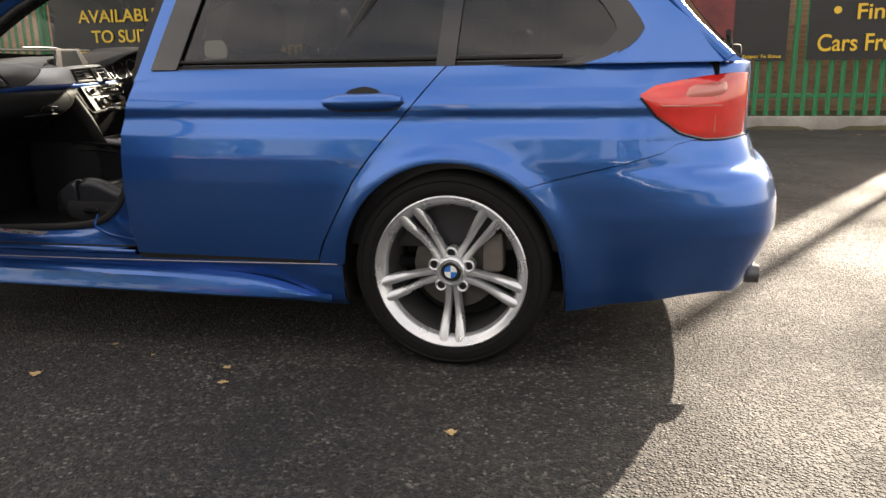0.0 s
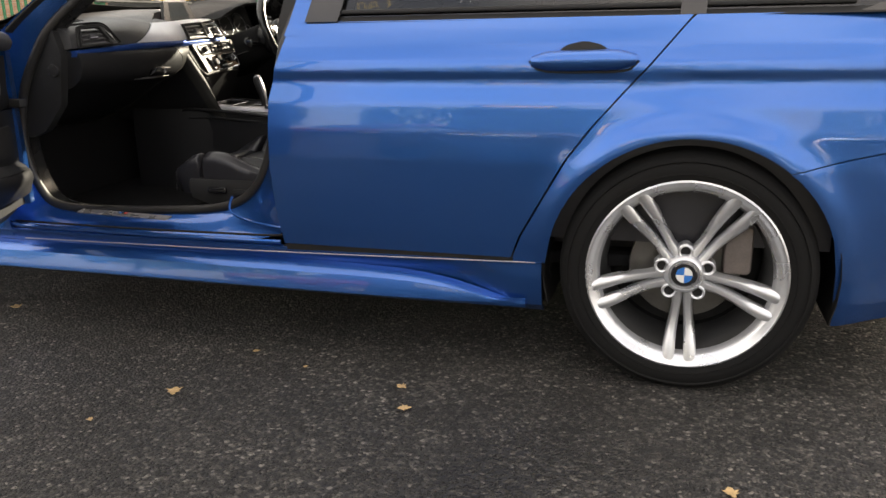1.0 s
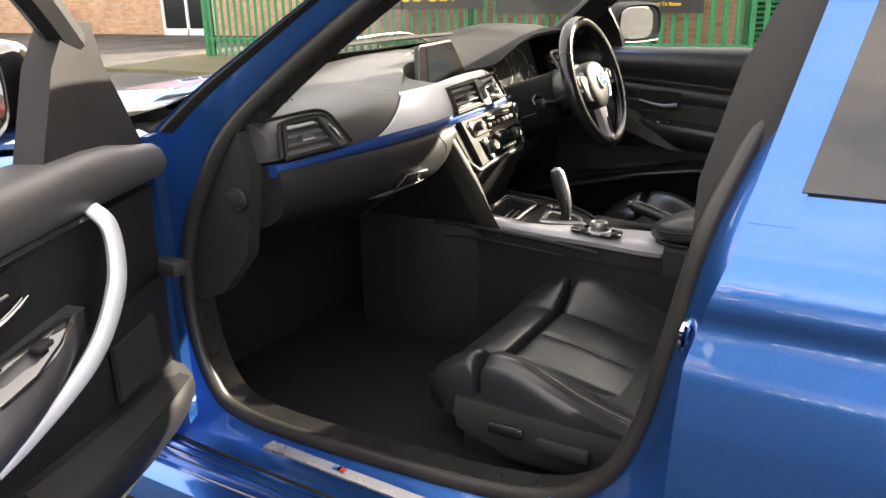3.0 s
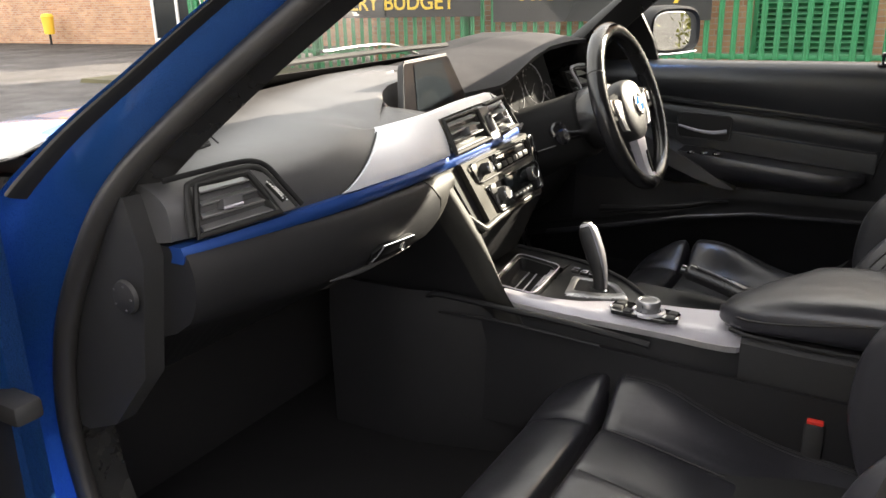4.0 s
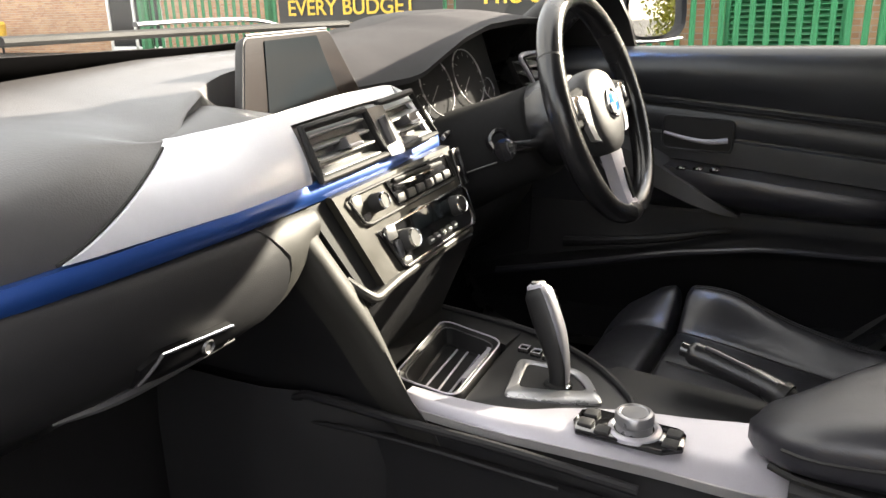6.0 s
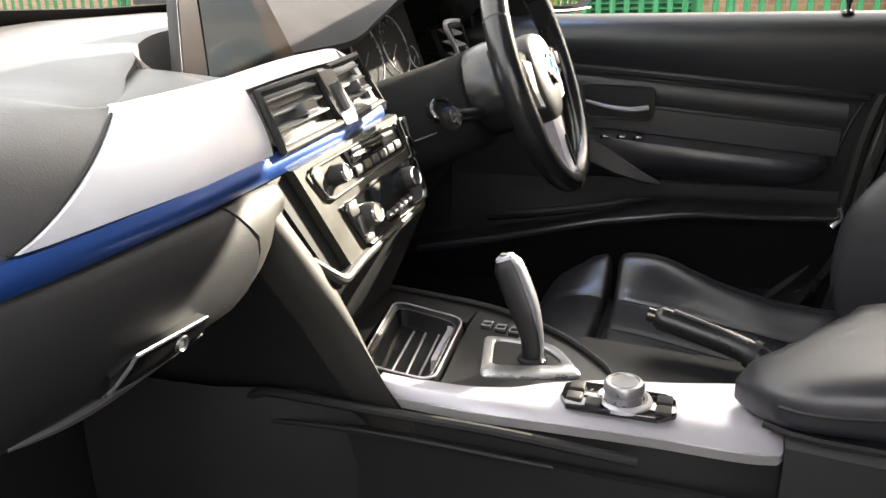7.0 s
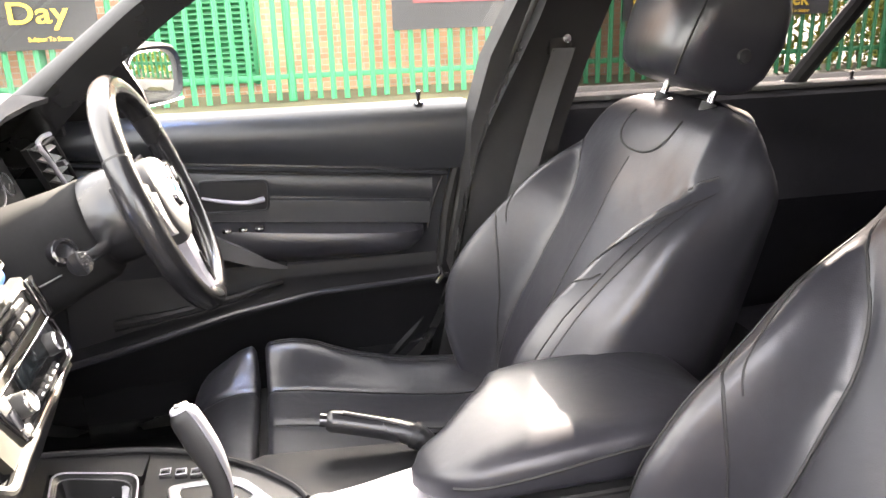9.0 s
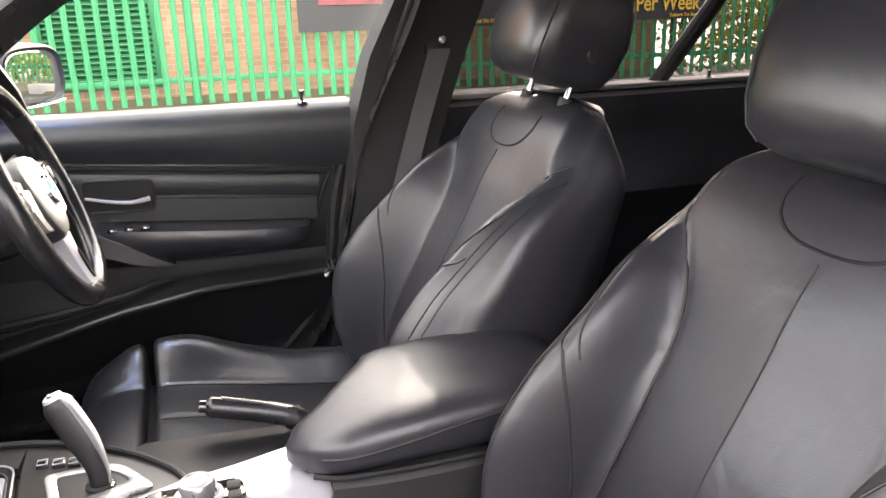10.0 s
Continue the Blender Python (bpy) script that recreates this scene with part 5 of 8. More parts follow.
part("vent_surround", tube(curve([(-1.912, 0.612, 0.898), (-1.918, 0.560, 0.955), (-1.924, 0.524, 0.993), (-1.934, 0.58, 0.998), (-1.936, 0.64, 0.996)], 5), 0.0042, 8), CONTRIM, dash)
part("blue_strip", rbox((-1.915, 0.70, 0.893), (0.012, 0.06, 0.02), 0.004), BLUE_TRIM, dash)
GRILLE = [(-2.080, -0.535), (-2.068, -0.531), (-2.013, -0.5655), (-2.006, -0.577), (-2.008, -0.600), (-2.022, -0.622), (-2.036, -0.634), (-2.050, -0.622), (-2.072, -0.565)]
grille_ring = curve([Vector((x, y, 0)) for x, y in GRILLE], 3, True)
spk = part("defrost_grille", loft([[Vector((p.x, p.y, pad_top(p.x, p.y) + h)) for p in grille_ring] for h in (-0.012, 0.0016)]), MATT, dash, "small black louvred demister grille")
along, across = Vector((0.88, 0.475, 0)), Vector((-0.475, 0.88, 0))
for k in range(8):
    o = -0.036 + 0.0105 * k
    mid_g = Vector((-2.042, -0.583, 0)) + across * o
    ends = []
    for p, q in zip(grille_ring, grille_ring[1:] + grille_ring[:1]):
        da, db = (p - mid_g).dot(across), (q - mid_g).dot(across)
        if da * db < 0:
            ends.append((p.lerp(q, da / (da - db)) - mid_g).dot(along))
    if len(ends) > 1 and max(ends) - min(ends) > 0.012:
        bar = [mid_g + along * t for t in np.linspace(min(ends) + 0.002, max(ends) - 0.002, 5)]
        part("bar", tube([Vector((p.x, p.y, pad_top(p.x, p.y) + 0.0022)) for p in bar], 0.0012, 6), SLAT, spk)
part("grille_groove", tube([Vector((p.x, p.y, pad_top(p.x, p.y) + 0.0002)) for p in curve([Vector(q) for q in ((-2.105, -0.560, 0), (-2.096, -0.527, 0), (-2.083, -0.519, 0), (-2.056, -0.530, 0), (-2.005, -0.5587, 0))], 5)], 0.0013, 6), MATT, dash)

# display: a slim trapezoid standing in the well
SC = [Vector(p) for p in ((-1.957, -0.172, 0.962), (-1.976, 0.088, 0.974), (-1.996, 0.047, 1.061), (-1.987, -0.124, 1.058))]
SNRM = (SC[1] - SC[0]).cross(SC[3] - SC[0]).normalized()


def on_screen(u, v, h=0.0):
    return SC[0].lerp(SC[1], u).lerp(SC[3].lerp(SC[2], u), v) + SNRM * h


def screen_ring(h, grow):
    pts = []
    for cu, cv, a0 in ((1, 0, -90), (1, 1, 0), (0, 1, 90), (0, 0, 180)):
        for k in range(5):
            a = radians(a0 + 22.5 * k)
            r_u, r_v = 0.035, 0.09
            pts.append(on_screen(0.5 + (cu - 0.5) * (1 - 2 * r_u) + r_u * math.cos(a) + (cu - 0.5) * grow, 0.5 + (cv - 0.5) * (1 - 2 * r_v) + r_v * math.sin(a) + (cv - 0.5) * grow * 2, h))
    return pts


scr = part("display", loft([screen_ring(-0.016, -0.05), screen_ring(-0.012, 0.0), screen_ring(-0.003, 0.010), screen_ring(0.0, 0.0)]), BLACK, dash, "slim display in a glossy black frame", sharp=40)
part("display_bezel", loft([screen_ring(-0.001, -0.012), screen_ring(0.0012, -0.02)]), mat("display_black", (0.006, 0.0055, 0.006), 0.14, spec=0.3), scr)
part("display_glass", shell(lambda u, v: on_screen(0.20 + 0.60 * u - 0.02 * (1 - v), 0.07 + 0.86 * v, 0.0026), 2, 2, -SNRM * 0.001), SCREEN, scr, "grey screen glass")
part("display_edge", tube([on_screen(u, 1.02, 0.0) for u in (0.02, 0.5, 0.98)], 0.0018, 6), BLACK, scr)


# centre stack
def stack(a, b, h=0.0):
    y = -0.175 + 0.054 * b + (0.282 - 0.050 * b) * a
    return Vector((-1.853 + 0.036 * b + h, y - 0.004 * b, 0.892 + 0.014 * a - 0.116 * b + 0.3 * h))


CHAMPAGNE = mat("stack_champagne", (0.029, 0.027, 0.022), 0.40, 0.2, vary=0.06, scale=20)
st = part("control_panel", shell(lambda u, v: stack(0.055 + 0.945 * u, v), 8, 6, (-0.012, 0, 0)), CHAMPAGNE, dash, "champagne-grey control panel")
part("stack_gap", shell(lambda u, v: stack(-0.06 + 0.11 * u, v * 1.06, -0.010), 2, 4, (-0.05, 0, 0)), RUBBER, st)
part("stack_core", shell(lambda u, v: stack(0.05 + 0.94 * u, 0.02 + 0.96 * v, -0.013), 4, 4, (-0.04, 0, 0)), RUBBER, st)
SN = Vector((0.94, 0, 0.32))


def pos(name, a, b, w, h, d, m_, label="", bevel=0.003):
    return part(name, rbox((0, 0, d / 2), (w, h, d), bevel, aim(stack(a, b), SN)), m_, st, label)


def frame_line(a0, a1, b0, b1, r, m_, skew=0.0, h=0.003):
    pts = [stack(a0 + q * (a1 - a0) + skew * (b0 + p * (b1 - b0)), b0 + p * (b1 - b0), h) for q, p in ((0.04, 0), (0.5, 0), (0.96, 0), (1, 0.12), (1, 0.88), (0.96, 1), (0.5, 1), (0.04, 1), (0, 0.88), (0, 0.12))]
    return tube(pts, r, 6, True)


part("radio_frame", frame_line(0.11, 0.93, 0.05, 0.36, 0.0018, RUBBER, 0.10), RUBBER, st)
radio = part("radio_plate", shell(lambda u, v: stack(0.40 + 0.52 * u + 0.03 * v, 0.07 + 0.26 * v, 0.0025), 6, 3, (-0.004, 0, 0)), GLOSS, st, "black radio fascia")
pos("radio_button", 0.165, 0.16, 0.018, 0.024, 0.0025, CHAMPAGNE)
pos("radio_button", 0.185, 0.29, 0.014, 0.010, 0.003, SLAT)
pos("disc_slot", 0.66, 0.105, 0.120, 0.006, 0.006, RUBBER)
pos("key_strip", 0.66, 0.17, 0.125, 0.010, 0.005, GLOSS)
for k in range(6):
    pos("key", 0.46 + 0.085 * k, 0.265, 0.019, 0.011, 0.005, BLACK)
part("climate_plate", shell(lambda u, v: stack(0.19 + 0.80 * u + 0.05 * v, 0.46 + 0.44 * v, 0.0022), 8, 4, (-0.004, 0, 0)), GLOSS, st, "black climate fascia")
part("climate_frame", frame_line(0.19, 0.99, 0.455, 0.905, 0.0017, CHROME, 0.05, 0.004), CHROME, st)
pos("climate_display", 0.64, 0.55, 0.090, 0.028, 0.005, SCREEN)
pos("climate_button", 0.265, 0.52, 0.022, 0.018, 0.006, SLAT)
pos("rocker", 0.275, 0.70, 0.010, 0.022, 0.006, SPOKE)
pos("climate_button", 0.285, 0.84, 0.018, 0.009, 0.006, SLAT)
for k in range(5):
    pos("key", 0.54 + 0.065 * k, 0.80, 0.013, 0.010, 0.005, BLACK)
    pos("key_mark", 0.54 + 0.065 * k, 0.80, 0.006, 0.002, 0.0068, WHITE, bevel=0)
pos("hazard_panel", 1.035, 0.26, 0.024, 0.052, 0.004, GLOSS, bevel=0.008)
for a, b, r in ((0.275, 0.20, 0.0105), (0.355, 0.66, 0.0130), (0.86, 0.62, 0.0130)):
    km = aim(stack(a, b), SN)
    kn = part("knob", revolve([(0.0, 0.016), (r * 0.78, 0.016), (r * 0.92, 0.0145), (r, 0.012), (r * 1.04, 0.004), (r * 1.10, 0.0)], km, 28), BLACK, st, "black knob with a chrome rim")
    part("ring", revolve([(r * 0.80, 0.0162), (r * 0.84, 0.0174), (r * 0.89, 0.0170), (r * 0.93, 0.0146)], km, 28), CHROME, kn)
part("trim_gap", tube([silver_at(-1.0, v) + Vector((-0.004, -0.0030, 0)) for v in np.linspace(0.0, 0.93, 12)], 0.0015, 6), RUBBER, dash)
part("stack_lip", tube(curve([(-1.840, -0.162, 0.802), (-1.822, -0.153, 0.787), (-1.818, -0.138, 0.778), (-1.8185, -0.1150, 0.780), (-1.820, -0.074, 0.7845), (-1.822, 0.02, 0.789), (-1.823, 0.095, 0.793)], 6), 0.0062, 10), KNEE, st)
part("stack_base", loft([[Vector((-1.824, y, 0.782)), Vector((-1.88, y, 0.66)), Vector((-2.1, y, 0.62)), Vector((-2.1, y, 0.80))] for y in (-0.14, 0.12)]), DOORLOW, dash)
STRIP_L = [(0.60, -0.130), (0.654, -0.1474), (0.668, -0.154), (0.70, -0.164), (0.744, -0.177), (0.788, -0.195), (0.8325, -0.2116), (0.868, -0.2275)]
STRIP_W = [(0.60, 0.008), (0.654, 0.012), (0.676, 0.0185), (0.6925, 0.0215), (0.724, 0.028), (0.752, 0.033), (0.786, 0.040), (0.8325, 0.038), (0.868, 0.043)]
part("knee_strip", loft([[Vector((x - 0.05, yl, z)), Vector((x - 0.024, yl + 0.001, z)), Vector((x - 0.010, yl + 0.004, z)), Vector((x - 0.003, yl + 0.010, z)), Vector((x, yl + 0.5 * w, z)), Vector((x - 0.003, yl + w - 0.005, z)), Vector((x - 0.012, yl + w - 0.001, z)), Vector((x - 0.03, yl + w, z)), Vector((x - 0.05, yl + w, z))] for x, yl, w, z in [(-1.842 + (0.84 - z) * 0.39, glide(z, STRIP_L), glide(z, STRIP_W), z) for z in np.linspace(0.60, 0.868, 26)]]), KNEE, dash, "padded strip beside the console", sharp=50)
part("console_wall", loft([[Vector((-2.30, yl + 0.002, z)), Vector((x - 0.046, yl + 0.002, z)), Vector((x - 0.046, yl + w - 0.002, z)), Vector((-2.30, yl + w - 0.002, z))] for x, yl, w, z in [(-1.842 + (0.84 - z) * 0.39, glide(z, STRIP_L), glide(z, STRIP_W), z) for z in np.linspace(0.60, 0.868, 12)]]), DOORLOW, dash, "black side wall under the dashboard", sharp=50)


# ---- console ----
OUT = [(-1.80, -0.126), (-1.772, -0.132), (-1.70, -0.130), (-1.60, -0.118), (-1.50, -0.108), (-1.43, -0.104), (-1.395, -0.097), (-1.383, -0.088), (-1.377, -0.070)]
INN = [(-1.80, -0.1055), (-1.753, -0.1035), (-1.708, -0.099), (-1.658, -0.083), (-1.623, -0.058), (-1.59, -0.040), (-1.56, -0.026), (-1.50, -0.008), (-1.377, 0.028)]


def con_z(x):
    return table(x, [(-1.90, 0.664), (-1.772, 0.655), (-1.60, 0.643), (-1.377, 0.630), (-1.0, 0.62)])


console = part("console", loft([[Vector((x, -w, 0.33)), Vector((x, -w, z - 0.10)), Vector((x, -w + 0.006, z - 0.045)), Vector((x, -w + 0.012, z - 0.016)), Vector((x, -w + 0.022, z - 0.016 - 0.044 * (1 - smooth(-1.70, -1.62, x)))), Vector((x, 0.10, z - 0.010 - 0.05 * (1 - smooth(-1.70, -1.62, x)))), Vector((x, 0.135, z - 0.03 - 0.03 * (1 - smooth(-1.70, -1.62, x)))), Vector((x, 0.14, 0.33))] for x, w, z in [(x, -table(x, OUT) if x > -1.8 else 0.142 + 0.04 * smooth(-1.8, -2.0, x), con_z(x)) for x in np.linspace(-2.15, -1.0, 20)]]), DOORLOW, car, "black centre console", sharp=40)
part("side_panel", shell(lambda u, v: Vector((-2.12 + 1.02 * u, -0.150 + 0.030 * u + 0.004 * v, 0.40 + (con_z(-2.12 + 1.02 * u) - 0.052 - 0.40) * v)), 10, 4, (0, 0.01, 0)), DOORLOW, console)


def con_top(u, v):
    x = -1.795 + (1.795 - 1.377) * u
    a, b = glide(x, OUT), glide(x, INN)
    y = a + (b - a) * v
    return Vector((x, y, con_z(x) + 0.0025 - 0.012 * max(0.0, 1 - v / 0.36) ** 2))


part("console_trim", shell(con_top, 36, 14, (0, 0, -0.008)), CONTRIM, console, "satin silver console trim")
part("trim_band", shell(lambda u, v: con_top(u, 0) + Vector((0, -0.001, 0.001 - 0.010 * v)), 30, 2, (0, 0.004, 0)), mat("knurled_silver", (0.42, 0.41, 0.41), 0.4, 0.6, bump=0.8, bump_scale=1500, fine=1), console, "knurled silver edge band")
# oddments tray
tz = 0.652


def rounded(pts, r, n=4):
    """Round the corners of a flat outline."""
    out = []
    for i in range(len(pts)):
        b = Vector(pts[i])
        a, c = Vector(pts[i - 1]) - b, Vector(pts[(i + 1) % len(pts)]) - b
        p, q = b + a.normalized() * min(r, a.length * 0.45), b + c.normalized() * min(r, c.length * 0.45)
        out += [p.lerp(b, k / n).lerp(b.lerp(q, k / n), k / n) for k in range(n + 1)]
    return out


def tilt(x, z):
    return z - 0.05 * (x + 1.668)


TRAY = [(-1.829, -0.098), (-1.7365, -0.106), (-1.7515, 0.062), (-1.857, 0.083)]


def tray_ring(inset, z, r=0.020):
    cx, cy = -1.794, -0.014
    pts = []
    for x, y in TRAY:
        d = Vector((x - cx, y - cy, 0))
        pts.append((x - math.copysign(inset, d.x), y - math.copysign(inset, d.y), 0))
    return [Vector((p.x, p.y, tilt(p.x, z))) for p in rounded(pts, r)]


tray = part("tray", loft([tray_ring(0.0, tz - 0.010), tray_ring(-0.001, tz), tray_ring(0.003, tz + 0.001), tray_ring(0.006, tz - 0.003), tray_ring(0.009, tz - 0.004), tray_ring(0.013, tz - 0.026, 0.012), tray_ring(0.017, tz - 0.028, 0.010)], True, False), DECK, console, "black oddments tray with a chrome rim", sharp=40)
part("tray_floor", loft([tray_ring(0.015, tz - 0.028, 0.010), tray_ring(0.015, tz - 0.034, 0.010)]), DECK, tray)
part("tray_rim", tube(tray_ring(0.0015, tz + 0.0012), 0.0013, 8, True), CONTRIM, tray)
part("tray_lip", tube(tray_ring(0.0085, tz - 0.0032), 0.0010, 6, True), SPOKE, tray)
for a, b in (((-1.8205, 0.057), (-1.804, -0.088)), ((-1.804, 0.056), (-1.786, -0.080)), ((-1.7855, 0.056), (-1.770, -0.082))):
    part("tray_rib", tube([Vector((*a, 0.6325)), Vector((*b, 0.6305))], 0.0016, 8), CONTRIM, tray)
part("tray_clip", loft([[Vector((x + o, y, 0.634 + h)) for o, h in ((-0.005, 0), (-0.004, 0.014), (0.004, 0.016), (0.006, 0.002))] for x, y in ((-1.769, 0.052), (-1.7665, 0.048), (-1.7595, -0.034), (-1.7575, -0.044))]), CONTRIM, tray, sharp=60)


def deck(name, pts, t=0.012):
    return part(name, prism(pts, lambda a, b, d: Vector((a, b, con_z(a) - 0.004 - d)), t), DECK, console)


deck("console_deck", [(-1.733, -0.102), (-1.708, -0.0975), (-1.658, -0.0815), (-1.623, -0.0565), (-1.59, -0.0385), (-1.556, -0.020), (-1.57, 0.02), (-1.62, 0.07), (-1.72, 0.118), (-1.748, 0.121), (-1.7465, 0.060)])
deck("deck_front", [(-1.93, -0.12), (-1.84, -0.12), (-1.862, 0.086), (-1.862, 0.132), (-1.93, 0.135)])
deck("deck_side", [(-1.862, 0.087), (-1.7515, 0.066), (-1.748, 0.121), (-1.862, 0.132)])
part("deck_ridge", tube(curve([(-1.88, 0.128, 0.661), (-1.74, 0.118, 0.6525), (-1.64, 0.078, 0.645), (-1.575, 0.02, 0.640), (-1.555, -0.015, 0.638)], 6), 0.0045, 8), DOORLOW, console)
for r, pts in ((0.006, ((-1.965, -0.150, 0.612), (-1.947, -0.154, 0.630), (-1.923, -0.156, 0.641), (-1.897, -0.157, 0.646), (-1.775, -0.154, 0.640), (-1.659, -0.142, 0.630), (-1.52, -0.128, 0.612))), (0.003, ((-1.99, -0.158, 0.604), (-1.872, -0.156, 0.612), (-1.775, -0.152, 0.612), (-1.60, -0.140, 0.598)))):
    part("side_ledge", tube(curve([Vector(p) for p in pts], 6), r, 10), DOORLOW, console)
GO = [(-1.7195, 0.036), (-1.698, -0.0635), (-1.640, -0.0445), (-1.589, -0.0209), (-1.627, 0.036), (-1.650, 0.046)]
GI = [(-1.7045, 0.032), (-1.6922, -0.0307), (-1.6517, -0.0171), (-1.6164, 0.0012), (-1.6365, 0.025), (-1.655, 0.036)]


def gear_ring(k, z, grow=0.0):
    """An outline between the surround's outer and inner edge."""
    pts = [Vector((*a, 0)).lerp(Vector((*b, 0)), k) for a, b in zip(GO, GI)]
    c = Vector((-1.655, 0.0, 0))
    return [Vector((p.x, p.y, tilt(p.x, z))) for p in rounded([p + (p - c).normalized() * grow for p in pts], 0.011)]


part("gear_surround", loft([gear_ring(0.0, 0.638), gear_ring(0.0, 0.6455), gear_ring(0.10, 0.6475), gear_ring(0.80, 0.6470), gear_ring(0.95, 0.6455), gear_ring(1.0, 0.640)], True, False), CONSILVER, console, "silver gear selector surround", sharp=40)
part("gear_plate", loft([gear_ring(1.0, 0.6435, -0.0015), gear_ring(1.0, 0.6385)]), DECK, console)
LEVER = [(-1.652, -0.001, 0.638), (-1.652, -0.001, 0.668), (-1.660, 0.002, 0.698), (-1.674, 0.008, 0.730), (-1.683, 0.0130, 0.748), (-1.688, 0.0155, 0.759)]
lever_line = curve([Vector(p) for p in LEVER], 6)


def lever_ring(t, a0=0.0, a1=2 * math.pi, n=24, out=0.0):
    """Section of the selector: a soft rectangle that swells and leans."""
    i = t * (len(lever_line) - 1)
    p = lever_line[int(i)].lerp(lever_line[min(len(lever_line) - 1, int(i) + 1)], i - int(i))
    w = glide(t, [(0, 0.0115), (0.2, 0.0125), (0.55, 0.0172), (0.8, 0.0165), (0.95, 0.0125), (1, 0.0105)]) + out
    d = glide(t, [(0, 0.0100), (0.5, 0.0135), (0.85, 0.0135), (1, 0.0085)]) + out
    lean = Vector((0.93, 0.05, 0.36)) if t > 0.35 else Vector((1, 0, 0)).lerp(Vector((0.93, 0.05, 0.36)), t / 0.35)
    pts = []
    for k in range(n):
        a = a0 + (a1 - a0) * k / (n if a1 - a0 > 6 else n - 1)
        ca, sa = math.cos(a), math.sin(a)
        pts.append(p + lean * (w * math.copysign(abs(ca) ** 0.7, ca)) + Vector((0, 1, 0)) * (d * math.copysign(abs(sa) ** 0.7, sa)))
    return pts


lever = part("gear_lever", loft([lever_ring(t) for t in np.linspace(0, 1, 26)]), SELECTOR, console, "black and silver gear selector", sharp=60)
part("lever_shell", loft([lever_ring(t, radians(-54 + 34 * max(0.0, 0.40 - t) / 0.40), radians(24), 9, 0.0010) + lever_ring(t, radians(24), radians(-54 + 34 * max(0.0, 0.40 - t) / 0.40), 9, -0.002) for t in np.linspace(0.08, 1.0, 22)]), mat("selector_grey", (0.23, 0.23, 0.25), 0.36, 0.4, vary=0.05, scale=30), lever, "satin grey front of the selector", sharp=50)
part("lever_cap", loft([lever_ring(1.0, out=0.0012), [p + Vector((-0.0012, 0.0006, 0.0030)) for p in lever_ring(1.0, out=0.0002)], [p + Vector((-0.0016, 0.0008, 0.0040)) for p in lever_ring(1.0, out=-0.002)]]), CONTRIM, lever)
part("lever_button", rbox((-1.6895, 0.0155, 0.7635), (0.009, 0.008, 0.003), 0.001, None), SLAT, lever)
for k in range(3):
    q = lever_ring(0.80 - 0.09 * k, radians(30), radians(60), 2, 0.001)
    part("side_key", tube([q[0], q[1]], 0.0028, 8), GLOSS, lever)
part("lever_boot", revolve([(0.0175, 0.0), (0.0165, 0.004), (0.0125, 0.006)], Matrix.Translation((-1.652, -0.001, 0.6425)), 20), RUBBER, lever)
part("boot_stud", revolve([(0.0, 0.003), (0.003, 0.002), (0.004, 0.0)], Matrix.Translation((-1.638, -0.008, 0.6465)), 12), CHROME, lever)
for bx, by in ((-1.723, 0.0630), (-1.7044, 0.0598), (-1.6863, 0.0572)):
    key = part("console_button", rbox((bx, by, tilt(bx, 0.6465)), (0.015, 0.014, 0.008), 0.002), GLOSS, console)
    part("key_edge", tube([Vector((bx + a, by + b, tilt(bx, 0.6510))) for a, b in ((-0.006, -0.006), (0.006, -0.006), (0.006, 0.006), (-0.006, 0.006))], 0.0007, 6, True), CONTRIM, key)
kp = part("controller_pad", prism([(-1.603, -0.090), (-1.595, -0.106), (-1.505, -0.100), (-1.486, -0.084), (-1.488, -0.058), (-1.498, -0.048), (-1.590, -0.053), (-1.602, -0.063)], lambda a, b, d: Vector((a, b, con_z(a) + 0.011 - d)), 0.008, 0.002), GLOSS, console, "glossy black controller pad")
for bx, by in ((-1.588, -0.090), (-1.588, -0.068), (-1.499, -0.086), (-1.499, -0.065), (-1.568, -0.096)):
    part("pad_key", rbox((bx, by, con_z(bx) + 0.012), (0.016, 0.016, 0.005), 0.002), BLACK, kp)
km = Matrix.Translation((-1.540, -0.075, con_z(-1.540) + 0.008)) @ Matrix.Scale(0.88, 4) @ Matrix.Diagonal((1, 1, 0.82, 1))
part("collar", revolve([(0.034, 0.0), (0.033, 0.005), (0.028, 0.008), (0.024, 0.006)], km, 36), CONTRIM, kp)
knob = part("controller_knob", revolve([(0.0, 0.031), (0.0165, 0.031), (0.018, 0.033), (0.0215, 0.032), (0.0235, 0.028), (0.0235, 0.018), (0.0222, 0.016), (0.0222, 0.004)], km, 40), CONSILVER, console, "brushed metal controller knob")
part("knob_face", revolve([(0.0, 0.0325), (0.0155, 0.0318), (0.016, 0.030)], km, 32), SPOKE, knob)

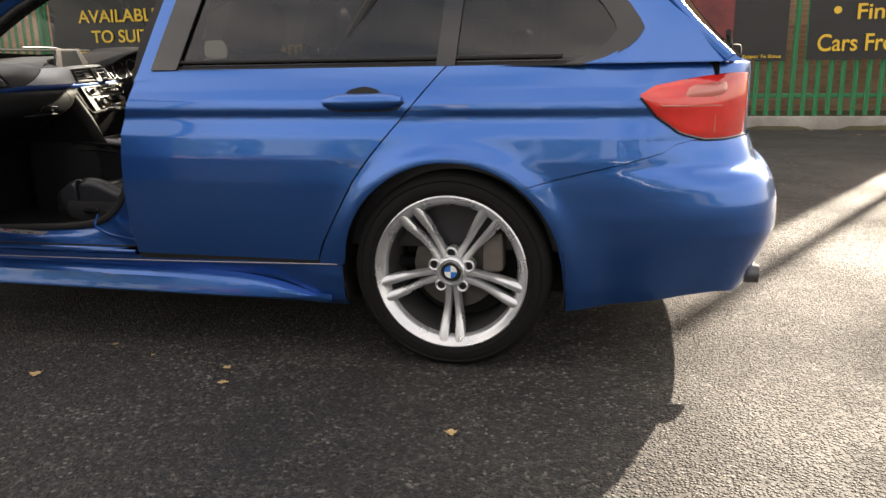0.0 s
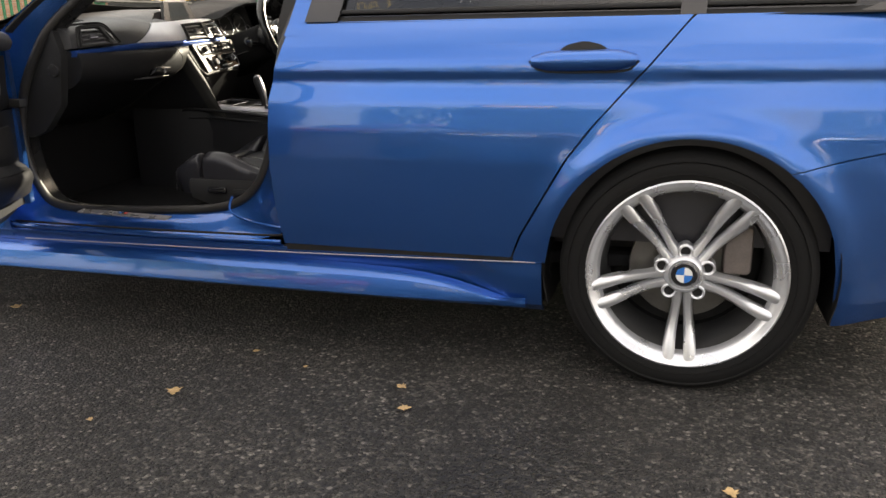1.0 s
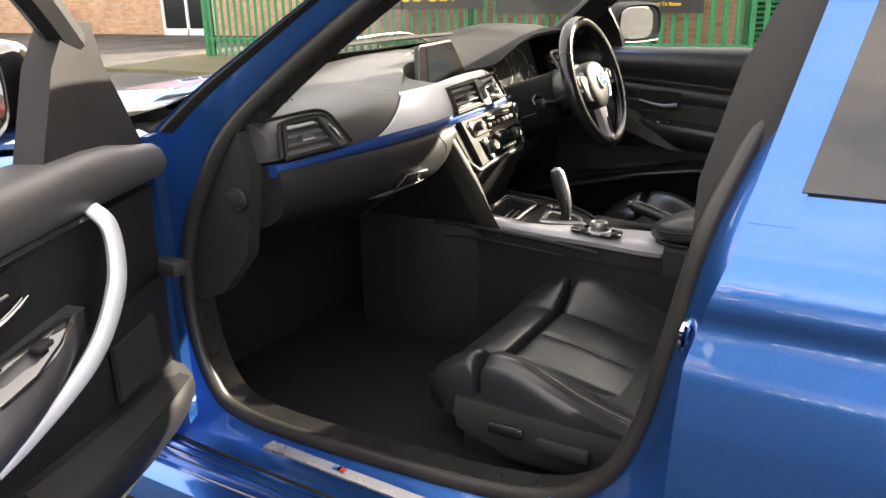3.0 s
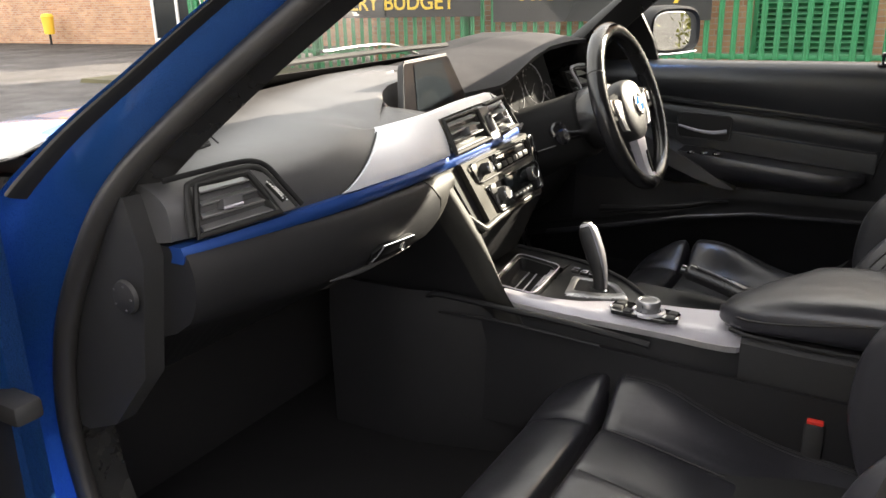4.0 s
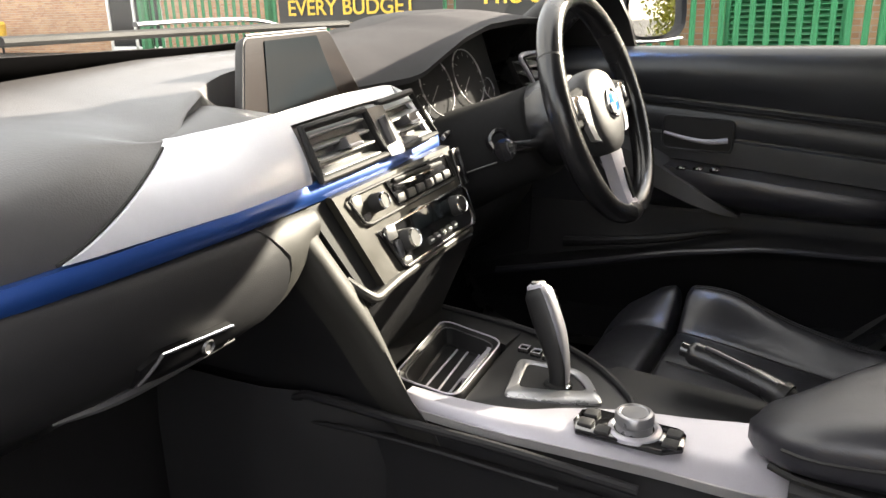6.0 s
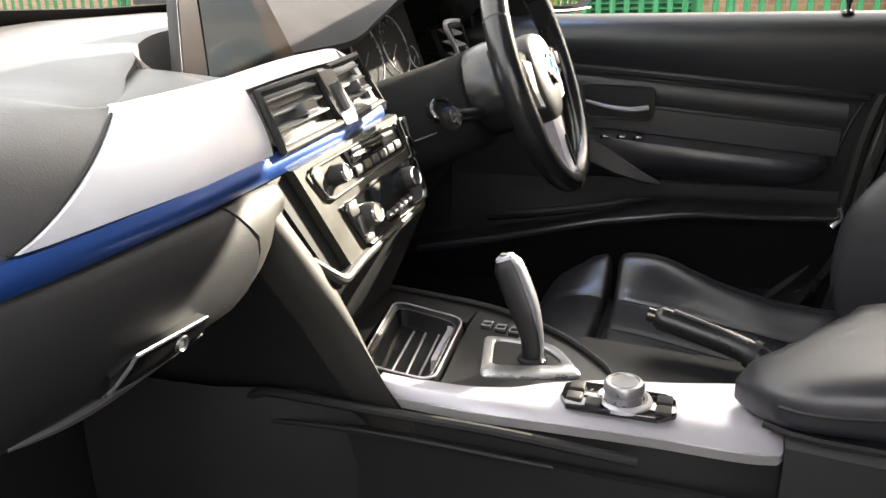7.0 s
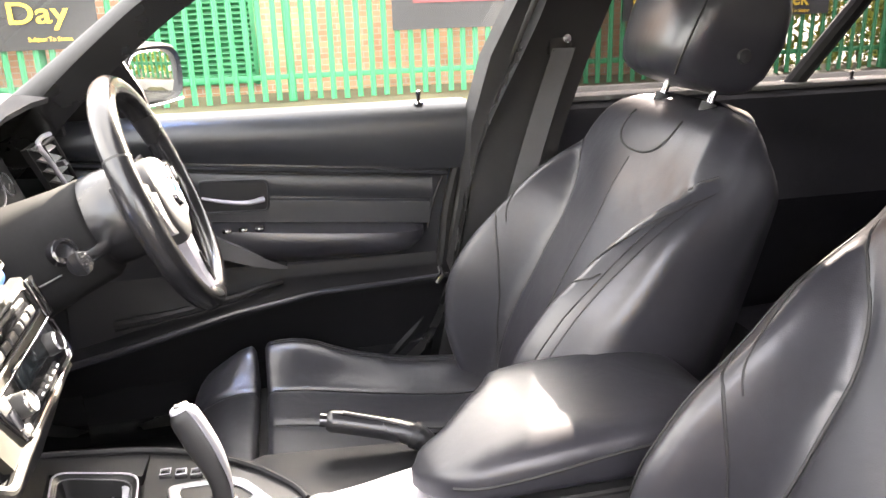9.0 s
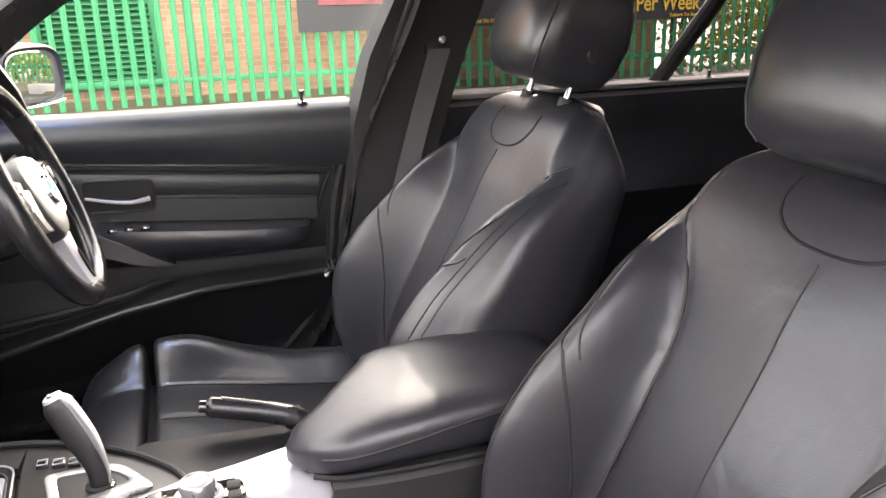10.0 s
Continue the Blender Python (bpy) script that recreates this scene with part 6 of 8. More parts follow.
# armrest and handbrake
ARM_L = [(-1.431, -0.022), (-1.42, 0.000), (-1.39, 0.016), (-1.343, 0.066), (-1.312, 0.100), (-1.298, 0.121), (-1.26, 0.128), (-1.08, 0.129), (-1.03, 0.122), (-1.012, 0.105)]
ARM_R = [(-1.431, -0.034), (-1.424, -0.054), (-1.41, -0.076), (-1.39, -0.092), (-1.36, -0.101), (-1.25, -0.107), (-1.05, -0.107), (-1.02, -0.10), (-1.012, -0.085)]
ARM_T = [(-1.431, 0.664), (-1.415, 0.678), (-1.39, 0.691), (-1.35, 0.704), (-1.30, 0.714), (-1.22, 0.722), (-1.12, 0.725), (-1.06, 0.716), (-1.03, 0.698), (-1.012, 0.672)]


def arm_ring(x):
    l, r, zt, zb = glide(x, ARM_L), glide(x, ARM_R), glide(x, ARM_T), 0.645
    out = []
    for k in range(36):
        a = 2 * math.pi * k / 36
        ca, sa = math.cos(a), math.sin(a)
        y = (l + r) / 2 + (l - r) / 2 * math.copysign(abs(ca) ** 0.38, ca)
        z = (zt + zb) / 2 + (zt - zb) / 2 * math.copysign(abs(sa) ** 0.62, sa)
        out.append(Vector((x, y, z)))
    return out


arm = part("armrest", loft([arm_ring(x) for x in list(np.linspace(-1.431, -1.28, 26)) + list(np.linspace(-1.26, -1.06, 8)) + [-1.045, -1.03, -1.02, -1.012]]), LEATHER, car, "black leather armrest lid cut away beside the handbrake", sharp=60)
part("armrest_seam", tube([Vector((x, glide(x, ARM_R) - 0.0005, 0.672 + 0.030 * smooth(-1.40, -1.14, x))) for x in np.linspace(-1.395, -1.04, 20)], 0.0022, 6), STITCH, arm)
part("lid_gap", tube([Vector((x, glide(x, ARM_R) + 0.004, 0.645)) for x in np.linspace(-1.405, -1.04, 16)], 0.004, 6), RUBBER, arm)
part("armrest_base", loft([[Vector((x, -w, 0.40)), Vector((x, -w, 0.630)), Vector((x, -w + 0.010, 0.643)), Vector((x, v - 0.01, 0.643)), Vector((x, v, 0.630)), Vector((x, v, 0.40))] for x, w, v in ((-1.385, 0.092, 0.020), (-1.33, 0.100, 0.075), (-1.30, 0.103, 0.11), (-1.25, 0.104, 0.12), (-1.02, 0.104, 0.12))]), BLACK, arm, sharp=30)
hb = part("handbrake", tube(curve([(-1.392, 0.076, 0.628), (-1.404, 0.080, 0.641), (-1.43, 0.090, 0.649), (-1.47, 0.100, 0.657), (-1.505, 0.107, 0.664), (-1.522, 0.109, 0.667)], 6), lambda t: table(t, [(0, 0.0155), (0.2, 0.0160), (0.5, 0.0150), (0.9, 0.0150), (1, 0.011)]), 16), RIMLEATHER, car, "leather-wrapped handbrake with a bright strip")
part("brake_spine", tube(curve([(-1.415, 0.079, 0.659), (-1.45, 0.091, 0.668), (-1.50, 0.103, 0.679)], 4), 0.0035, 8, flat=0.7), SPOKE, hb)
part("brake_collar", tube([(-1.412, 0.083, 0.645), (-1.404, 0.080, 0.642)], 0.0185, 16), BLACK, hb)
part("brake_button", tube([(-1.520, 0.109, 0.667), (-1.531, 0.110, 0.669)], 0.009, 14), GLOSS, hb)
part("brake_gaiter", loft([[Vector((-1.382 + r * math.cos(a), 0.082 + 0.6 * r * math.sin(a), z)) for a in np.linspace(0, 2 * math.pi, 18)[:-1]] for r, z in ((0.042, 0.585), (0.036, 0.600), (0.030, 0.612), (0.024, 0.624), (0.018, 0.636))], True, False), LEATHER, hb)

# ---- steering wheel ----
WN = Vector((0.942, 0, 0.335))
wm = aim((-1.723, 0.365, 0.9325), WN)
swl = new("steering_wheel")
swl.parent = car
RIM_R = 0.1695
GRIP = [(0, 0.0170), (50, 0.0176), (75, 0.0168), (105, 0.0168), (130, 0.0176), (200, 0.0174), (245, 0.0158), (270, 0.0155), (295, 0.0158), (340, 0.0174), (360, 0.0170)]


def rim_part(a0, a1, n):
    rings = []
    for a in np.linspace(radians(a0), radians(a1), n):
        r = table(math.degrees(a) % 360, GRIP)
        c, o = Vector((RIM_R * math.cos(a), RIM_R * math.sin(a), 0)), Vector((math.cos(a), math.sin(a), 0))
        rings.append([wm @ (c + o * (r * math.cos(k)) + Vector((0, 0, 1.08 * r * math.sin(k)))) for k in np.linspace(0, 2 * math.pi, 21)[:-1]])
    return loft(rings)


for k, (a0, a1, n) in enumerate(((30.4, 149.6, 34), (150.4, 389.6, 66))):
    part("rim", rim_part(a0, a1, n), RIMLEATHER, swl, "black leather wheel rim")
for a in (30, 150):
    part("rim_seam", rim_part(a - 0.5, a + 0.5, 3), STITCH, swl)


def boss(r, h, grow=1.0):
    """Outline of the padded hub: wide at the top, drawn in below."""
    out = []
    for a in np.linspace(0, 2 * math.pi, 49)[:-1]:
        ca, sa = math.cos(a), math.sin(a)
        w = 0.98 - 0.16 * smooth(0.1, -1.0, sa)
        out.append(wm @ Vector((r * w * math.copysign(abs(ca) ** 0.8, ca), r * (0.80 if sa > 0 else 1.02) * math.copysign(abs(sa) ** 0.85, sa), h)))
    return out


part("airbag_pad", loft([boss(r, h) for r, h in ((0.066, -0.034), (0.0735, -0.020), (0.0745, -0.006), (0.072, 0.004), (0.066, 0.010), (0.050, 0.0145), (0.030, 0.0165), (0.006, 0.017))], True, True), mat("hub_vinyl", (0.026, 0.026, 0.028), 0.5, spec=0.36, vary=0.15, scale=6, bump=0.10, bump_scale=800, fine=1), swl, "black airbag cover", sharp=60)
part("badge", revolve([(0.0, 0.0205), (0.019, 0.0202), (0.021, 0.0215), (0.0235, 0.0205), (0.0245, 0.014)], wm, 30), CHROME, swl)
for q in range(4):
    pts = [(0, 0)] + [(0.0165 * math.cos(t), 0.0165 * math.sin(t)) for t in np.linspace(q * math.pi / 2, (q + 1) * math.pi / 2, 7)]
    part("badge_quarter", prism(pts, lambda x, y, d: wm @ Vector((x, y, 0.0222 - d)), 0.002), ROUNDEL if q % 2 else PLATE, swl)
for d in (-1, 1):
    part("spoke", loft([[wm @ Vector((d * r, 0.006 + s * w, h)) for s, h in ((-1, -0.022), (-1, -0.004), (-0.8, 0.002), (0.8, 0.002), (1, -0.004), (1, -0.022))] for r, w in ((0.050, 0.034), (0.085, 0.030), (0.12, 0.026), (0.162, 0.024))]), MATT, swl, sharp=40)
    part("spoke_trim", loft([[wm @ Vector((d * (r + 0.012 * s), y + s * w, h)) for s, h in ((-1, -0.002), (-1, 0.007), (0, 0.0095), (1, 0.006), (1, -0.002))] for r, y, w in ((0.079, 0.020, 0.004), (0.084, 0.006, 0.008), (0.088, -0.010, 0.010), (0.084, -0.028, 0.009), (0.073, -0.046, 0.004))]), CONSILVER, swl, "silver spoke trim")
    part("spoke_keys", rbox((d * 0.112, 0.010, 0.003), (0.034, 0.034, 0.008), 0.003, wm), GLOSS, swl, "spoke buttons")
    part("key_roller", rbox((d * 0.110, 0.010, 0.007), (0.008, 0.020, 0.006), 0.002, wm), CONSILVER, swl)
    part("paddle", rbox((d * 0.100, 0.03, -0.030), (0.05, 0.05, 0.008), 0.003, wm), BLACK, swl)
part("lower_spoke", loft([[wm @ Vector((s * w, -r, h + e)) for s, h in ((-1, -0.016), (-1, 0.002), (-0.55, 0.007), (0.0, 0.008), (0.55, 0.007), (1, 0.002), (1, -0.016))] for r, w, e in ((0.072, 0.026, 0.0), (0.095, 0.021, -0.001), (0.125, 0.0165, -0.002), (0.150, 0.016, 0.000), (0.166, 0.019, 0.006))]), CONTRIM, swl, "silver lower spoke", sharp=50)
part("spoke_slot", loft([[wm @ Vector((s * w, -r, h)) for s, h in ((-1, 0.006), (-1, 0.0092), (1, 0.0092), (1, 0.006))] for r, w in ((0.100, 0.004), (0.120, 0.0055), (0.150, 0.005))]), MATT, swl)
part("column", loft([[wm @ Vector((w * math.copysign(abs(math.cos(a)) ** 0.7, math.cos(a)), dy + hh * math.copysign(abs(math.sin(a)) ** 0.7, math.sin(a)), h)) for a in np.linspace(0, 2 * math.pi, 33)[:-1]] for h, w, hh, dy in ((-0.098, 0.070, 0.068, -0.006), (-0.104, 0.077, 0.074, -0.006), (-0.15, 0.096, 0.076, -0.008), (-0.20, 0.128, 0.080, -0.010), (-0.27, 0.180, 0.088, -0.014), (-0.30, 0.185, 0.088, -0.014))]), MATT, car, "black steering column shroud", sharp=50)
part("column_collar", revolve([(0.050, -0.030), (0.062, -0.036), (0.069, -0.048), (0.071, -0.075), (0.069, -0.097), (0.060, -0.10)], wm, 40), RIMLEATHER, car, "glossy collar behind the steering wheel")
part("column_seam", tube([wm @ Vector((-0.0985 - 0.03 * k, -0.030, -0.15 - 0.05 * k)) for k in (0, 0.5, 1.0)], 0.0015, 6), SLAT, car)
part("stalk", tube(curve([(-1.80, 0.30, 0.880), (-1.807, 0.245, 0.884), (-1.812, 0.215, 0.886), (-1.813, 0.202, 0.886)], 5), lambda t: table(t, [(0, 0.010), (0.6, 0.011), (0.7, 0.016), (0.93, 0.017), (1.0, 0.008)]), 14), GLOSS, car)
part("stalk", tube([(-1.80, 0.42, 0.905), (-1.79, 0.52, 0.915)], 0.008, 8), BLACK, car)
lbl = aim((-1.846, 0.254, 0.890), (0.5, -0.8, 0.30))
part("key_slot", revolve([(0, 0.010), (0.010, 0.010), (0.013, 0.016), (0.017, 0.015), (0.020, 0.0)], lbl, 24), GLOSS, dash)
part("key_ring", tube([lbl @ Vector((0.016 * math.cos(a), 0.016 * math.sin(a), 0.0155)) for a in np.linspace(0, 2 * math.pi, 20)[:-1]], 0.0012, 6, True), GLOSS, dash)


# ---- seats ----
HB = [(-0.06, 0.06), (0.0, 0.115), (0.08, 0.165), (0.17, 0.185), (0.25, 0.168), (0.33, 0.130), (0.42, 0.086), (0.5, 0.052), (0.56, 0.02), (0.60, -0.02), (0.618, -0.05)]
HC = [(-0.06, 0.02), (0.0, 0.045), (0.12, 0.062), (0.25, 0.050), (0.4, 0.030), (0.5, 0.024), (0.56, 0.010), (0.60, -0.020), (0.618, -0.05)]
HW = [(-0.06, 0.22), (0.0, 0.242), (0.15, 0.264), (0.28, 0.264), (0.38, 0.256), (0.46, 0.246), (0.53, 0.234), (0.57, 0.216), (0.59, 0.194), (0.607, 0.155), (0.618, 0.10)]
CREASE = [(-0.06, 0.62), (0.02, 0.60), (0.12, 0.575), (0.25, 0.560), (0.34, 0.580), (0.41, 0.65), (0.455, 0.75), (0.49, 0.85), (0.515, 0.95), (0.53, 1.05)]
CUSH_C = [(-1.76, 0.455), (-1.745, 0.492), (-1.72, 0.522), (-1.66, 0.538), (-1.58, 0.532), (-1.40, 0.500), (-1.25, 0.480), (-1.14, 0.480)]
CUSH_B = [(-1.76, 0.462), (-1.745, 0.500), (-1.72, 0.532), (-1.69, 0.552), (-1.65, 0.577), (-1.57, 0.587), (-1.53, 0.581), (-1.48, 0.560), (-1.42, 0.537), (-1.31, 0.512), (-1.14, 0.505)]
CUSH_W = [(-1.76, 0.20), (-1.73, 0.235), (-1.66, 0.252), (-1.3, 0.258), (-1.14, 0.24)]


def seat(yc, drop, dx, label, dz=0.0, fwd=0.0, lean=0.0, slim=1.0, hw=0.86, shoulder=0.0):
    """A sports seat: bolstered backrest and cushion, split thigh support, headrest on two posts."""
    base = Vector((-1.14 + dx, yc, 0.47))
    upright = Matrix.Rotation(radians(-lean), 3, "Y")
    SE, SF = upright @ Vector((0.394, 0, 0.919)), upright @ Vector((-0.919, 0, 0.394))
    s = new("front_seat")
    s.parent = car
    tagged(s, label)

    def wide(t):
        return slim * glide(t, HW) * (1 + shoulder * smooth(0.34, 0.50, t))

    def height(a, t):
        c, b, ac, aa = glide(t, HC), glide(t, HB), glide(t, CREASE), abs(a)
        k = 1 - smooth(0.60, 0.95, ac)
        h = c + 0.010 * max(0.0, 1 - aa / min(ac, 0.6)) * smooth(0.52, 0.42, t) - 0.030 * smooth(0.80, 1.0, aa) * (1 - k)
        if aa > ac:
            q = (aa - ac) / (1 - ac)
            h += (b - c) * k * smooth(0.0, 0.46, q) * (1 - 0.12 * smooth(0.46, 0.72, q) - 0.45 * smooth(0.70, 1.0, q))
        return h - 0.007 * k * math.exp(-((aa - ac) / 0.028) ** 2)

    def front(a, t, lift=0.0):
        return base + SE * t + SF * (height(a, t) + lift) + Vector((0, wide(t) * a, 0))
    rings = []
    for t in list(np.linspace(-0.06, 0.50, 36)) + [0.515, 0.53, 0.545, 0.56, 0.572, 0.584, 0.595, 0.604, 0.612, 0.618]:
        w = wide(t)
        ring = [front(a, t) for a in np.linspace(-1, 1, 73)]
        hb_ = -0.105 + 0.065 * smooth(0.5, 0.618, t)
        edge = height(1.0, t)
        ring += [base + SE * t + SF * (edge + (hb_ - edge) * k) + Vector((0, w * (1 + 0.03 * math.sin(math.pi * k)), 0)) for k in (0.15, 0.35, 0.7)]
        ring += [base + SE * t + SF * (hb_ - 0.03 * (1 - a * a)) + Vector((0, w * 0.93 * a, 0)) for a in (1, 0.6, 0.2, -0.2, -0.6, -1)]
        ring += [base + SE * t + SF * (edge + (hb_ - edge) * k) + Vector((0, -w * (1 + 0.03 * math.sin(math.pi * k)), 0)) for k in (0.7, 0.35, 0.15)]
        rings.append(ring)
    back = part("backrest", loft(rings), LEATHER, s, "black leather backrest with deep bolsters", sharp=75)
    for d in (-1, 1):
        part("seam", tube([front(d * glide(t, CREASE), t, 0.0015) for t in np.linspace(0.03, 0.512, 34)], 0.0022, 6), STITCH, back)
        part("seam", tube([front(d * glide(t, [(0.04, 0.61), (0.15, 0.625), (0.20, 0.645), (0.25, 0.675), (0.30, 0.735), (0.335, 0.86)]), t, 0.0004) for t in np.linspace(0.04, 0.335, 26)], 0.0020, 6), STITCH, back)
        for e in (0.0, 0.035):
            part("seam", tube([front(d * (0.875 + e + 0.05 * smooth(0.30, 0.48, t)), t, 0.0002) for t in np.linspace(0.06, 0.47, 34)], 0.0011, 6), STITCH, back)
        part("seam", tube([front(d * (0.70 + 0.28 * k), 0.30 + 0.19 * k, 0.0003) for k in np.linspace(0, 1, 16)], 0.0014, 6), STITCH, back)
        part("seam", tube(curve([front(d * 0.55, 0.045, 0.001), front(d * 0.50, 0.012, 0.001), front(d * 0.36, -0.012, 0.001), front(d * 0.22, -0.045, 0.001)], 6), 0.0020, 6), STITCH, back)
    part("seam", tube([front(0.0, t, 0.0003) for t in np.linspace(0.0, 0.494, 22)], 0.0012, 6), STITCH, back)
    part("seam", tube([front(0.37 * math.copysign(abs(math.cos(a)) ** 0.75, math.cos(a)), 0.572 + 0.066 * math.copysign(abs(math.sin(a)) ** 0.8, math.sin(a)), 0.0006) for a in np.linspace(math.pi, 2 * math.pi, 26)], 0.0020, 6), STITCH, back)

    # headrest: boxy, with piped front edges
    hrings = []
    H0 = base + SE * (0.628 - drop) + SF * (0.034 + 0.4 * drop + fwd)
    for t, w, f, b in ((0.0, 0.085, 0.030, -0.050), (0.006, 0.105, 0.046, -0.078), (0.018, 0.122, 0.058, -0.096), (0.045, 0.136, 0.066, -0.108), (0.09, 0.146, 0.070, -0.112), (0.14, 0.147, 0.066, -0.104), (0.18, 0.138, 0.054, -0.085), (0.205, 0.110, 0.032, -0.060), (0.214, 0.070, 0.010, -0.040)):
        ring = []
        for k in range(44):
            a = 2 * math.pi * (k + 0.5) / 44
            ca, sa = math.cos(a), math.sin(a)
            y = hw * w * math.copysign(abs(ca) ** 0.33, ca)
            h = (f + b) / 2 + (f - b) / 2 * math.copysign(abs(sa) ** 0.38, sa) - 0.014 * (y / 0.13) ** 2 * (sa > 0)
            ring.append(H0 + SE * t + SF * h + Vector((0, y, 0)))
        hrings.append(ring)
    head = part("headrest", loft(hrings), LEATHER, s, "black leather headrest", sharp=75)
    for k in (5, 16):
        part("seam", tube([r[k] + SF * 0.0008 for r in hrings[1:8]], 0.0020, 6), STITCH, head)
    part("release_button", revolve([(0, 0.006), (0.010, 0.005), (0.012, 0.0)], aim(H0 + SE * 0.06 + SF * -0.04 + Vector((0, -0.139 * hw, 0)), (0, -1, 0)), 16), BLACK, head)
    for d in (-1, 1):
        part("post", tube([base + SE * 0.57 + SF * -0.03 + Vector((0, 0.075 * d, 0)), base + SE * (0.70 - drop) + SF * -0.03 + Vector((0, 0.075 * d, 0))], 0.006, 12), CHROME, s, "chrome headrest post")
        part("post_collar", tube([base + SE * 0.585 + SF * -0.03 + Vector((0, 0.075 * d, 0)), base + SE * 0.612 + SF * -0.03 + Vector((0, 0.075 * d, 0))], 0.013, 14), BLACK, s)

    # cushion
    def top(x, a):
        aa = abs(a)
        c, b = glide(x, CUSH_C), glide(x, CUSH_B)
        k = smooth(0.52, 0.86, aa) * (1 - 0.30 * smooth(0.90, 1.0, aa))
        return dz + c + (b - c) * k - 0.007 * math.exp(-((aa - 0.52) / 0.035) ** 2) - 0.003 * math.exp(-(aa / 0.04) ** 2) * (x > -1.605)

    def cush(xs, name, lbl):
        rr = []
        for x in xs:
            w = glide(x, CUSH_W)
            zb = table(x, [(-1.76, 0.43), (-1.72, 0.41), (-1.1, 0.39)])
            e = 0.010 if x in (xs[0], xs[-1]) else 0.003 if x in (xs[1], xs[-2]) else 0
            ring = [Vector((x + dx, yc + w * a * (1 - e * 2), top(x, a) - e)) for a in np.linspace(-1, 1, 65)]
            ring += [Vector((x + dx, yc + w * 1.005, top(x, 1) - 0.02)), Vector((x + dx, yc + w, (top(x, 1) + zb) / 2)), Vector((x + dx, yc + w * 0.95, zb)), Vector((x + dx, yc - w * 0.95, zb)), Vector((x + dx, yc - w, (top(x, 1) + zb) / 2)), Vector((x + dx, yc - w * 1.005, top(x, 1) - 0.02))]
            rr.append(ring)
        return part(name, loft(rr), LEATHER, s, lbl, sharp=70)
    cu = cush([-1.611, -1.607, -1.600] + list(np.linspace(-1.58, -1.18, 18)) + [-1.16, -1.15, -1.14], "cushion", "black leather seat cushion")
    cush([-1.762, -1.758, -1.752, -1.745, -1.735, -1.72, -1.70, -1.68, -1.66, -1.645, -1.636, -1.632, -1.628], "thigh_support", "black leather thigh extension")
    part("gap_floor", rbox((-1.62 + dx, yc, 0.47 + dz), (0.03, 0.44, 0.05), 0.004), RUBBER, cu)
    for d in (-1, 1):
        part("seam", tube([Vector((x + dx, yc + d * 0.52 * glide(x, CUSH_W), top(x, 0.52) + 0.002)) for x in np.linspace(-1.598, -1.2, 20)], 0.002, 6), STITCH, cu)
        for e in (0.84, 0.875):
            part("seam", tube([Vector((x + dx, yc + d * e * glide(x, CUSH_W), top(x, e) + 0.0004)) for x in np.linspace(-1.598, -1.2, 20)], 0.0011, 6), STITCH, cu)
    part("seam", tube([Vector((x + dx, yc, top(x, 0) + 0.0008)) for x in np.linspace(-1.598, -1.2, 18)], 0.0018, 6), STITCH, cu)
    part("seat_base", loft([[Vector((x + dx, yc - 0.262, 0.465)), Vector((x + dx, yc - 0.270, 0.44)), Vector((x + dx, yc - 0.258, z)), Vector((x + dx, yc + 0.258, z)), Vector((x + dx, yc + 0.270, 0.44)), Vector((x + dx, yc + 0.262, 0.465))] for x, z in ((-1.66, 0.40), (-1.55, 0.365), (-1.25, 0.365), (-1.10, 0.40))]), BLACK, s, sharp=40)
    part("recline_lever", rbox((-1.44 + dx, yc - 0.276, 0.425), (0.10, 0.018, 0.026), 0.007), BLACK, s)
    part("seat_switch", rbox((-1.55 + dx, yc - 0.274, 0.432), (0.07, 0.014, 0.022), 0.006), GLOSS, s)
    for d in (-1, 1):
        part("rail", rbox((-1.42 + dx, yc + 0.20 * d, 0.345), (0.50, 0.04, 0.05), 0.006), BLACK, s)
    return s


seat(0.355, 0.0, 0.0, "black leather driver's sports seat", fwd=-0.02, lean=2.0)
seat(-0.355, 0.045, 0.045, "black leather passenger sports seat", -0.034, -0.008, 3.0, 0.95, shoulder=0.09)
bench = part("rear_bench", loft([[Vector((x, -0.66, z)), Vector((x, 0.66, z)), Vector((x, 0.66, 0.33)), Vector((x, -0.66, 0.33))] for x, z in ((-0.62, 0.44), (-0.60, 0.50), (-0.35, 0.51), (-0.12, 0.49))]), LEATHER, car, "black leather rear bench")
part("bench_back", loft([[Vector((x, y, z)) for x, z in ((-0.16, 0.47), (-0.20, 0.50), (-0.12, 0.72), (-0.02, 0.95), (0.02, 1.0), (0.08, 0.98), (0.02, 0.47))] for y in (-0.64, 0.0, 0.64)]), LEATHER, bench, sharp=40)
for y in (-0.42, 0.42):
    part("rear_headrest", rbox((0.05, y, 1.06), (0.09, 0.24, 0.11), 0.035, None, 4), LEATHER, bench)
part("belt_buckle", rbox((-1.262, -0.118, 0.485), (0.03, 0.024, 0.10), 0.006), BLACK, car)
part("buckle_button", rbox((-1.262, -0.118, 0.537), (0.024, 0.020, 0.008), 0.002), RED, car, "red belt release button")


# ---- doors ----
def rows(pts, y_in, x0, x1, n=10):
    """Loft a (y, z) outline along x."""
    return loft([[Vector((x, y, z)) for y, z in pts(x)] for x in np.linspace(x0, x1, n)])


def slope(x):
    """The trim lines of the door fall towards the rear."""
    return -0.093 * (x + 1.5)


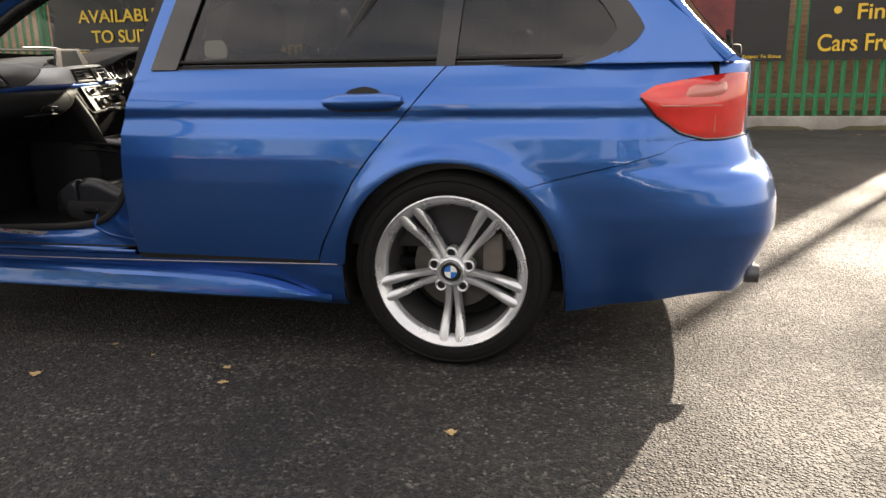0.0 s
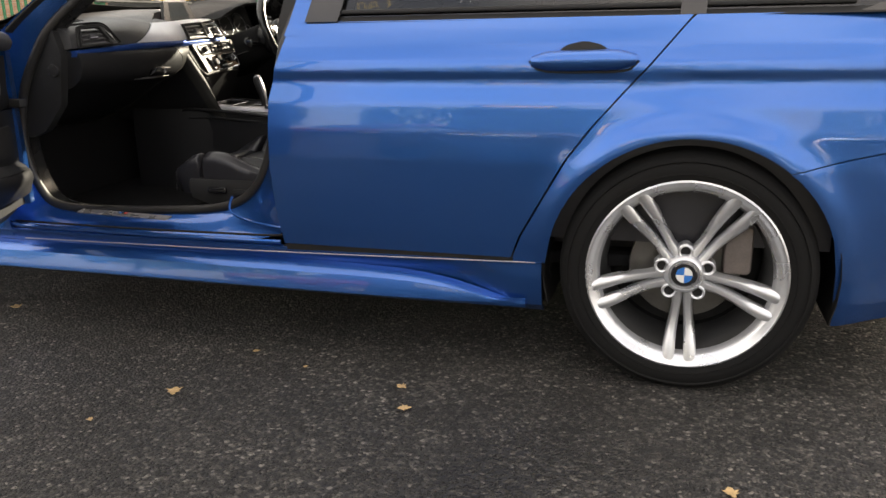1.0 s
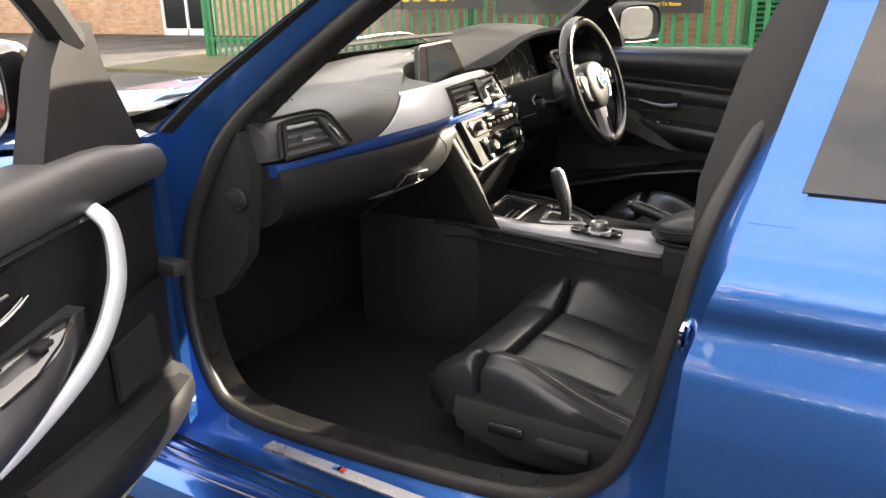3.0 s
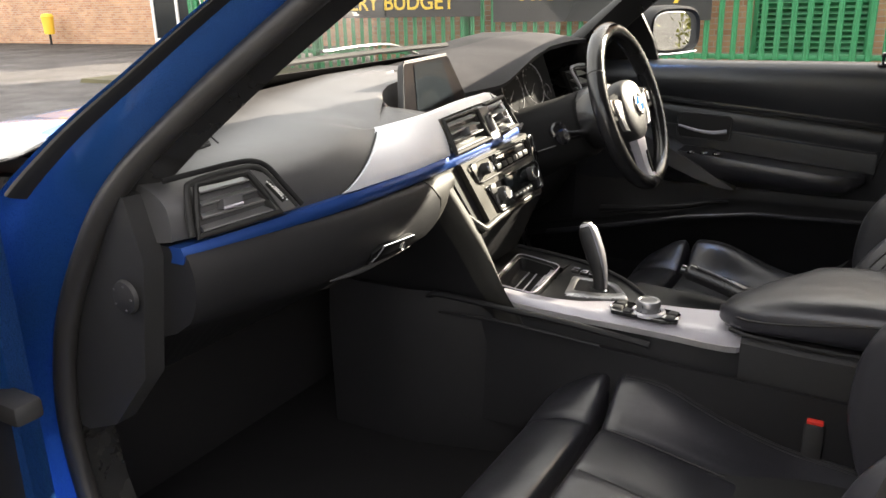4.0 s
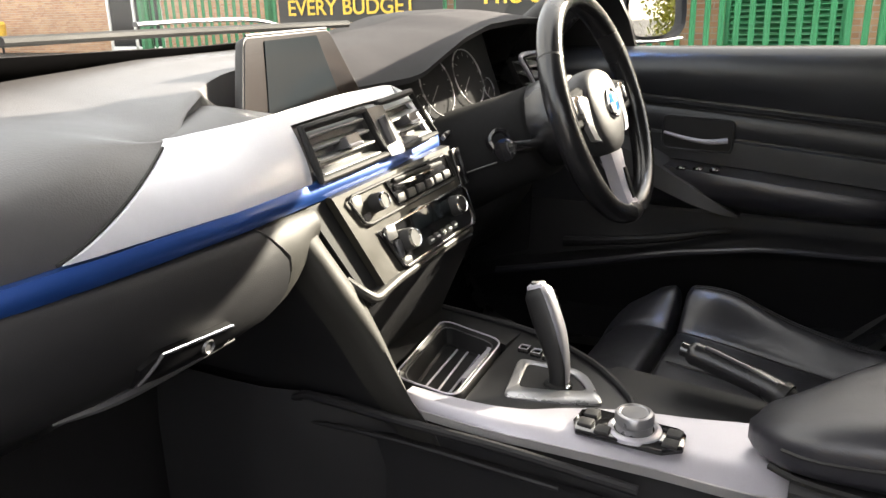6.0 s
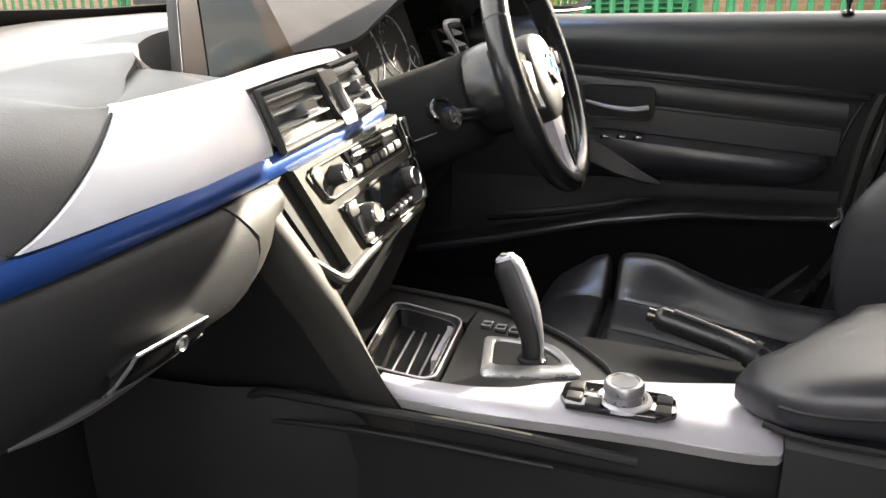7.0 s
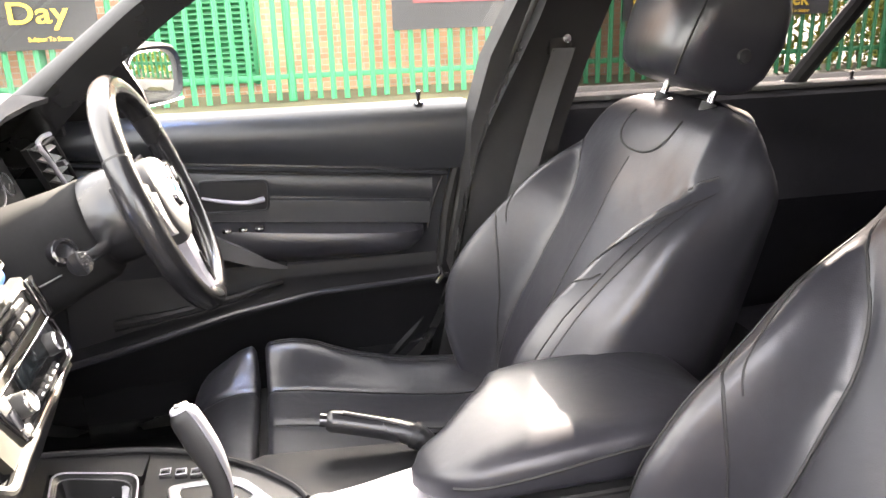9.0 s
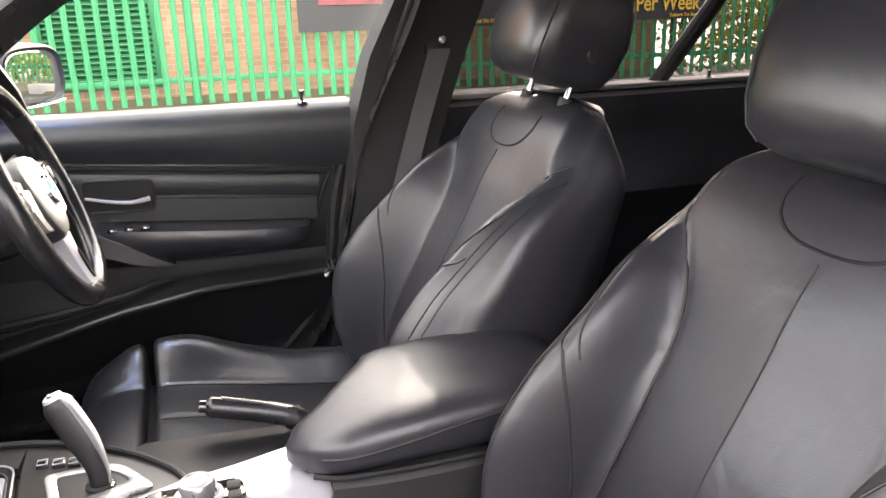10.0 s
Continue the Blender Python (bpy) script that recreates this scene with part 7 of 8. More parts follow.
def fdoor_skin(u, v):
    z = 0.330 + (0.965 - 0.330) * v
    a = table(z, [(0.33, -2.20), (0.45, -2.22), (0.80, -2.20), (0.965, -2.14)])
    b = table(z, FE) - 0.006
    return body(a + (b - a) * u, z)


rd = part("front_door", flip_y(shell(fdoor_skin, 30, 30, IN)), PAINT, car, "closed driver's door")
part("door_card", prism([(-2.12, 0.95), (-1.172, 0.975), (-1.185, 0.908), (-1.205, 0.849), (-1.223, 0.773), (-1.235, 0.679), (-1.251, 0.607), (-1.294, 0.526), (-1.36, 0.461), (-1.45, 0.42), (-2.12, 0.40)], lambda a, b, d: Vector((a, 0.750 + d, b)), 0.04, 0.003), DOORPAD, rd, "black moulded door card")
part("upper_pad", rows(lambda x: [(0.80, 1.000), (0.752, 1.001), (0.737, 0.997), (0.724, 0.985), (0.715, 0.966), (0.714, 0.945 + slope(x) * 0.3), (0.722, 0.915 + slope(x) * 0.7), (0.738, 0.890 + slope(x)), (0.80, 0.887 + slope(x))], 0, -2.12, -1.165), DOORPAD, rd, "black soft upper door pad", sharp=40)
part("accent_line", rows(lambda x: [(0.80, 0.884 + slope(x)), (0.738, 0.883 + slope(x)), (0.732, 0.879 + slope(x)), (0.737, 0.874 + slope(x)), (0.80, 0.873 + slope(x))], 0, -2.10, -1.212), DOORPAD, rd, "thin raised rail")
part("middle_panel", rows(lambda x: [(0.80, 0.871 + slope(x)), (0.748, 0.870 + slope(x)), (0.7445, 0.866 + slope(x)), (0.7438, 0.848 + slope(x)), (0.7445, 0.828 + slope(x)), (0.748, 0.824 + slope(x)), (0.80, 0.823 + slope(x))], 0, -2.10, -1.242, 16), DOORPAD, rd, sharp=40)
part("middle_panel", rows(lambda x: [(0.80, 0.821 + slope(x)), (0.747, 0.820 + slope(x)), (0.7430, 0.816 + slope(x)), (0.7425, 0.795 + slope(x)), (0.744, 0.77 + slope(x)), (0.80, 0.75 + slope(x))], 0, -2.10, -1.250, 16), DOORPAD, rd, sharp=40)
part("panel_edge", tube(curve([(-1.216, 0.748, 0.850), (-1.236, 0.748, 0.805), (-1.248, 0.748, 0.765), (-1.254, 0.748, 0.735)], 5), 0.0028, 8), DOORLOW, rd)
part("panel_step", tube(curve([(-1.57, 0.748, 0.648), (-1.42, 0.747, 0.645), (-1.30, 0.747, 0.646), (-1.262, 0.748, 0.650)], 5), 0.0042, 8), DOORPAD, rd)
part("door_armrest", loft([[Vector((x, 0.80, 0.772 + slope(x))), Vector((x, 0.742, 0.768 + slope(x))), Vector((x, 0.742 - d * 0.9, 0.762 + slope(x))), Vector((x, 0.742 - d, 0.748 + slope(x))), Vector((x, 0.742 - d * 0.85, max(0.715 + slope(x) * 0.5, b + 0.012))), Vector((x, 0.745, b)), Vector((x, 0.80, b - 0.005))] for x, d, b in ((-1.80, 0.02, 0.688), (-1.70, 0.045, 0.688), (-1.58, 0.060, 0.688), (-1.45, 0.062, 0.687), (-1.37, 0.060, 0.686), (-1.33, 0.056, 0.687), (-1.305, 0.049, 0.693), (-1.285, 0.038, 0.705), (-1.273, 0.024, 0.719), (-1.266, 0.006, 0.733))]), LEATHER, rd, "black padded door armrest", sharp=60)
RZ = [(-2.12, 0.50), (-1.824, 0.567), (-1.668, 0.606), (-1.496, 0.632), (-1.269, 0.632)]
part("lower_panel", loft([[Vector((x, 0.80, 0.69)), Vector((x, 0.752, 0.69)), Vector((x, 0.746, 0.66)), Vector((x, 0.742 - 0.010 * k, table(x, RZ) + 0.020)), Vector((x, 0.730 - 0.036 * k, table(x, RZ) + 0.009)), Vector((x, 0.724 - 0.044 * k, table(x, RZ))), Vector((x, 0.738 - 0.02 * k, table(x, RZ) - 0.022)), Vector((x, 0.75, 0.40)), Vector((x, 0.80, 0.39))] for x, k in ((-2.12, 0.8), (-1.9, 1.0), (-1.75, 1.0), (-1.6, 0.95), (-1.5, 0.9), (-1.4, 0.75), (-1.3, 0.5), (-1.2, 0.2), (-1.185, 0.0))]), DOORLOW, rd, "black lower door panel", sharp=60)
part("pull_handle", loft([[Vector((x, 0.745, z + h)), Vector((x, 0.745 - d, z + h * 0.6)), Vector((x, 0.745 - d, z - h * 0.6)), Vector((x, 0.745, z - h))] for x, z, d, h in ((-1.83, 0.80, 0.03, 0.045), (-1.72, 0.765, 0.055, 0.038), (-1.64, 0.728, 0.060, 0.028), (-1.585, 0.702, 0.052, 0.014), (-1.555, 0.688, 0.035, 0.004))]), mat("door_spear", (0.06, 0.06, 0.062), 0.4), rd, "tapering grey pull handle", sharp=50)
# ridge in paler leather than its panel, so that its edge looks lit
part("lit_panel_ridge", tube([(x, 0.724 - 0.044 * table(x, [(-2.12, 0.8), (-1.9, 1.0), (-1.6, 0.95), (-1.4, 0.75), (-1.22, 0.25)]) + 0.003, table(x, RZ) + 0.004) for x in np.linspace(-2.05, -1.22, 18)], lambda t: 0.008 - 0.003 * t, 8), LEATHER, rd)
part("pocket_lip", tube(curve([(-1.90, 0.712, 0.600), (-1.78, 0.70, 0.618), (-1.658, 0.706, 0.638), (-1.613, 0.712, 0.650), (-1.567, 0.722, 0.656)], 5), lambda t: 0.011 - 0.006 * t, 8), GLOVE, rd)
part("handle_bezel", loft([[Vector((p.x, 0.7425 + h, p.y)) for p in rounded([(-1.712, 0.808, 0), (-1.580, 0.803, 0), (-1.577, 0.866, 0), (-1.712, 0.873, 0)], 0.014)] for h in (0.006, -0.0015)]), DOORLOW, rd, "dark release recess")
part("bezel_edge", tube([Vector((p.x, 0.7405, p.y)) for p in rounded([(-1.712, 0.808, 0), (-1.580, 0.803, 0), (-1.577, 0.866, 0), (-1.712, 0.873, 0)], 0.014)], 0.0022, 8, True), DOORPAD, rd)
part("handle", tube(curve([(-1.707, 0.732, 0.840), (-1.66, 0.726, 0.830), (-1.62, 0.724, 0.826), (-1.588, 0.733, 0.829)], 5), lambda t: 0.003 + 0.003 * t, 10), CONTRIM, rd, "silver door release")
for k in range(3):
    part("window_switch", rbox((-1.664 + 0.031 * k, 0.705, 0.777), (0.018, 0.022, 0.006), 0.002), GLOSS, rd)
    part("switch_mark", rbox((-1.664 + 0.031 * k, 0.694, 0.779), (0.005, 0.003, 0.003), 0), WHITE, rd)
pin = part("lock_pin", revolve([(0.0, 0.026), (0.005, 0.024), (0.006, 0.018), (0.004, 0.012), (0.004, 0.004), (0.011, 0.002), (0.012, -0.002)], Matrix.Translation((-1.265, 0.742, 1.0)), 12), GLOSS, rd, "black lock pin")
part("door_side_line", tube(curve([(-1.162, 0.748, 0.985), (-1.174, 0.748, 0.905), (-1.194, 0.748, 0.845), (-1.212, 0.748, 0.770), (-1.224, 0.748, 0.680), (-1.241, 0.748, 0.603), (-1.285, 0.747, 0.520), (-1.352, 0.745, 0.450)], 6), 0.012, 8), RUBBER, rd)
gr = part("door_glass", flip_y(sheet(lambda u, v: (lambda z: Vector(((-2.0 + 1.15 * (z - 0.965)) + ((-1.08 + 0.2 * (z - 0.965)) - (-2.0 + 1.15 * (z - 0.965))) * u, gy(z) + 0.01, z)))(0.96 + 0.38 * v), 6, 6)), CLEAR, rd, "clear door window")
def mirror_at(a, b, d):
    """A point of the mirror head: along its width, its height and its facing."""
    e = d - 0.010 * b
    return Vector((-1.798 + 0.42 * a + 0.907 * e, 0.975 + 0.907 * a - 0.42 * e, 1.063 + b))


def mirror_ring(d, w, h, off=0.0):
    return [mirror_at(off + w * math.copysign(abs(math.cos(a)) ** 0.6, math.cos(a)), h * math.copysign(abs(math.sin(a)) ** 0.6, math.sin(a)), d) for a in np.linspace(0, 2 * math.pi, 29)[:-1]]


mm = part("door_mirror", loft([mirror_ring(d, w, h) for d, w, h in ((0.0, 0.098, 0.054), (0.008, 0.104, 0.060), (0.0, 0.112, 0.067), (-0.04, 0.114, 0.070), (-0.09, 0.10, 0.06), (-0.12, 0.05, 0.03))]), BLACK, rd, "black door mirror", sharp=50)
part("mirror_glass", loft([mirror_ring(0.0085, 0.080, 0.053, -0.018), mirror_ring(0.0100, 0.078, 0.051, -0.018)]), MIRROR, mm)
part("mirror_rim", tube([mirror_at(0.104 * t, -0.062 + 0.004 * t * t, 0.006) for t in np.linspace(-0.8, 0.9, 10)], 0.003, 6), CHROME, mm)
part("mirror_arm", tube([(-1.85, 0.78, 0.990), (-1.84, 0.90, 1.01)], 0.025, 10, flat=0.6), GLOSS, mm)
part("mirror_sail", loft([[Vector((x, y + o, z)) for x, y, z in ((-2.12, 0.775, 0.95), (-1.78, 0.778, 0.99), (-1.792, 0.762, 1.05), (-1.822, 0.728, 1.125), (-1.87, 0.70, 1.12), (-2.0, 0.74, 1.03))] for o in (-0.006, 0.012)]), BLACK, rd, "black triangular panel in the window corner")

# pillars, belts and rear cabin on the driver's side
for side in (-1, 1):
    fx = (lambda b: b) if side > 0 else flip_y
    bp = part("pillar_trim", fx(loft([[Vector((x0, y + 0.03, z)), Vector((x0 + 0.012, y - 0.012, z)), Vector((x1 - 0.012, y - 0.012, z)), Vector((x1, y + 0.03, z))] for x0, x1, y, z in ((-1.27, -1.05, 0.715, 0.42), (-1.225, -1.03, 0.715, 0.62), (-1.185, -1.00, 0.712, 0.80), (-1.180, -0.955, 0.708, 0.95), (-1.145, -0.915, 0.68, 1.09), (-1.09, -0.88, 0.632, 1.22), (-1.05, -0.86, 0.57, 1.36))])), mat("pillar_grey", (0.016, 0.016, 0.0165), 0.6, vary=0.1, bump=0.2, bump_scale=900) if side > 0 else BLACK, car, "dark grey pillar trim", sharp=40)
    part("belt_guide", fx(rbox((-0.995, 0.668, 1.105), (0.050, 0.026, 0.040), 0.010)), BLACK, bp)
    part("guide_bolt", fx(revolve([(0, 0.006), (0.008, 0.005), (0.010, 0)], aim((-0.985, 0.652, 1.118), (0, -1, 0)), 14)), CHROME, bp)
    belt = part("seat_belt", fx(shell(lambda u, v: Vector((-1.012 + 0.046 * u - 0.135 * v - 0.02 * v * v, 0.655 + 0.012 * math.sin(v * 5) - 0.005 * u, 1.10 - 0.46 * v)), 3, 20, (0.001, 0.0015, 0))), BELT, car, "grey seat belt webbing")
    if side > 0:
        part("belt_anchor", fx(tube([(-1.24, 0.712, 0.66), (-1.235, 0.708, 0.64), (-1.25, 0.705, 0.625)], 0.007, 8)), CHROME, belt)
    rdp = part("rear_door_panel", fx(loft([[Vector((x, 0.79, 0.985)), Vector((x, 0.735, 0.985)), Vector((x, 0.722, 0.97)), Vector((x, 0.728, 0.90)), Vector((x, 0.742, 0.86)), Vector((x, 0.70, 0.74)), Vector((x, 0.735, 0.68)), Vector((x, 0.74, 0.38)), Vector((x, 0.79, 0.38))] for x in (-1.0, -0.6, -0.2, 0.35)])), LEATHER, car, sharp=40)
    # same ledge twice: pale as sunlit on the driver's side, black on the other
    part("window_ledge", fx(rbox((-0.32, 0.765, 0.990), (1.32, 0.075, 0.012), 0.004)), mat("sunlit_ledge_grey", (0.12, 0.12, 0.115), 0.6) if side > 0 else BLACK, rdp)
    part("rear_post", fx(tube([(-0.40, 0.765, 0.985), (-0.30, 0.705, 1.16), (-0.22, 0.63, 1.34)], 0.020, 10)), BLACK, car)
    part("rear_lock_pin", fx(revolve([(0.0, 0.02), (0.005, 0.018), (0.004, 0.004), (0.010, 0.0)], Matrix.Translation((-0.26, 0.745, 0.996)), 10)), GLOSS, rdp)
    part("pillar_front", fx(tube([(x, y - (0.022 if side < 0 else 0.0), z) for x, y, z in ((-2.20, 0.755, 0.940), (-2.0, 0.715, 1.025), (-1.87, 0.675, 1.115), (-1.70, 0.625, 1.235), (-1.50, 0.575, 1.36), (-1.30, 0.56, 1.40))], lambda t: (0.030 if side > 0 else 0.020) + 0.004 * t, 12)), BLACK, car, "black windscreen pillar trim")
    part("roof_rail", fx(tube([(-1.45, 0.60, 1.36), (-0.8, 0.585, 1.392), (-0.2, 0.58, 1.385), (0.4, 0.56, 1.36)], 0.045, 10)), LINER, car)
part("boot_floor", rbox((0.45, 0, 0.55), (0.75, 1.2, 0.04), 0.01), CARPET, car)
for y in (-0.70, 0.70):
    part("boot_side", rbox((0.4, y, 0.72), (0.8, 0.03, 0.5), 0.01), CARPET, car)

# ---- open passenger door ----
LM = Matrix(((0.438, 0.899, 0, -2.0), (-0.899, 0.438, 0, -0.92), (0, 0, 1, 0), (0, 0, 0, 1)))
od = new("open_door")
od.parent = car
tagged(od, "front passenger door swung wide open")


def L(s_, n_, z_):
    return LM @ Vector((s_, n_, z_))


def lrows(fn, s0, s1, n=16):
    return loft([[L(s_, a, z) for a, z in fn(s_)] for s_ in np.linspace(s0, s1, n)])


def zlow(s_):
    return table(s_, [(-0.06, 0.44), (0.0, 0.40), (0.12, 0.375), (0.5, 0.37), (0.9, 0.37), (1.05, 0.40)])


def zdoor(s_):
    """Lower edge of the open door: it rises towards the lock."""
    return 0.340 + 0.062 * smooth(0.32, 0.76, s_)


def bulge(z):
    return float(np.interp(z, ZS, SIDE))


part("door_shell", lrows(lambda s_: [(-0.118, zdoor(s_) + 0.020), (-0.126, zdoor(s_))] + [(-0.175 + bulge(z), z) for z in np.linspace(zdoor(s_), 0.965, 14)] + [(-0.05, 0.972), (-0.035, 0.965)], -0.09, 1.03, 20), PAINT, od, "blue outer door skin", sharp=40)
part("hinge_face", lrows(lambda s_: [(-0.02, zlow(0) + 0.02), (-0.13, zlow(0)), (-0.13, 0.955), (-0.02, 0.965)], -0.098, -0.06, 3), PAINT, od)
part("door_backing", lrows(lambda s_: [(-0.05, 0.42), (-0.038, 0.42), (-0.038, 0.965), (-0.05, 0.965)], -0.06, 0.62, 3), BLACK, od)
part("upper_panel", lrows(lambda s_: [(-0.06, 0.985 - 0.03 * smooth(0.15, -0.08, s_)), (-0.012, 0.984 - 0.03 * smooth(0.15, -0.08, s_)), (0.004, 0.972 - 0.028 * smooth(0.15, -0.08, s_)), (0.010, 0.945 - 0.02 * smooth(0.15, -0.08, s_)), (0.0, 0.915 - 0.01 * smooth(0.2, 0, s_)), (-0.012, 0.901), (-0.06, 0.899)], -0.05, 1.01), DASH, od, "black soft upper door trim", sharp=45)
part("accent", lrows(lambda s_: [(-0.05, 0.899), (-0.012, 0.899), (-0.006, 0.894), (-0.012, 0.889), (-0.05, 0.888)], 0.18, 0.84), GLOSS, od, "thin glossy accent line")
part("mid_panel", lrows(lambda s_: [(-0.06, 0.888), (-0.018, 0.887), (-0.022, 0.84), (-0.026, 0.79), (-0.024, 0.74), (-0.06, 0.70)], -0.04, 0.835), GLOVE, od, sharp=45)
part("panel_seam", tube([L(s_, -0.020, 0.838 - 0.03 * (s_ - 0.5)) for s_ in np.linspace(0.52, 0.80, 8)], 0.003, 6), GLOSS, od)
part("arm_pad", loft([[L(s_, -0.03, zt + 0.004), L(s_, 0.0, zt), L(s_, d * 0.45, zt + (zf - zt) * 0.4 + 0.003), L(s_, d * 0.82, zf + 0.005), L(s_, d, zf - 0.003), L(s_, d * 0.98, zf - 0.016), L(s_, d * 0.6 - 0.004, zf - 0.040), L(s_, -0.03, zf - 0.055)] for s_, d, zt, zf in [(q, glide(q, [(0.24, -0.004), (0.32, 0.022), (0.42, 0.038), (0.55, 0.047), (0.70, 0.047), (0.78, 0.040), (0.83, 0.020), (0.855, -0.012)]), glide(q, [(0.24, 0.784), (0.42, 0.778), (0.55, 0.769), (0.80, 0.767), (0.855, 0.758)]), glide(q, [(0.24, 0.776), (0.32, 0.762), (0.42, 0.740), (0.58, 0.729), (0.72, 0.735), (0.80, 0.745), (0.855, 0.752)])) for q in np.linspace(0.24, 0.855, 30)]]), LEATHER, od, "black leather door armrest", sharp=60)
part("switch_plate", loft([[L(s_, -0.012, za + 0.004), L(s_, d - 0.004, zb + 0.008), L(s_, d, zb + 0.003), L(s_, -0.012, za - 0.004)] for s_, d, za, zb in ((0.27, 0.002, 0.784, 0.778), (0.33, 0.018, 0.783, 0.768), (0.40, 0.026, 0.780, 0.757), (0.47, 0.024, 0.776, 0.755))]), GLOSS, od, "glossy black switch plate")
part("window_switch", rbox((0, 0, 0), (0.03, 0.018, 0.008), 0.003, Matrix.Translation(L(0.36, 0.008, 0.783)) @ LM.to_3x3().to_4x4()), BLACK, od)
part("pull_handle", tube(curve([L(0.175, -0.008, 0.908), L(0.170, 0.012, 0.882), L(0.180, 0.022, 0.838), L(0.205, 0.026, 0.792), L(0.268, 0.026, 0.740), L(0.360, 0.022, 0.708), L(0.480, 0.010, 0.678)], 7), lambda t: table(t, [(0, 0.013), (0.15, 0.017), (0.5, 0.019), (0.75, 0.016), (0.93, 0.009), (1, 0.004)]), 14, flat=0.62, up=LM.to_3x3() @ Vector((0, 1, 0.0))), SILVER, od, "curved satin silver pull handle")
part("handle_recess", loft([[L(0.46 + a, -0.012 - h, 0.842 - 0.10 * a + b) for a, b in ((-0.115, -0.022), (0.035, -0.022), (0.045, -0.01), (0.045, 0.024), (0.035, 0.032), (-0.105, 0.032), (-0.115, 0.02))] for h in (0.0, 0.03)]), GLOSS, od, "dark release handle recess")
part("release", tube(curve([L(0.500, 0.0, 0.836), L(0.46, 0.008, 0.838), L(0.41, 0.008, 0.842), L(0.358, 0.0, 0.848)], 5), lambda t: 0.007 - 0.003 * t, 10, flat=0.6), CHROME, od, "chrome release handle")
LT = [(-0.075, 0.525, -0.010), (-0.05, 0.528, 0.004), (0.03, 0.530, 0.016), (0.15, 0.540, 0.026), (0.30, 0.560, 0.032), (0.46, 0.582, 0.030), (0.62, 0.612, 0.022), (0.74, 0.636, 0.010), (0.80, 0.665, -0.010), (0.83, 0.69, -0.022)]


def trim_ring(s_):
    p, q = table(s_, [(a, b) for a, b, c in LT]), table(s_, [(a, c) for a, b, c in LT])
    low = table(s_, [(0.50, 0.365), (0.60, 0.405), (0.69, 0.452), (0.735, 0.49), (0.755, 0.575), (0.78, 0.65), (0.81, 0.70), (0.83, 0.72)])
    ring = [(-0.055, 0.73), (-0.028, 0.725), (-0.032, p + 0.03), (q - 0.006, p + 0.004), (q, p - 0.004), (q + 0.002, p - 0.022), (q * 0.7 - 0.014, p - 0.07), (-0.040, 0.455), (-0.070, 0.400), (-0.108, 0.352), (-0.125, 0.352)]
    return [L(s_, n_ if z > low else min(n_, -0.036), max(z, low)) for n_, z in ring]


part("lower_trim", loft([trim_ring(s_) for s_ in (-0.075, -0.05, 0.03, 0.15, 0.30, 0.46, 0.55, 0.62, 0.66, 0.69, 0.72, 0.74, 0.76, 0.78, 0.80, 0.815, 0.83)]), GLOVE, od, "black door pocket and lower trim", sharp=45)
# darker BLUE_TRIM instead of PAINT: the frame's shade is put into its colour
part("inner_frame", lrows(lambda s_: [(-0.125, zdoor(s_) + 0.010), (-0.075, zdoor(s_) + 0.022), (-0.056, zdoor(s_) + 0.045), (-0.048, zdoor(s_) + 0.08), (-0.046, zdoor(s_) + 0.13), (-0.046, 0.965), (-0.125, 0.965)], 0.52, 1.03, 14), BLUE_TRIM, od, "blue painted inner door frame, darkened to look shaded", sharp=45)
part("door_seal", tube(curve([L(1.0, -0.046, 0.93), L(0.985, -0.046, 0.75), L(0.93, -0.046, 0.625), L(0.885, -0.046, 0.57), L(0.825, -0.046, 0.505), L(0.73, -0.050, 0.455), L(0.60, -0.060, 0.41)], 6), 0.008, 8), RIMLEATHER, od, "black rubber door seal")
part("trim_rim", tube(curve([L(0.728, -0.010, 0.618), L(0.750, -0.022, 0.68), L(0.778, -0.026, 0.77), L(0.80, -0.022, 0.87)], 6), 0.011, 10), GLOVE, od)
part("pocket_mouth", shell(lambda u, v: L(-0.03 + 0.44 * u, 0.006 + 0.018 * math.sin(math.pi * u * 0.8) - 0.035 * v, 0.538 + 0.035 * u + 0.012 * v + 0.02 * v * u), 12, 3, (0, 0, -0.004)), RUBBER, od)
part("speaker_cover", shell(lambda u, v: L(0.02 + 0.14 * u, -0.016, 0.59 + 0.09 * v), 4, 4, LM.to_3x3() @ Vector((0, -0.008, 0))), BLACK, od)
part("sail_panel", loft([[L(-0.035, n_, 0.950), L(0.02, n_, 1.039), L(0.055, n_, 1.089), L(0.075, n_, 1.154), L(0.14, n_, 1.154), L(0.19, n_, 1.10), L(0.25, n_, 0.975)] for n_ in (-0.018, -0.06)]), DOORLOW, od, "black mirror triangle")
part("window_frame", tube(curve([L(0.108, -0.038, 1.13), L(0.30, 0.0, 1.24), L(0.60, 0.03, 1.335), L(0.85, 0.06, 1.365), L(1.0, 0.055, 1.345), L(1.02, 0.02, 1.18), L(1.01, -0.06, 0.97)], 6), 0.026, 8), BLACK, od, "black window frame")
og = part("door_glass", sheet(lambda u, v: L(0.24 + 0.34 * v + (0.99 - 0.24 - 0.34 * v) * u, -0.075 + 0.10 * v, 0.965 + 0.38 * v), 4, 4), CLEAR, od, "clear door window")
og.visible_shadow = False
part("belt_seal", tube([L(0.25, -0.062, 0.978), L(1.01, -0.062, 0.980)], 0.007, 8), RUBBER, od)
dm = Matrix.Translation(L(0.185, -0.188, 1.064)) @ LM.to_3x3().to_4x4() @ Matrix.Rotation(radians(2), 4, "Z")


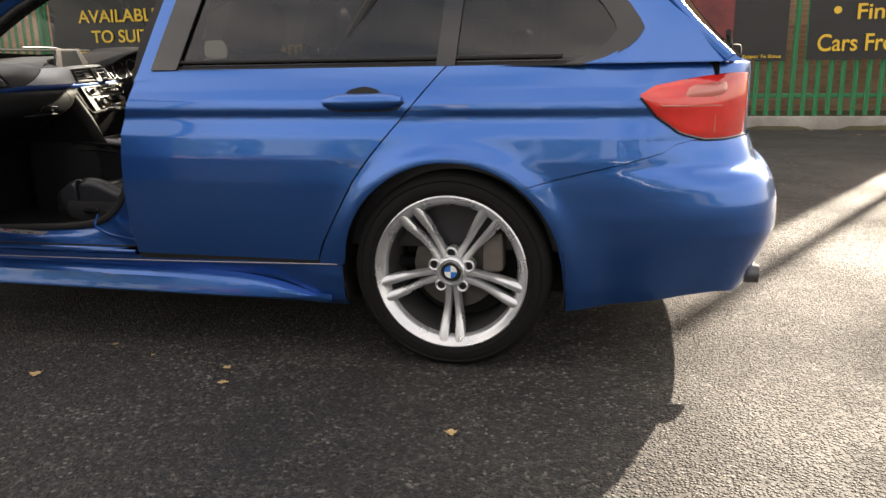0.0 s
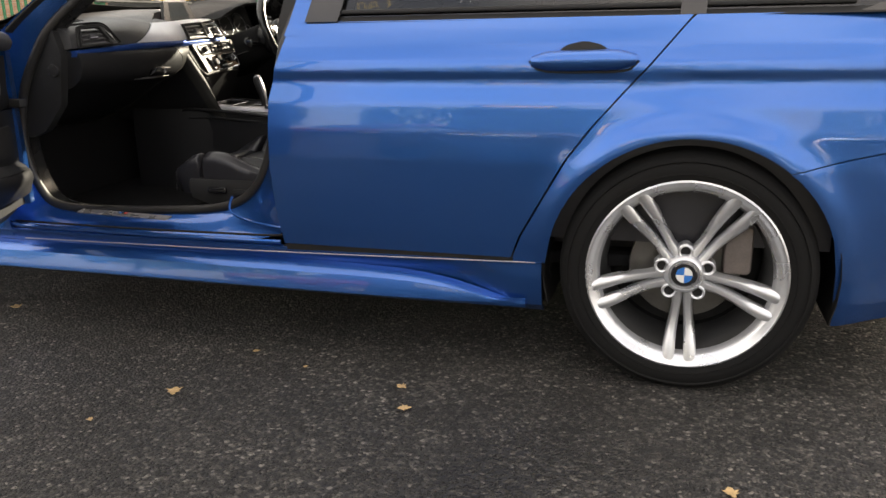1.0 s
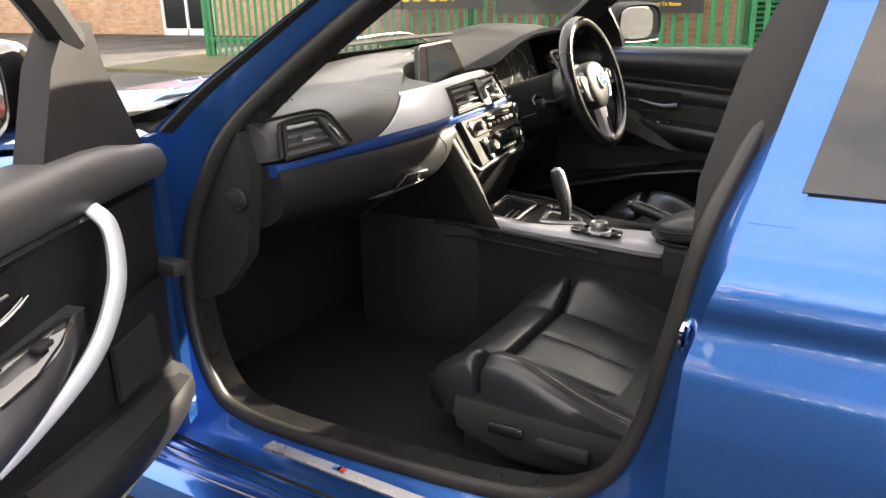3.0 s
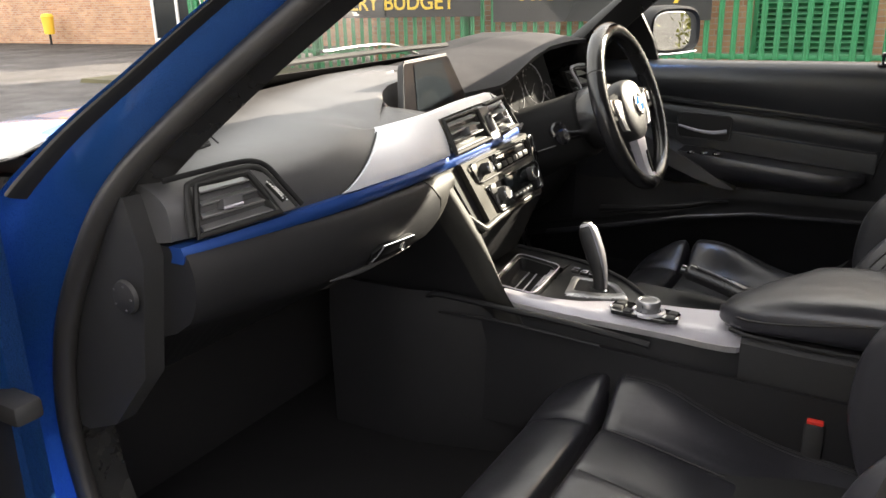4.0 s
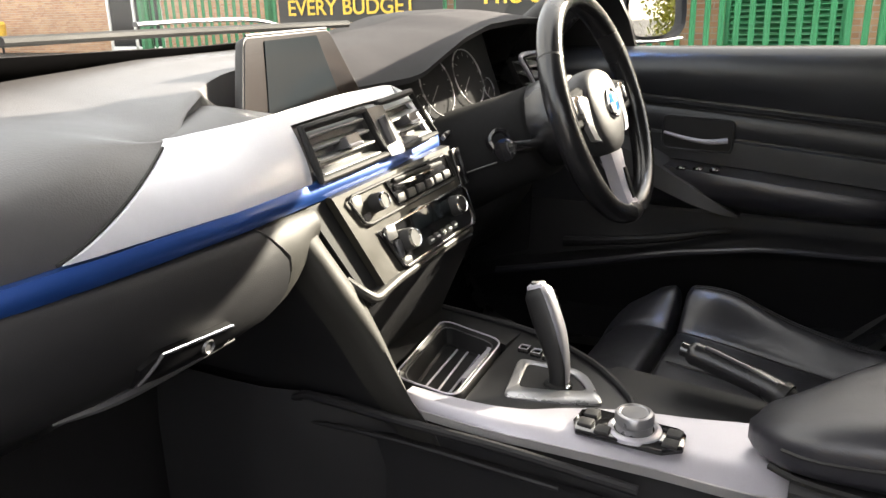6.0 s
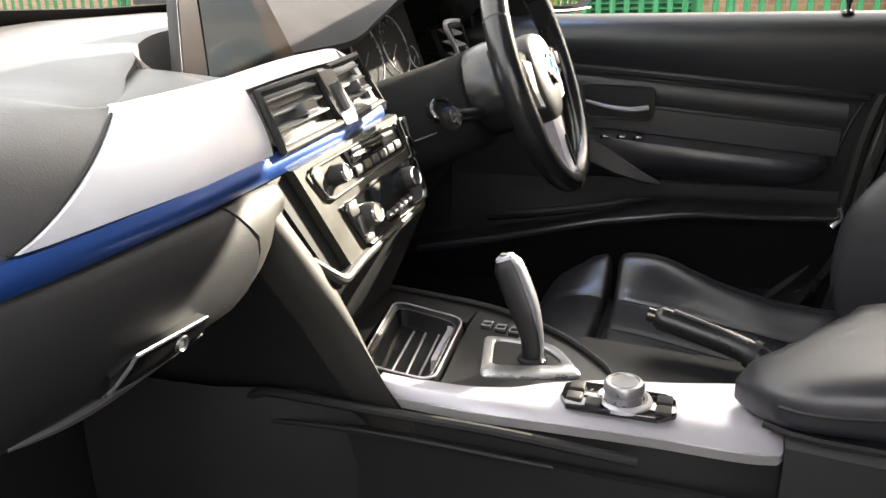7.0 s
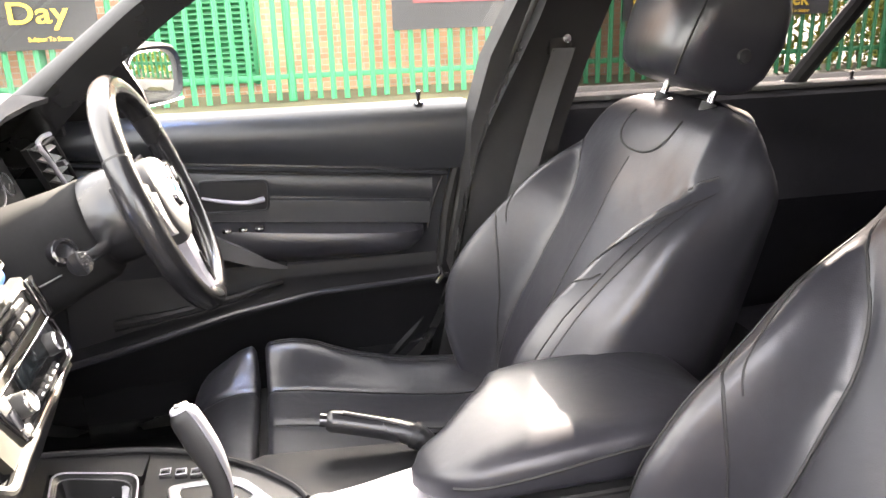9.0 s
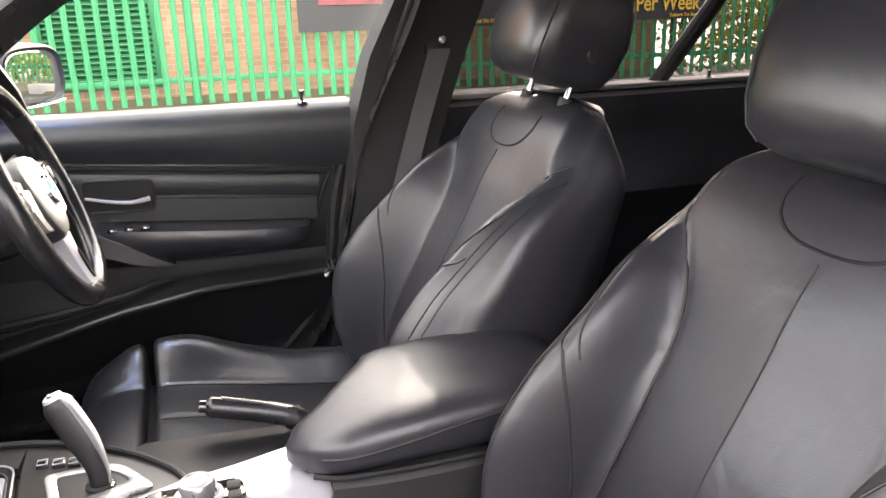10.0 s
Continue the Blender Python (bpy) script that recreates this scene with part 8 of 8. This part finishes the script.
def mring(d, w, h):
    out = []
    for a in np.linspace(0, 2 * math.pi, 29)[:-1]:
        ca, sa = math.cos(a), math.sin(a)
        out.append(dm @ Vector((d, w * math.copysign(abs(ca) ** 0.55, ca) + 0.01, h * math.copysign(abs(sa) ** 0.6, sa) + 0.010 * ca)))
    return out


mir = part("door_mirror", loft([mring(0.0, 0.082, 0.058), mring(0.008, 0.092, 0.068), mring(-0.02, 0.100, 0.075), mring(-0.06, 0.100, 0.070), mring(-0.10, 0.075, 0.050), mring(-0.13, 0.03, 0.02)]), GLOSS, od, "black door mirror housing", sharp=60)
part("mirror_glass", loft([mring(0.004 + 0.0034 * (1 - k * k), 0.084 * k, 0.060 * k) for k in (1.0, 0.85, 0.7, 0.55, 0.4, 0.25, 0.1)]), MIRROR, mir, "mirror glass")
part("mirror_foot", tube(curve([L(0.13, -0.06, 0.992), L(0.13, -0.09, 0.998), L(0.14, -0.13, 1.02)], 4), 0.028, 12, flat=0.6), GLOSS, mir)
part("check_strap", rbox((0, 0, 0), (0.10, 0.02, 0.03), 0.004, Matrix.Translation((-2.13, -0.90, 0.742)) @ Matrix.Rotation(radians(-60), 4, "Z")), BLACK, od)


# ---- fallen leaves ----
def leaf(x, y, size, turn, curl):
    pts = [(0, -1), (0.3, -0.75), (0.22, -0.45), (0.75, -0.35), (0.5, -0.05), (0.95, 0.3), (0.45, 0.32), (0.35, 0.7), (0, 1.0), (-0.32, 0.65), (-0.5, 0.35), (-0.95, 0.25), (-0.5, -0.05), (-0.7, -0.4), (-0.2, -0.45), (-0.28, -0.75)]
    m_ = Matrix.Translation((x, y, 0.006)) @ Matrix.Rotation(turn, 4, "Z")
    v = [m_ @ Vector((0, 0, 0.004))] + [m_ @ Vector((a * size, b * size, 0.002 + curl * (a * a + 0.4 * b * b) * size * random.uniform(0.3, 1))) for a, b in pts]
    n = len(pts)
    bm = from_data(v, [(0, i + 1, (i + 1) % n + 1) for i in range(n)])
    bmesh.ops.solidify(bm, geom=list(bm.faces), thickness=0.0008)
    ob = part("fallen_leaf", bm, LEAF, None, flip=False)
    return tagged(ob, "curled brown leaf lying on the asphalt", "leaf", "fallen leaves")


for x, y, s_, t_ in ((-1.315, -1.232, 0.024, 0.4), (-0.719, -1.058, 0.017, 1.2), (-0.671, -1.172, 0.019, 2.0), (0.110, -1.358, 0.020, 0.3), (-1.033, -1.003, 0.008, 0.2), (-1.23, -0.935, 0.012, 2.2), (-1.431, -1.423, 0.010, 0.9), (-2.276, -0.786, 0.022, 1.0)):
    leaf(x, y, s_, t_, 0.35)
for k in range(46):
    leaf(random.uniform(-6, 5), FENCE_Y - random.uniform(0.6, 1.6), random.uniform(0.03, 0.05), random.uniform(0, 6), 0.3)


# ---- cars parked across the yard ----
def parked(x, y, turn, paint, label):
    c = thing("parked_car", (x, y, 0), label, "car", "cars parked across the yard")
    c.rotation_euler = (0, 0, turn)
    sec = [(-2.05, 0.62, 0.62, 0.45), (-2.0, 0.72, 0.70, 0.30), (-1.6, 0.84, 0.80, 0.22), (-1.0, 0.88, 0.90, 0.20), (0.0, 0.88, 0.92, 0.20), (1.0, 0.87, 0.92, 0.20), (1.7, 0.80, 0.90, 0.22), (1.95, 0.70, 0.85, 0.35), (2.0, 0.62, 0.70, 0.45)]
    part("body", loft([[Vector((px, w * sy, z)) for sy, z in ((-0.92, lo), (-1.0, lo + 0.15), (-1.0, 0.62), (-0.93, hi), (0.93, hi), (1.0, 0.62), (1.0, lo + 0.15), (0.92, lo))] for px, w, hi, lo in sec]), paint, c)
    cab = [(-0.95, 0.78, 0.86), (-0.35, 0.66, 1.36), (0.3, 0.64, 1.43), (1.0, 0.64, 1.38), (1.55, 0.72, 0.90)]
    part("cabin_glass", loft([[Vector((px, -w, 0.86)), Vector((px, -w * 0.9, z)), Vector((px, w * 0.9, z)), Vector((px, w, 0.86))] for px, w, z in cab]), SCREEN, c)
    part("roof", loft([[Vector((px, -w, z - 0.03)), Vector((px, -w * 0.9, z + 0.02)), Vector((px, w * 0.9, z + 0.02)), Vector((px, w, z - 0.03))] for px, w, z in ((-0.4, 0.62, 1.34), (0.3, 0.62, 1.43), (1.05, 0.62, 1.38))]), paint, c)
    for wx in (-1.3, 1.3):
        for wy in (-1, 1):
            wm_ = aim((wx, 0.87 * wy, 0.31), (0, wy, 0))
            wl = part("wheel", revolve([(0.21, -0.18), (0.31, -0.18), (0.315, -0.02), (0.29, 0.005), (0.21, 0.0)], wm_, 32), TYRE, c)
            part("rim", revolve([(0.0, -0.01), (0.06, -0.01), (0.08, -0.03), (0.19, -0.02), (0.212, 0.0), (0.215, -0.05)], wm_, 20), ALLOY, wl)
    for wy in (-1, 1):
        part("headlamp", rbox((-1.93, 0.55 * wy, 0.66), (0.16, 0.34, 0.13), 0.04), CHROME, c)
    part("grille", rbox((-2.03, 0, 0.42), (0.06, 0.9, 0.18), 0.02), BLACK, c)
    pl = part("number_plate", rbox((-2.07, 0, 0.50), (0.012, 0.52, 0.11), 0.004), PLATE, c, "white plate with dark bars")
    for k in range(7):
        part("plate_bar", rbox((-2.077, -0.21 + 0.065 * k + (0.03 if k > 3 else 0), 0.50), (0.003, 0.042, 0.075), 0), RUBBER, pl)
    return c


parked(-1.05, -5.35, radians(-90), GREYPAINT, "grey hatchback parked nose-on to the blue car")
parked(-3.7, -8.6, radians(-70), REDPAINT, "red hatchback parked across the yard")
parked(2.2, -8.2, radians(-95), GREYPAINT, "grey hatchback parked across the yard")


# ---- far hedge behind the yard ----
def hedge():
    h = thing("tree_row", (0, -30, 0), "row of tall broadleaf trees beyond the yard", "trees", kind="stuff")
    crown, trunk = [], []
    verts, faces = [], []
    for k in range(14):
        cx, cy, hh = -45 + 7 * k + random.uniform(-1.5, 1.5), random.uniform(-2, 2), random.uniform(5, 9)
        trunk.append(tube([(cx, cy, 0), (cx + 0.1, cy, hh * 0.5), (cx, cy, hh * 0.8)], lambda t: 0.25 - 0.18 * t, 6))
        for q in range(420):
            a, e, r = random.uniform(0, 6.283), random.gauss(0, 0.45), random.uniform(0.5, 1.0) ** 0.5
            p = Vector((cx + 2.8 * r * math.cos(a) * math.cos(e), cy + 2.4 * r * math.sin(a) * math.cos(e), hh * 0.62 + hh * 0.42 * r * math.sin(e)))
            s_ = random.uniform(0.18, 0.45)
            d1, d2 = Vector((random.gauss(0, 1), random.gauss(0, 1), random.gauss(0, 1))).normalized() * s_, Vector((random.gauss(0, 1), random.gauss(0, 1), random.gauss(0, 1))).normalized() * s_
            i = len(verts)
            verts += [p - d1, p + d2, p + d1, p - d2]
            faces.append((i, i + 1, i + 2, i + 3))
    part("crown", from_data(verts, faces), mat("foliage", (0.07, 0.10, 0.03), 0.8, vary=0.4, scale=1.5), h, flip=False)
    part("trunk", merge(*trunk), mat("bark", (0.10, 0.08, 0.06), 0.9), h)


hedge()
sign = thing("yellow_sign", (-3.6, -17.0, 0), "yellow and black advertising sign on a post", "sign")
part("post", tube([(0, 0, 0), (0, 0, 4.0)], 0.08), BLACK, sign)
part("board", rbox((0, 0.1, 4.2), (2.2, 0.1, 1.6), 0.02), BLACK, sign)
part("panel", rbox((0, 0.16, 4.2), (1.7, 0.04, 0.9), 0.02), YELLOW, sign)


# ---- shrubs behind the fence past the building ----
TRUNK = mat("stem_bark", (0.10, 0.08, 0.06), 0.9, vary=0.3, scale=12)
SHRUB = mat("shrub_leaf", (0.30, 0.30, 0.045), 0.6, vary=0.45, scale=3)


def shrubs():
    h = thing("shrub_row", (8.6, FENCE_Y + 1.0, 0), "yellow-green autumn shrubs growing behind the green fence", "shrubs", kind="stuff")
    verts, faces = [], []
    for k in range(17000):
        a = random.uniform(-2.9, 6.5)
        top = 2.3 + 0.5 * math.sin(1.7 * a) + 0.3 * math.sin(4.1 * a + 1)
        c = Vector((a, random.gauss(0, 0.35), top * random.random() ** 0.7))
        if math.sin(5.3 * c.x + 2.1 * c.z) + math.sin(3.7 * c.z - 2.2 * c.x) > 1.55:
            continue
        d, e = Vector([random.gauss(0, 1) for _ in range(3)]).normalized(), Vector([random.gauss(0, 1) for _ in range(3)])
        e = (e - d * e.dot(d)).normalized()
        s_ = random.uniform(0.04, 0.09)
        i = len(verts)
        verts += [c - d * s_, c + e * s_ * 0.5, c + d * s_, c - e * s_ * 0.5]
        faces.append((i, i + 1, i + 2, i + 3))
    part("leaves", from_data(verts, faces), SHRUB, h, flip=False)
    for k in range(14):
        x = -2.7 + 0.66 * k
        part("stem", tube(curve([(x, 0, 0), (x + random.uniform(-0.1, 0.1), 0.05, 0.8), (x + random.uniform(-0.3, 0.3), 0, 1.9)], 4), lambda t: 0.03 - 0.02 * t, 6), TRUNK, h)


shrubs()
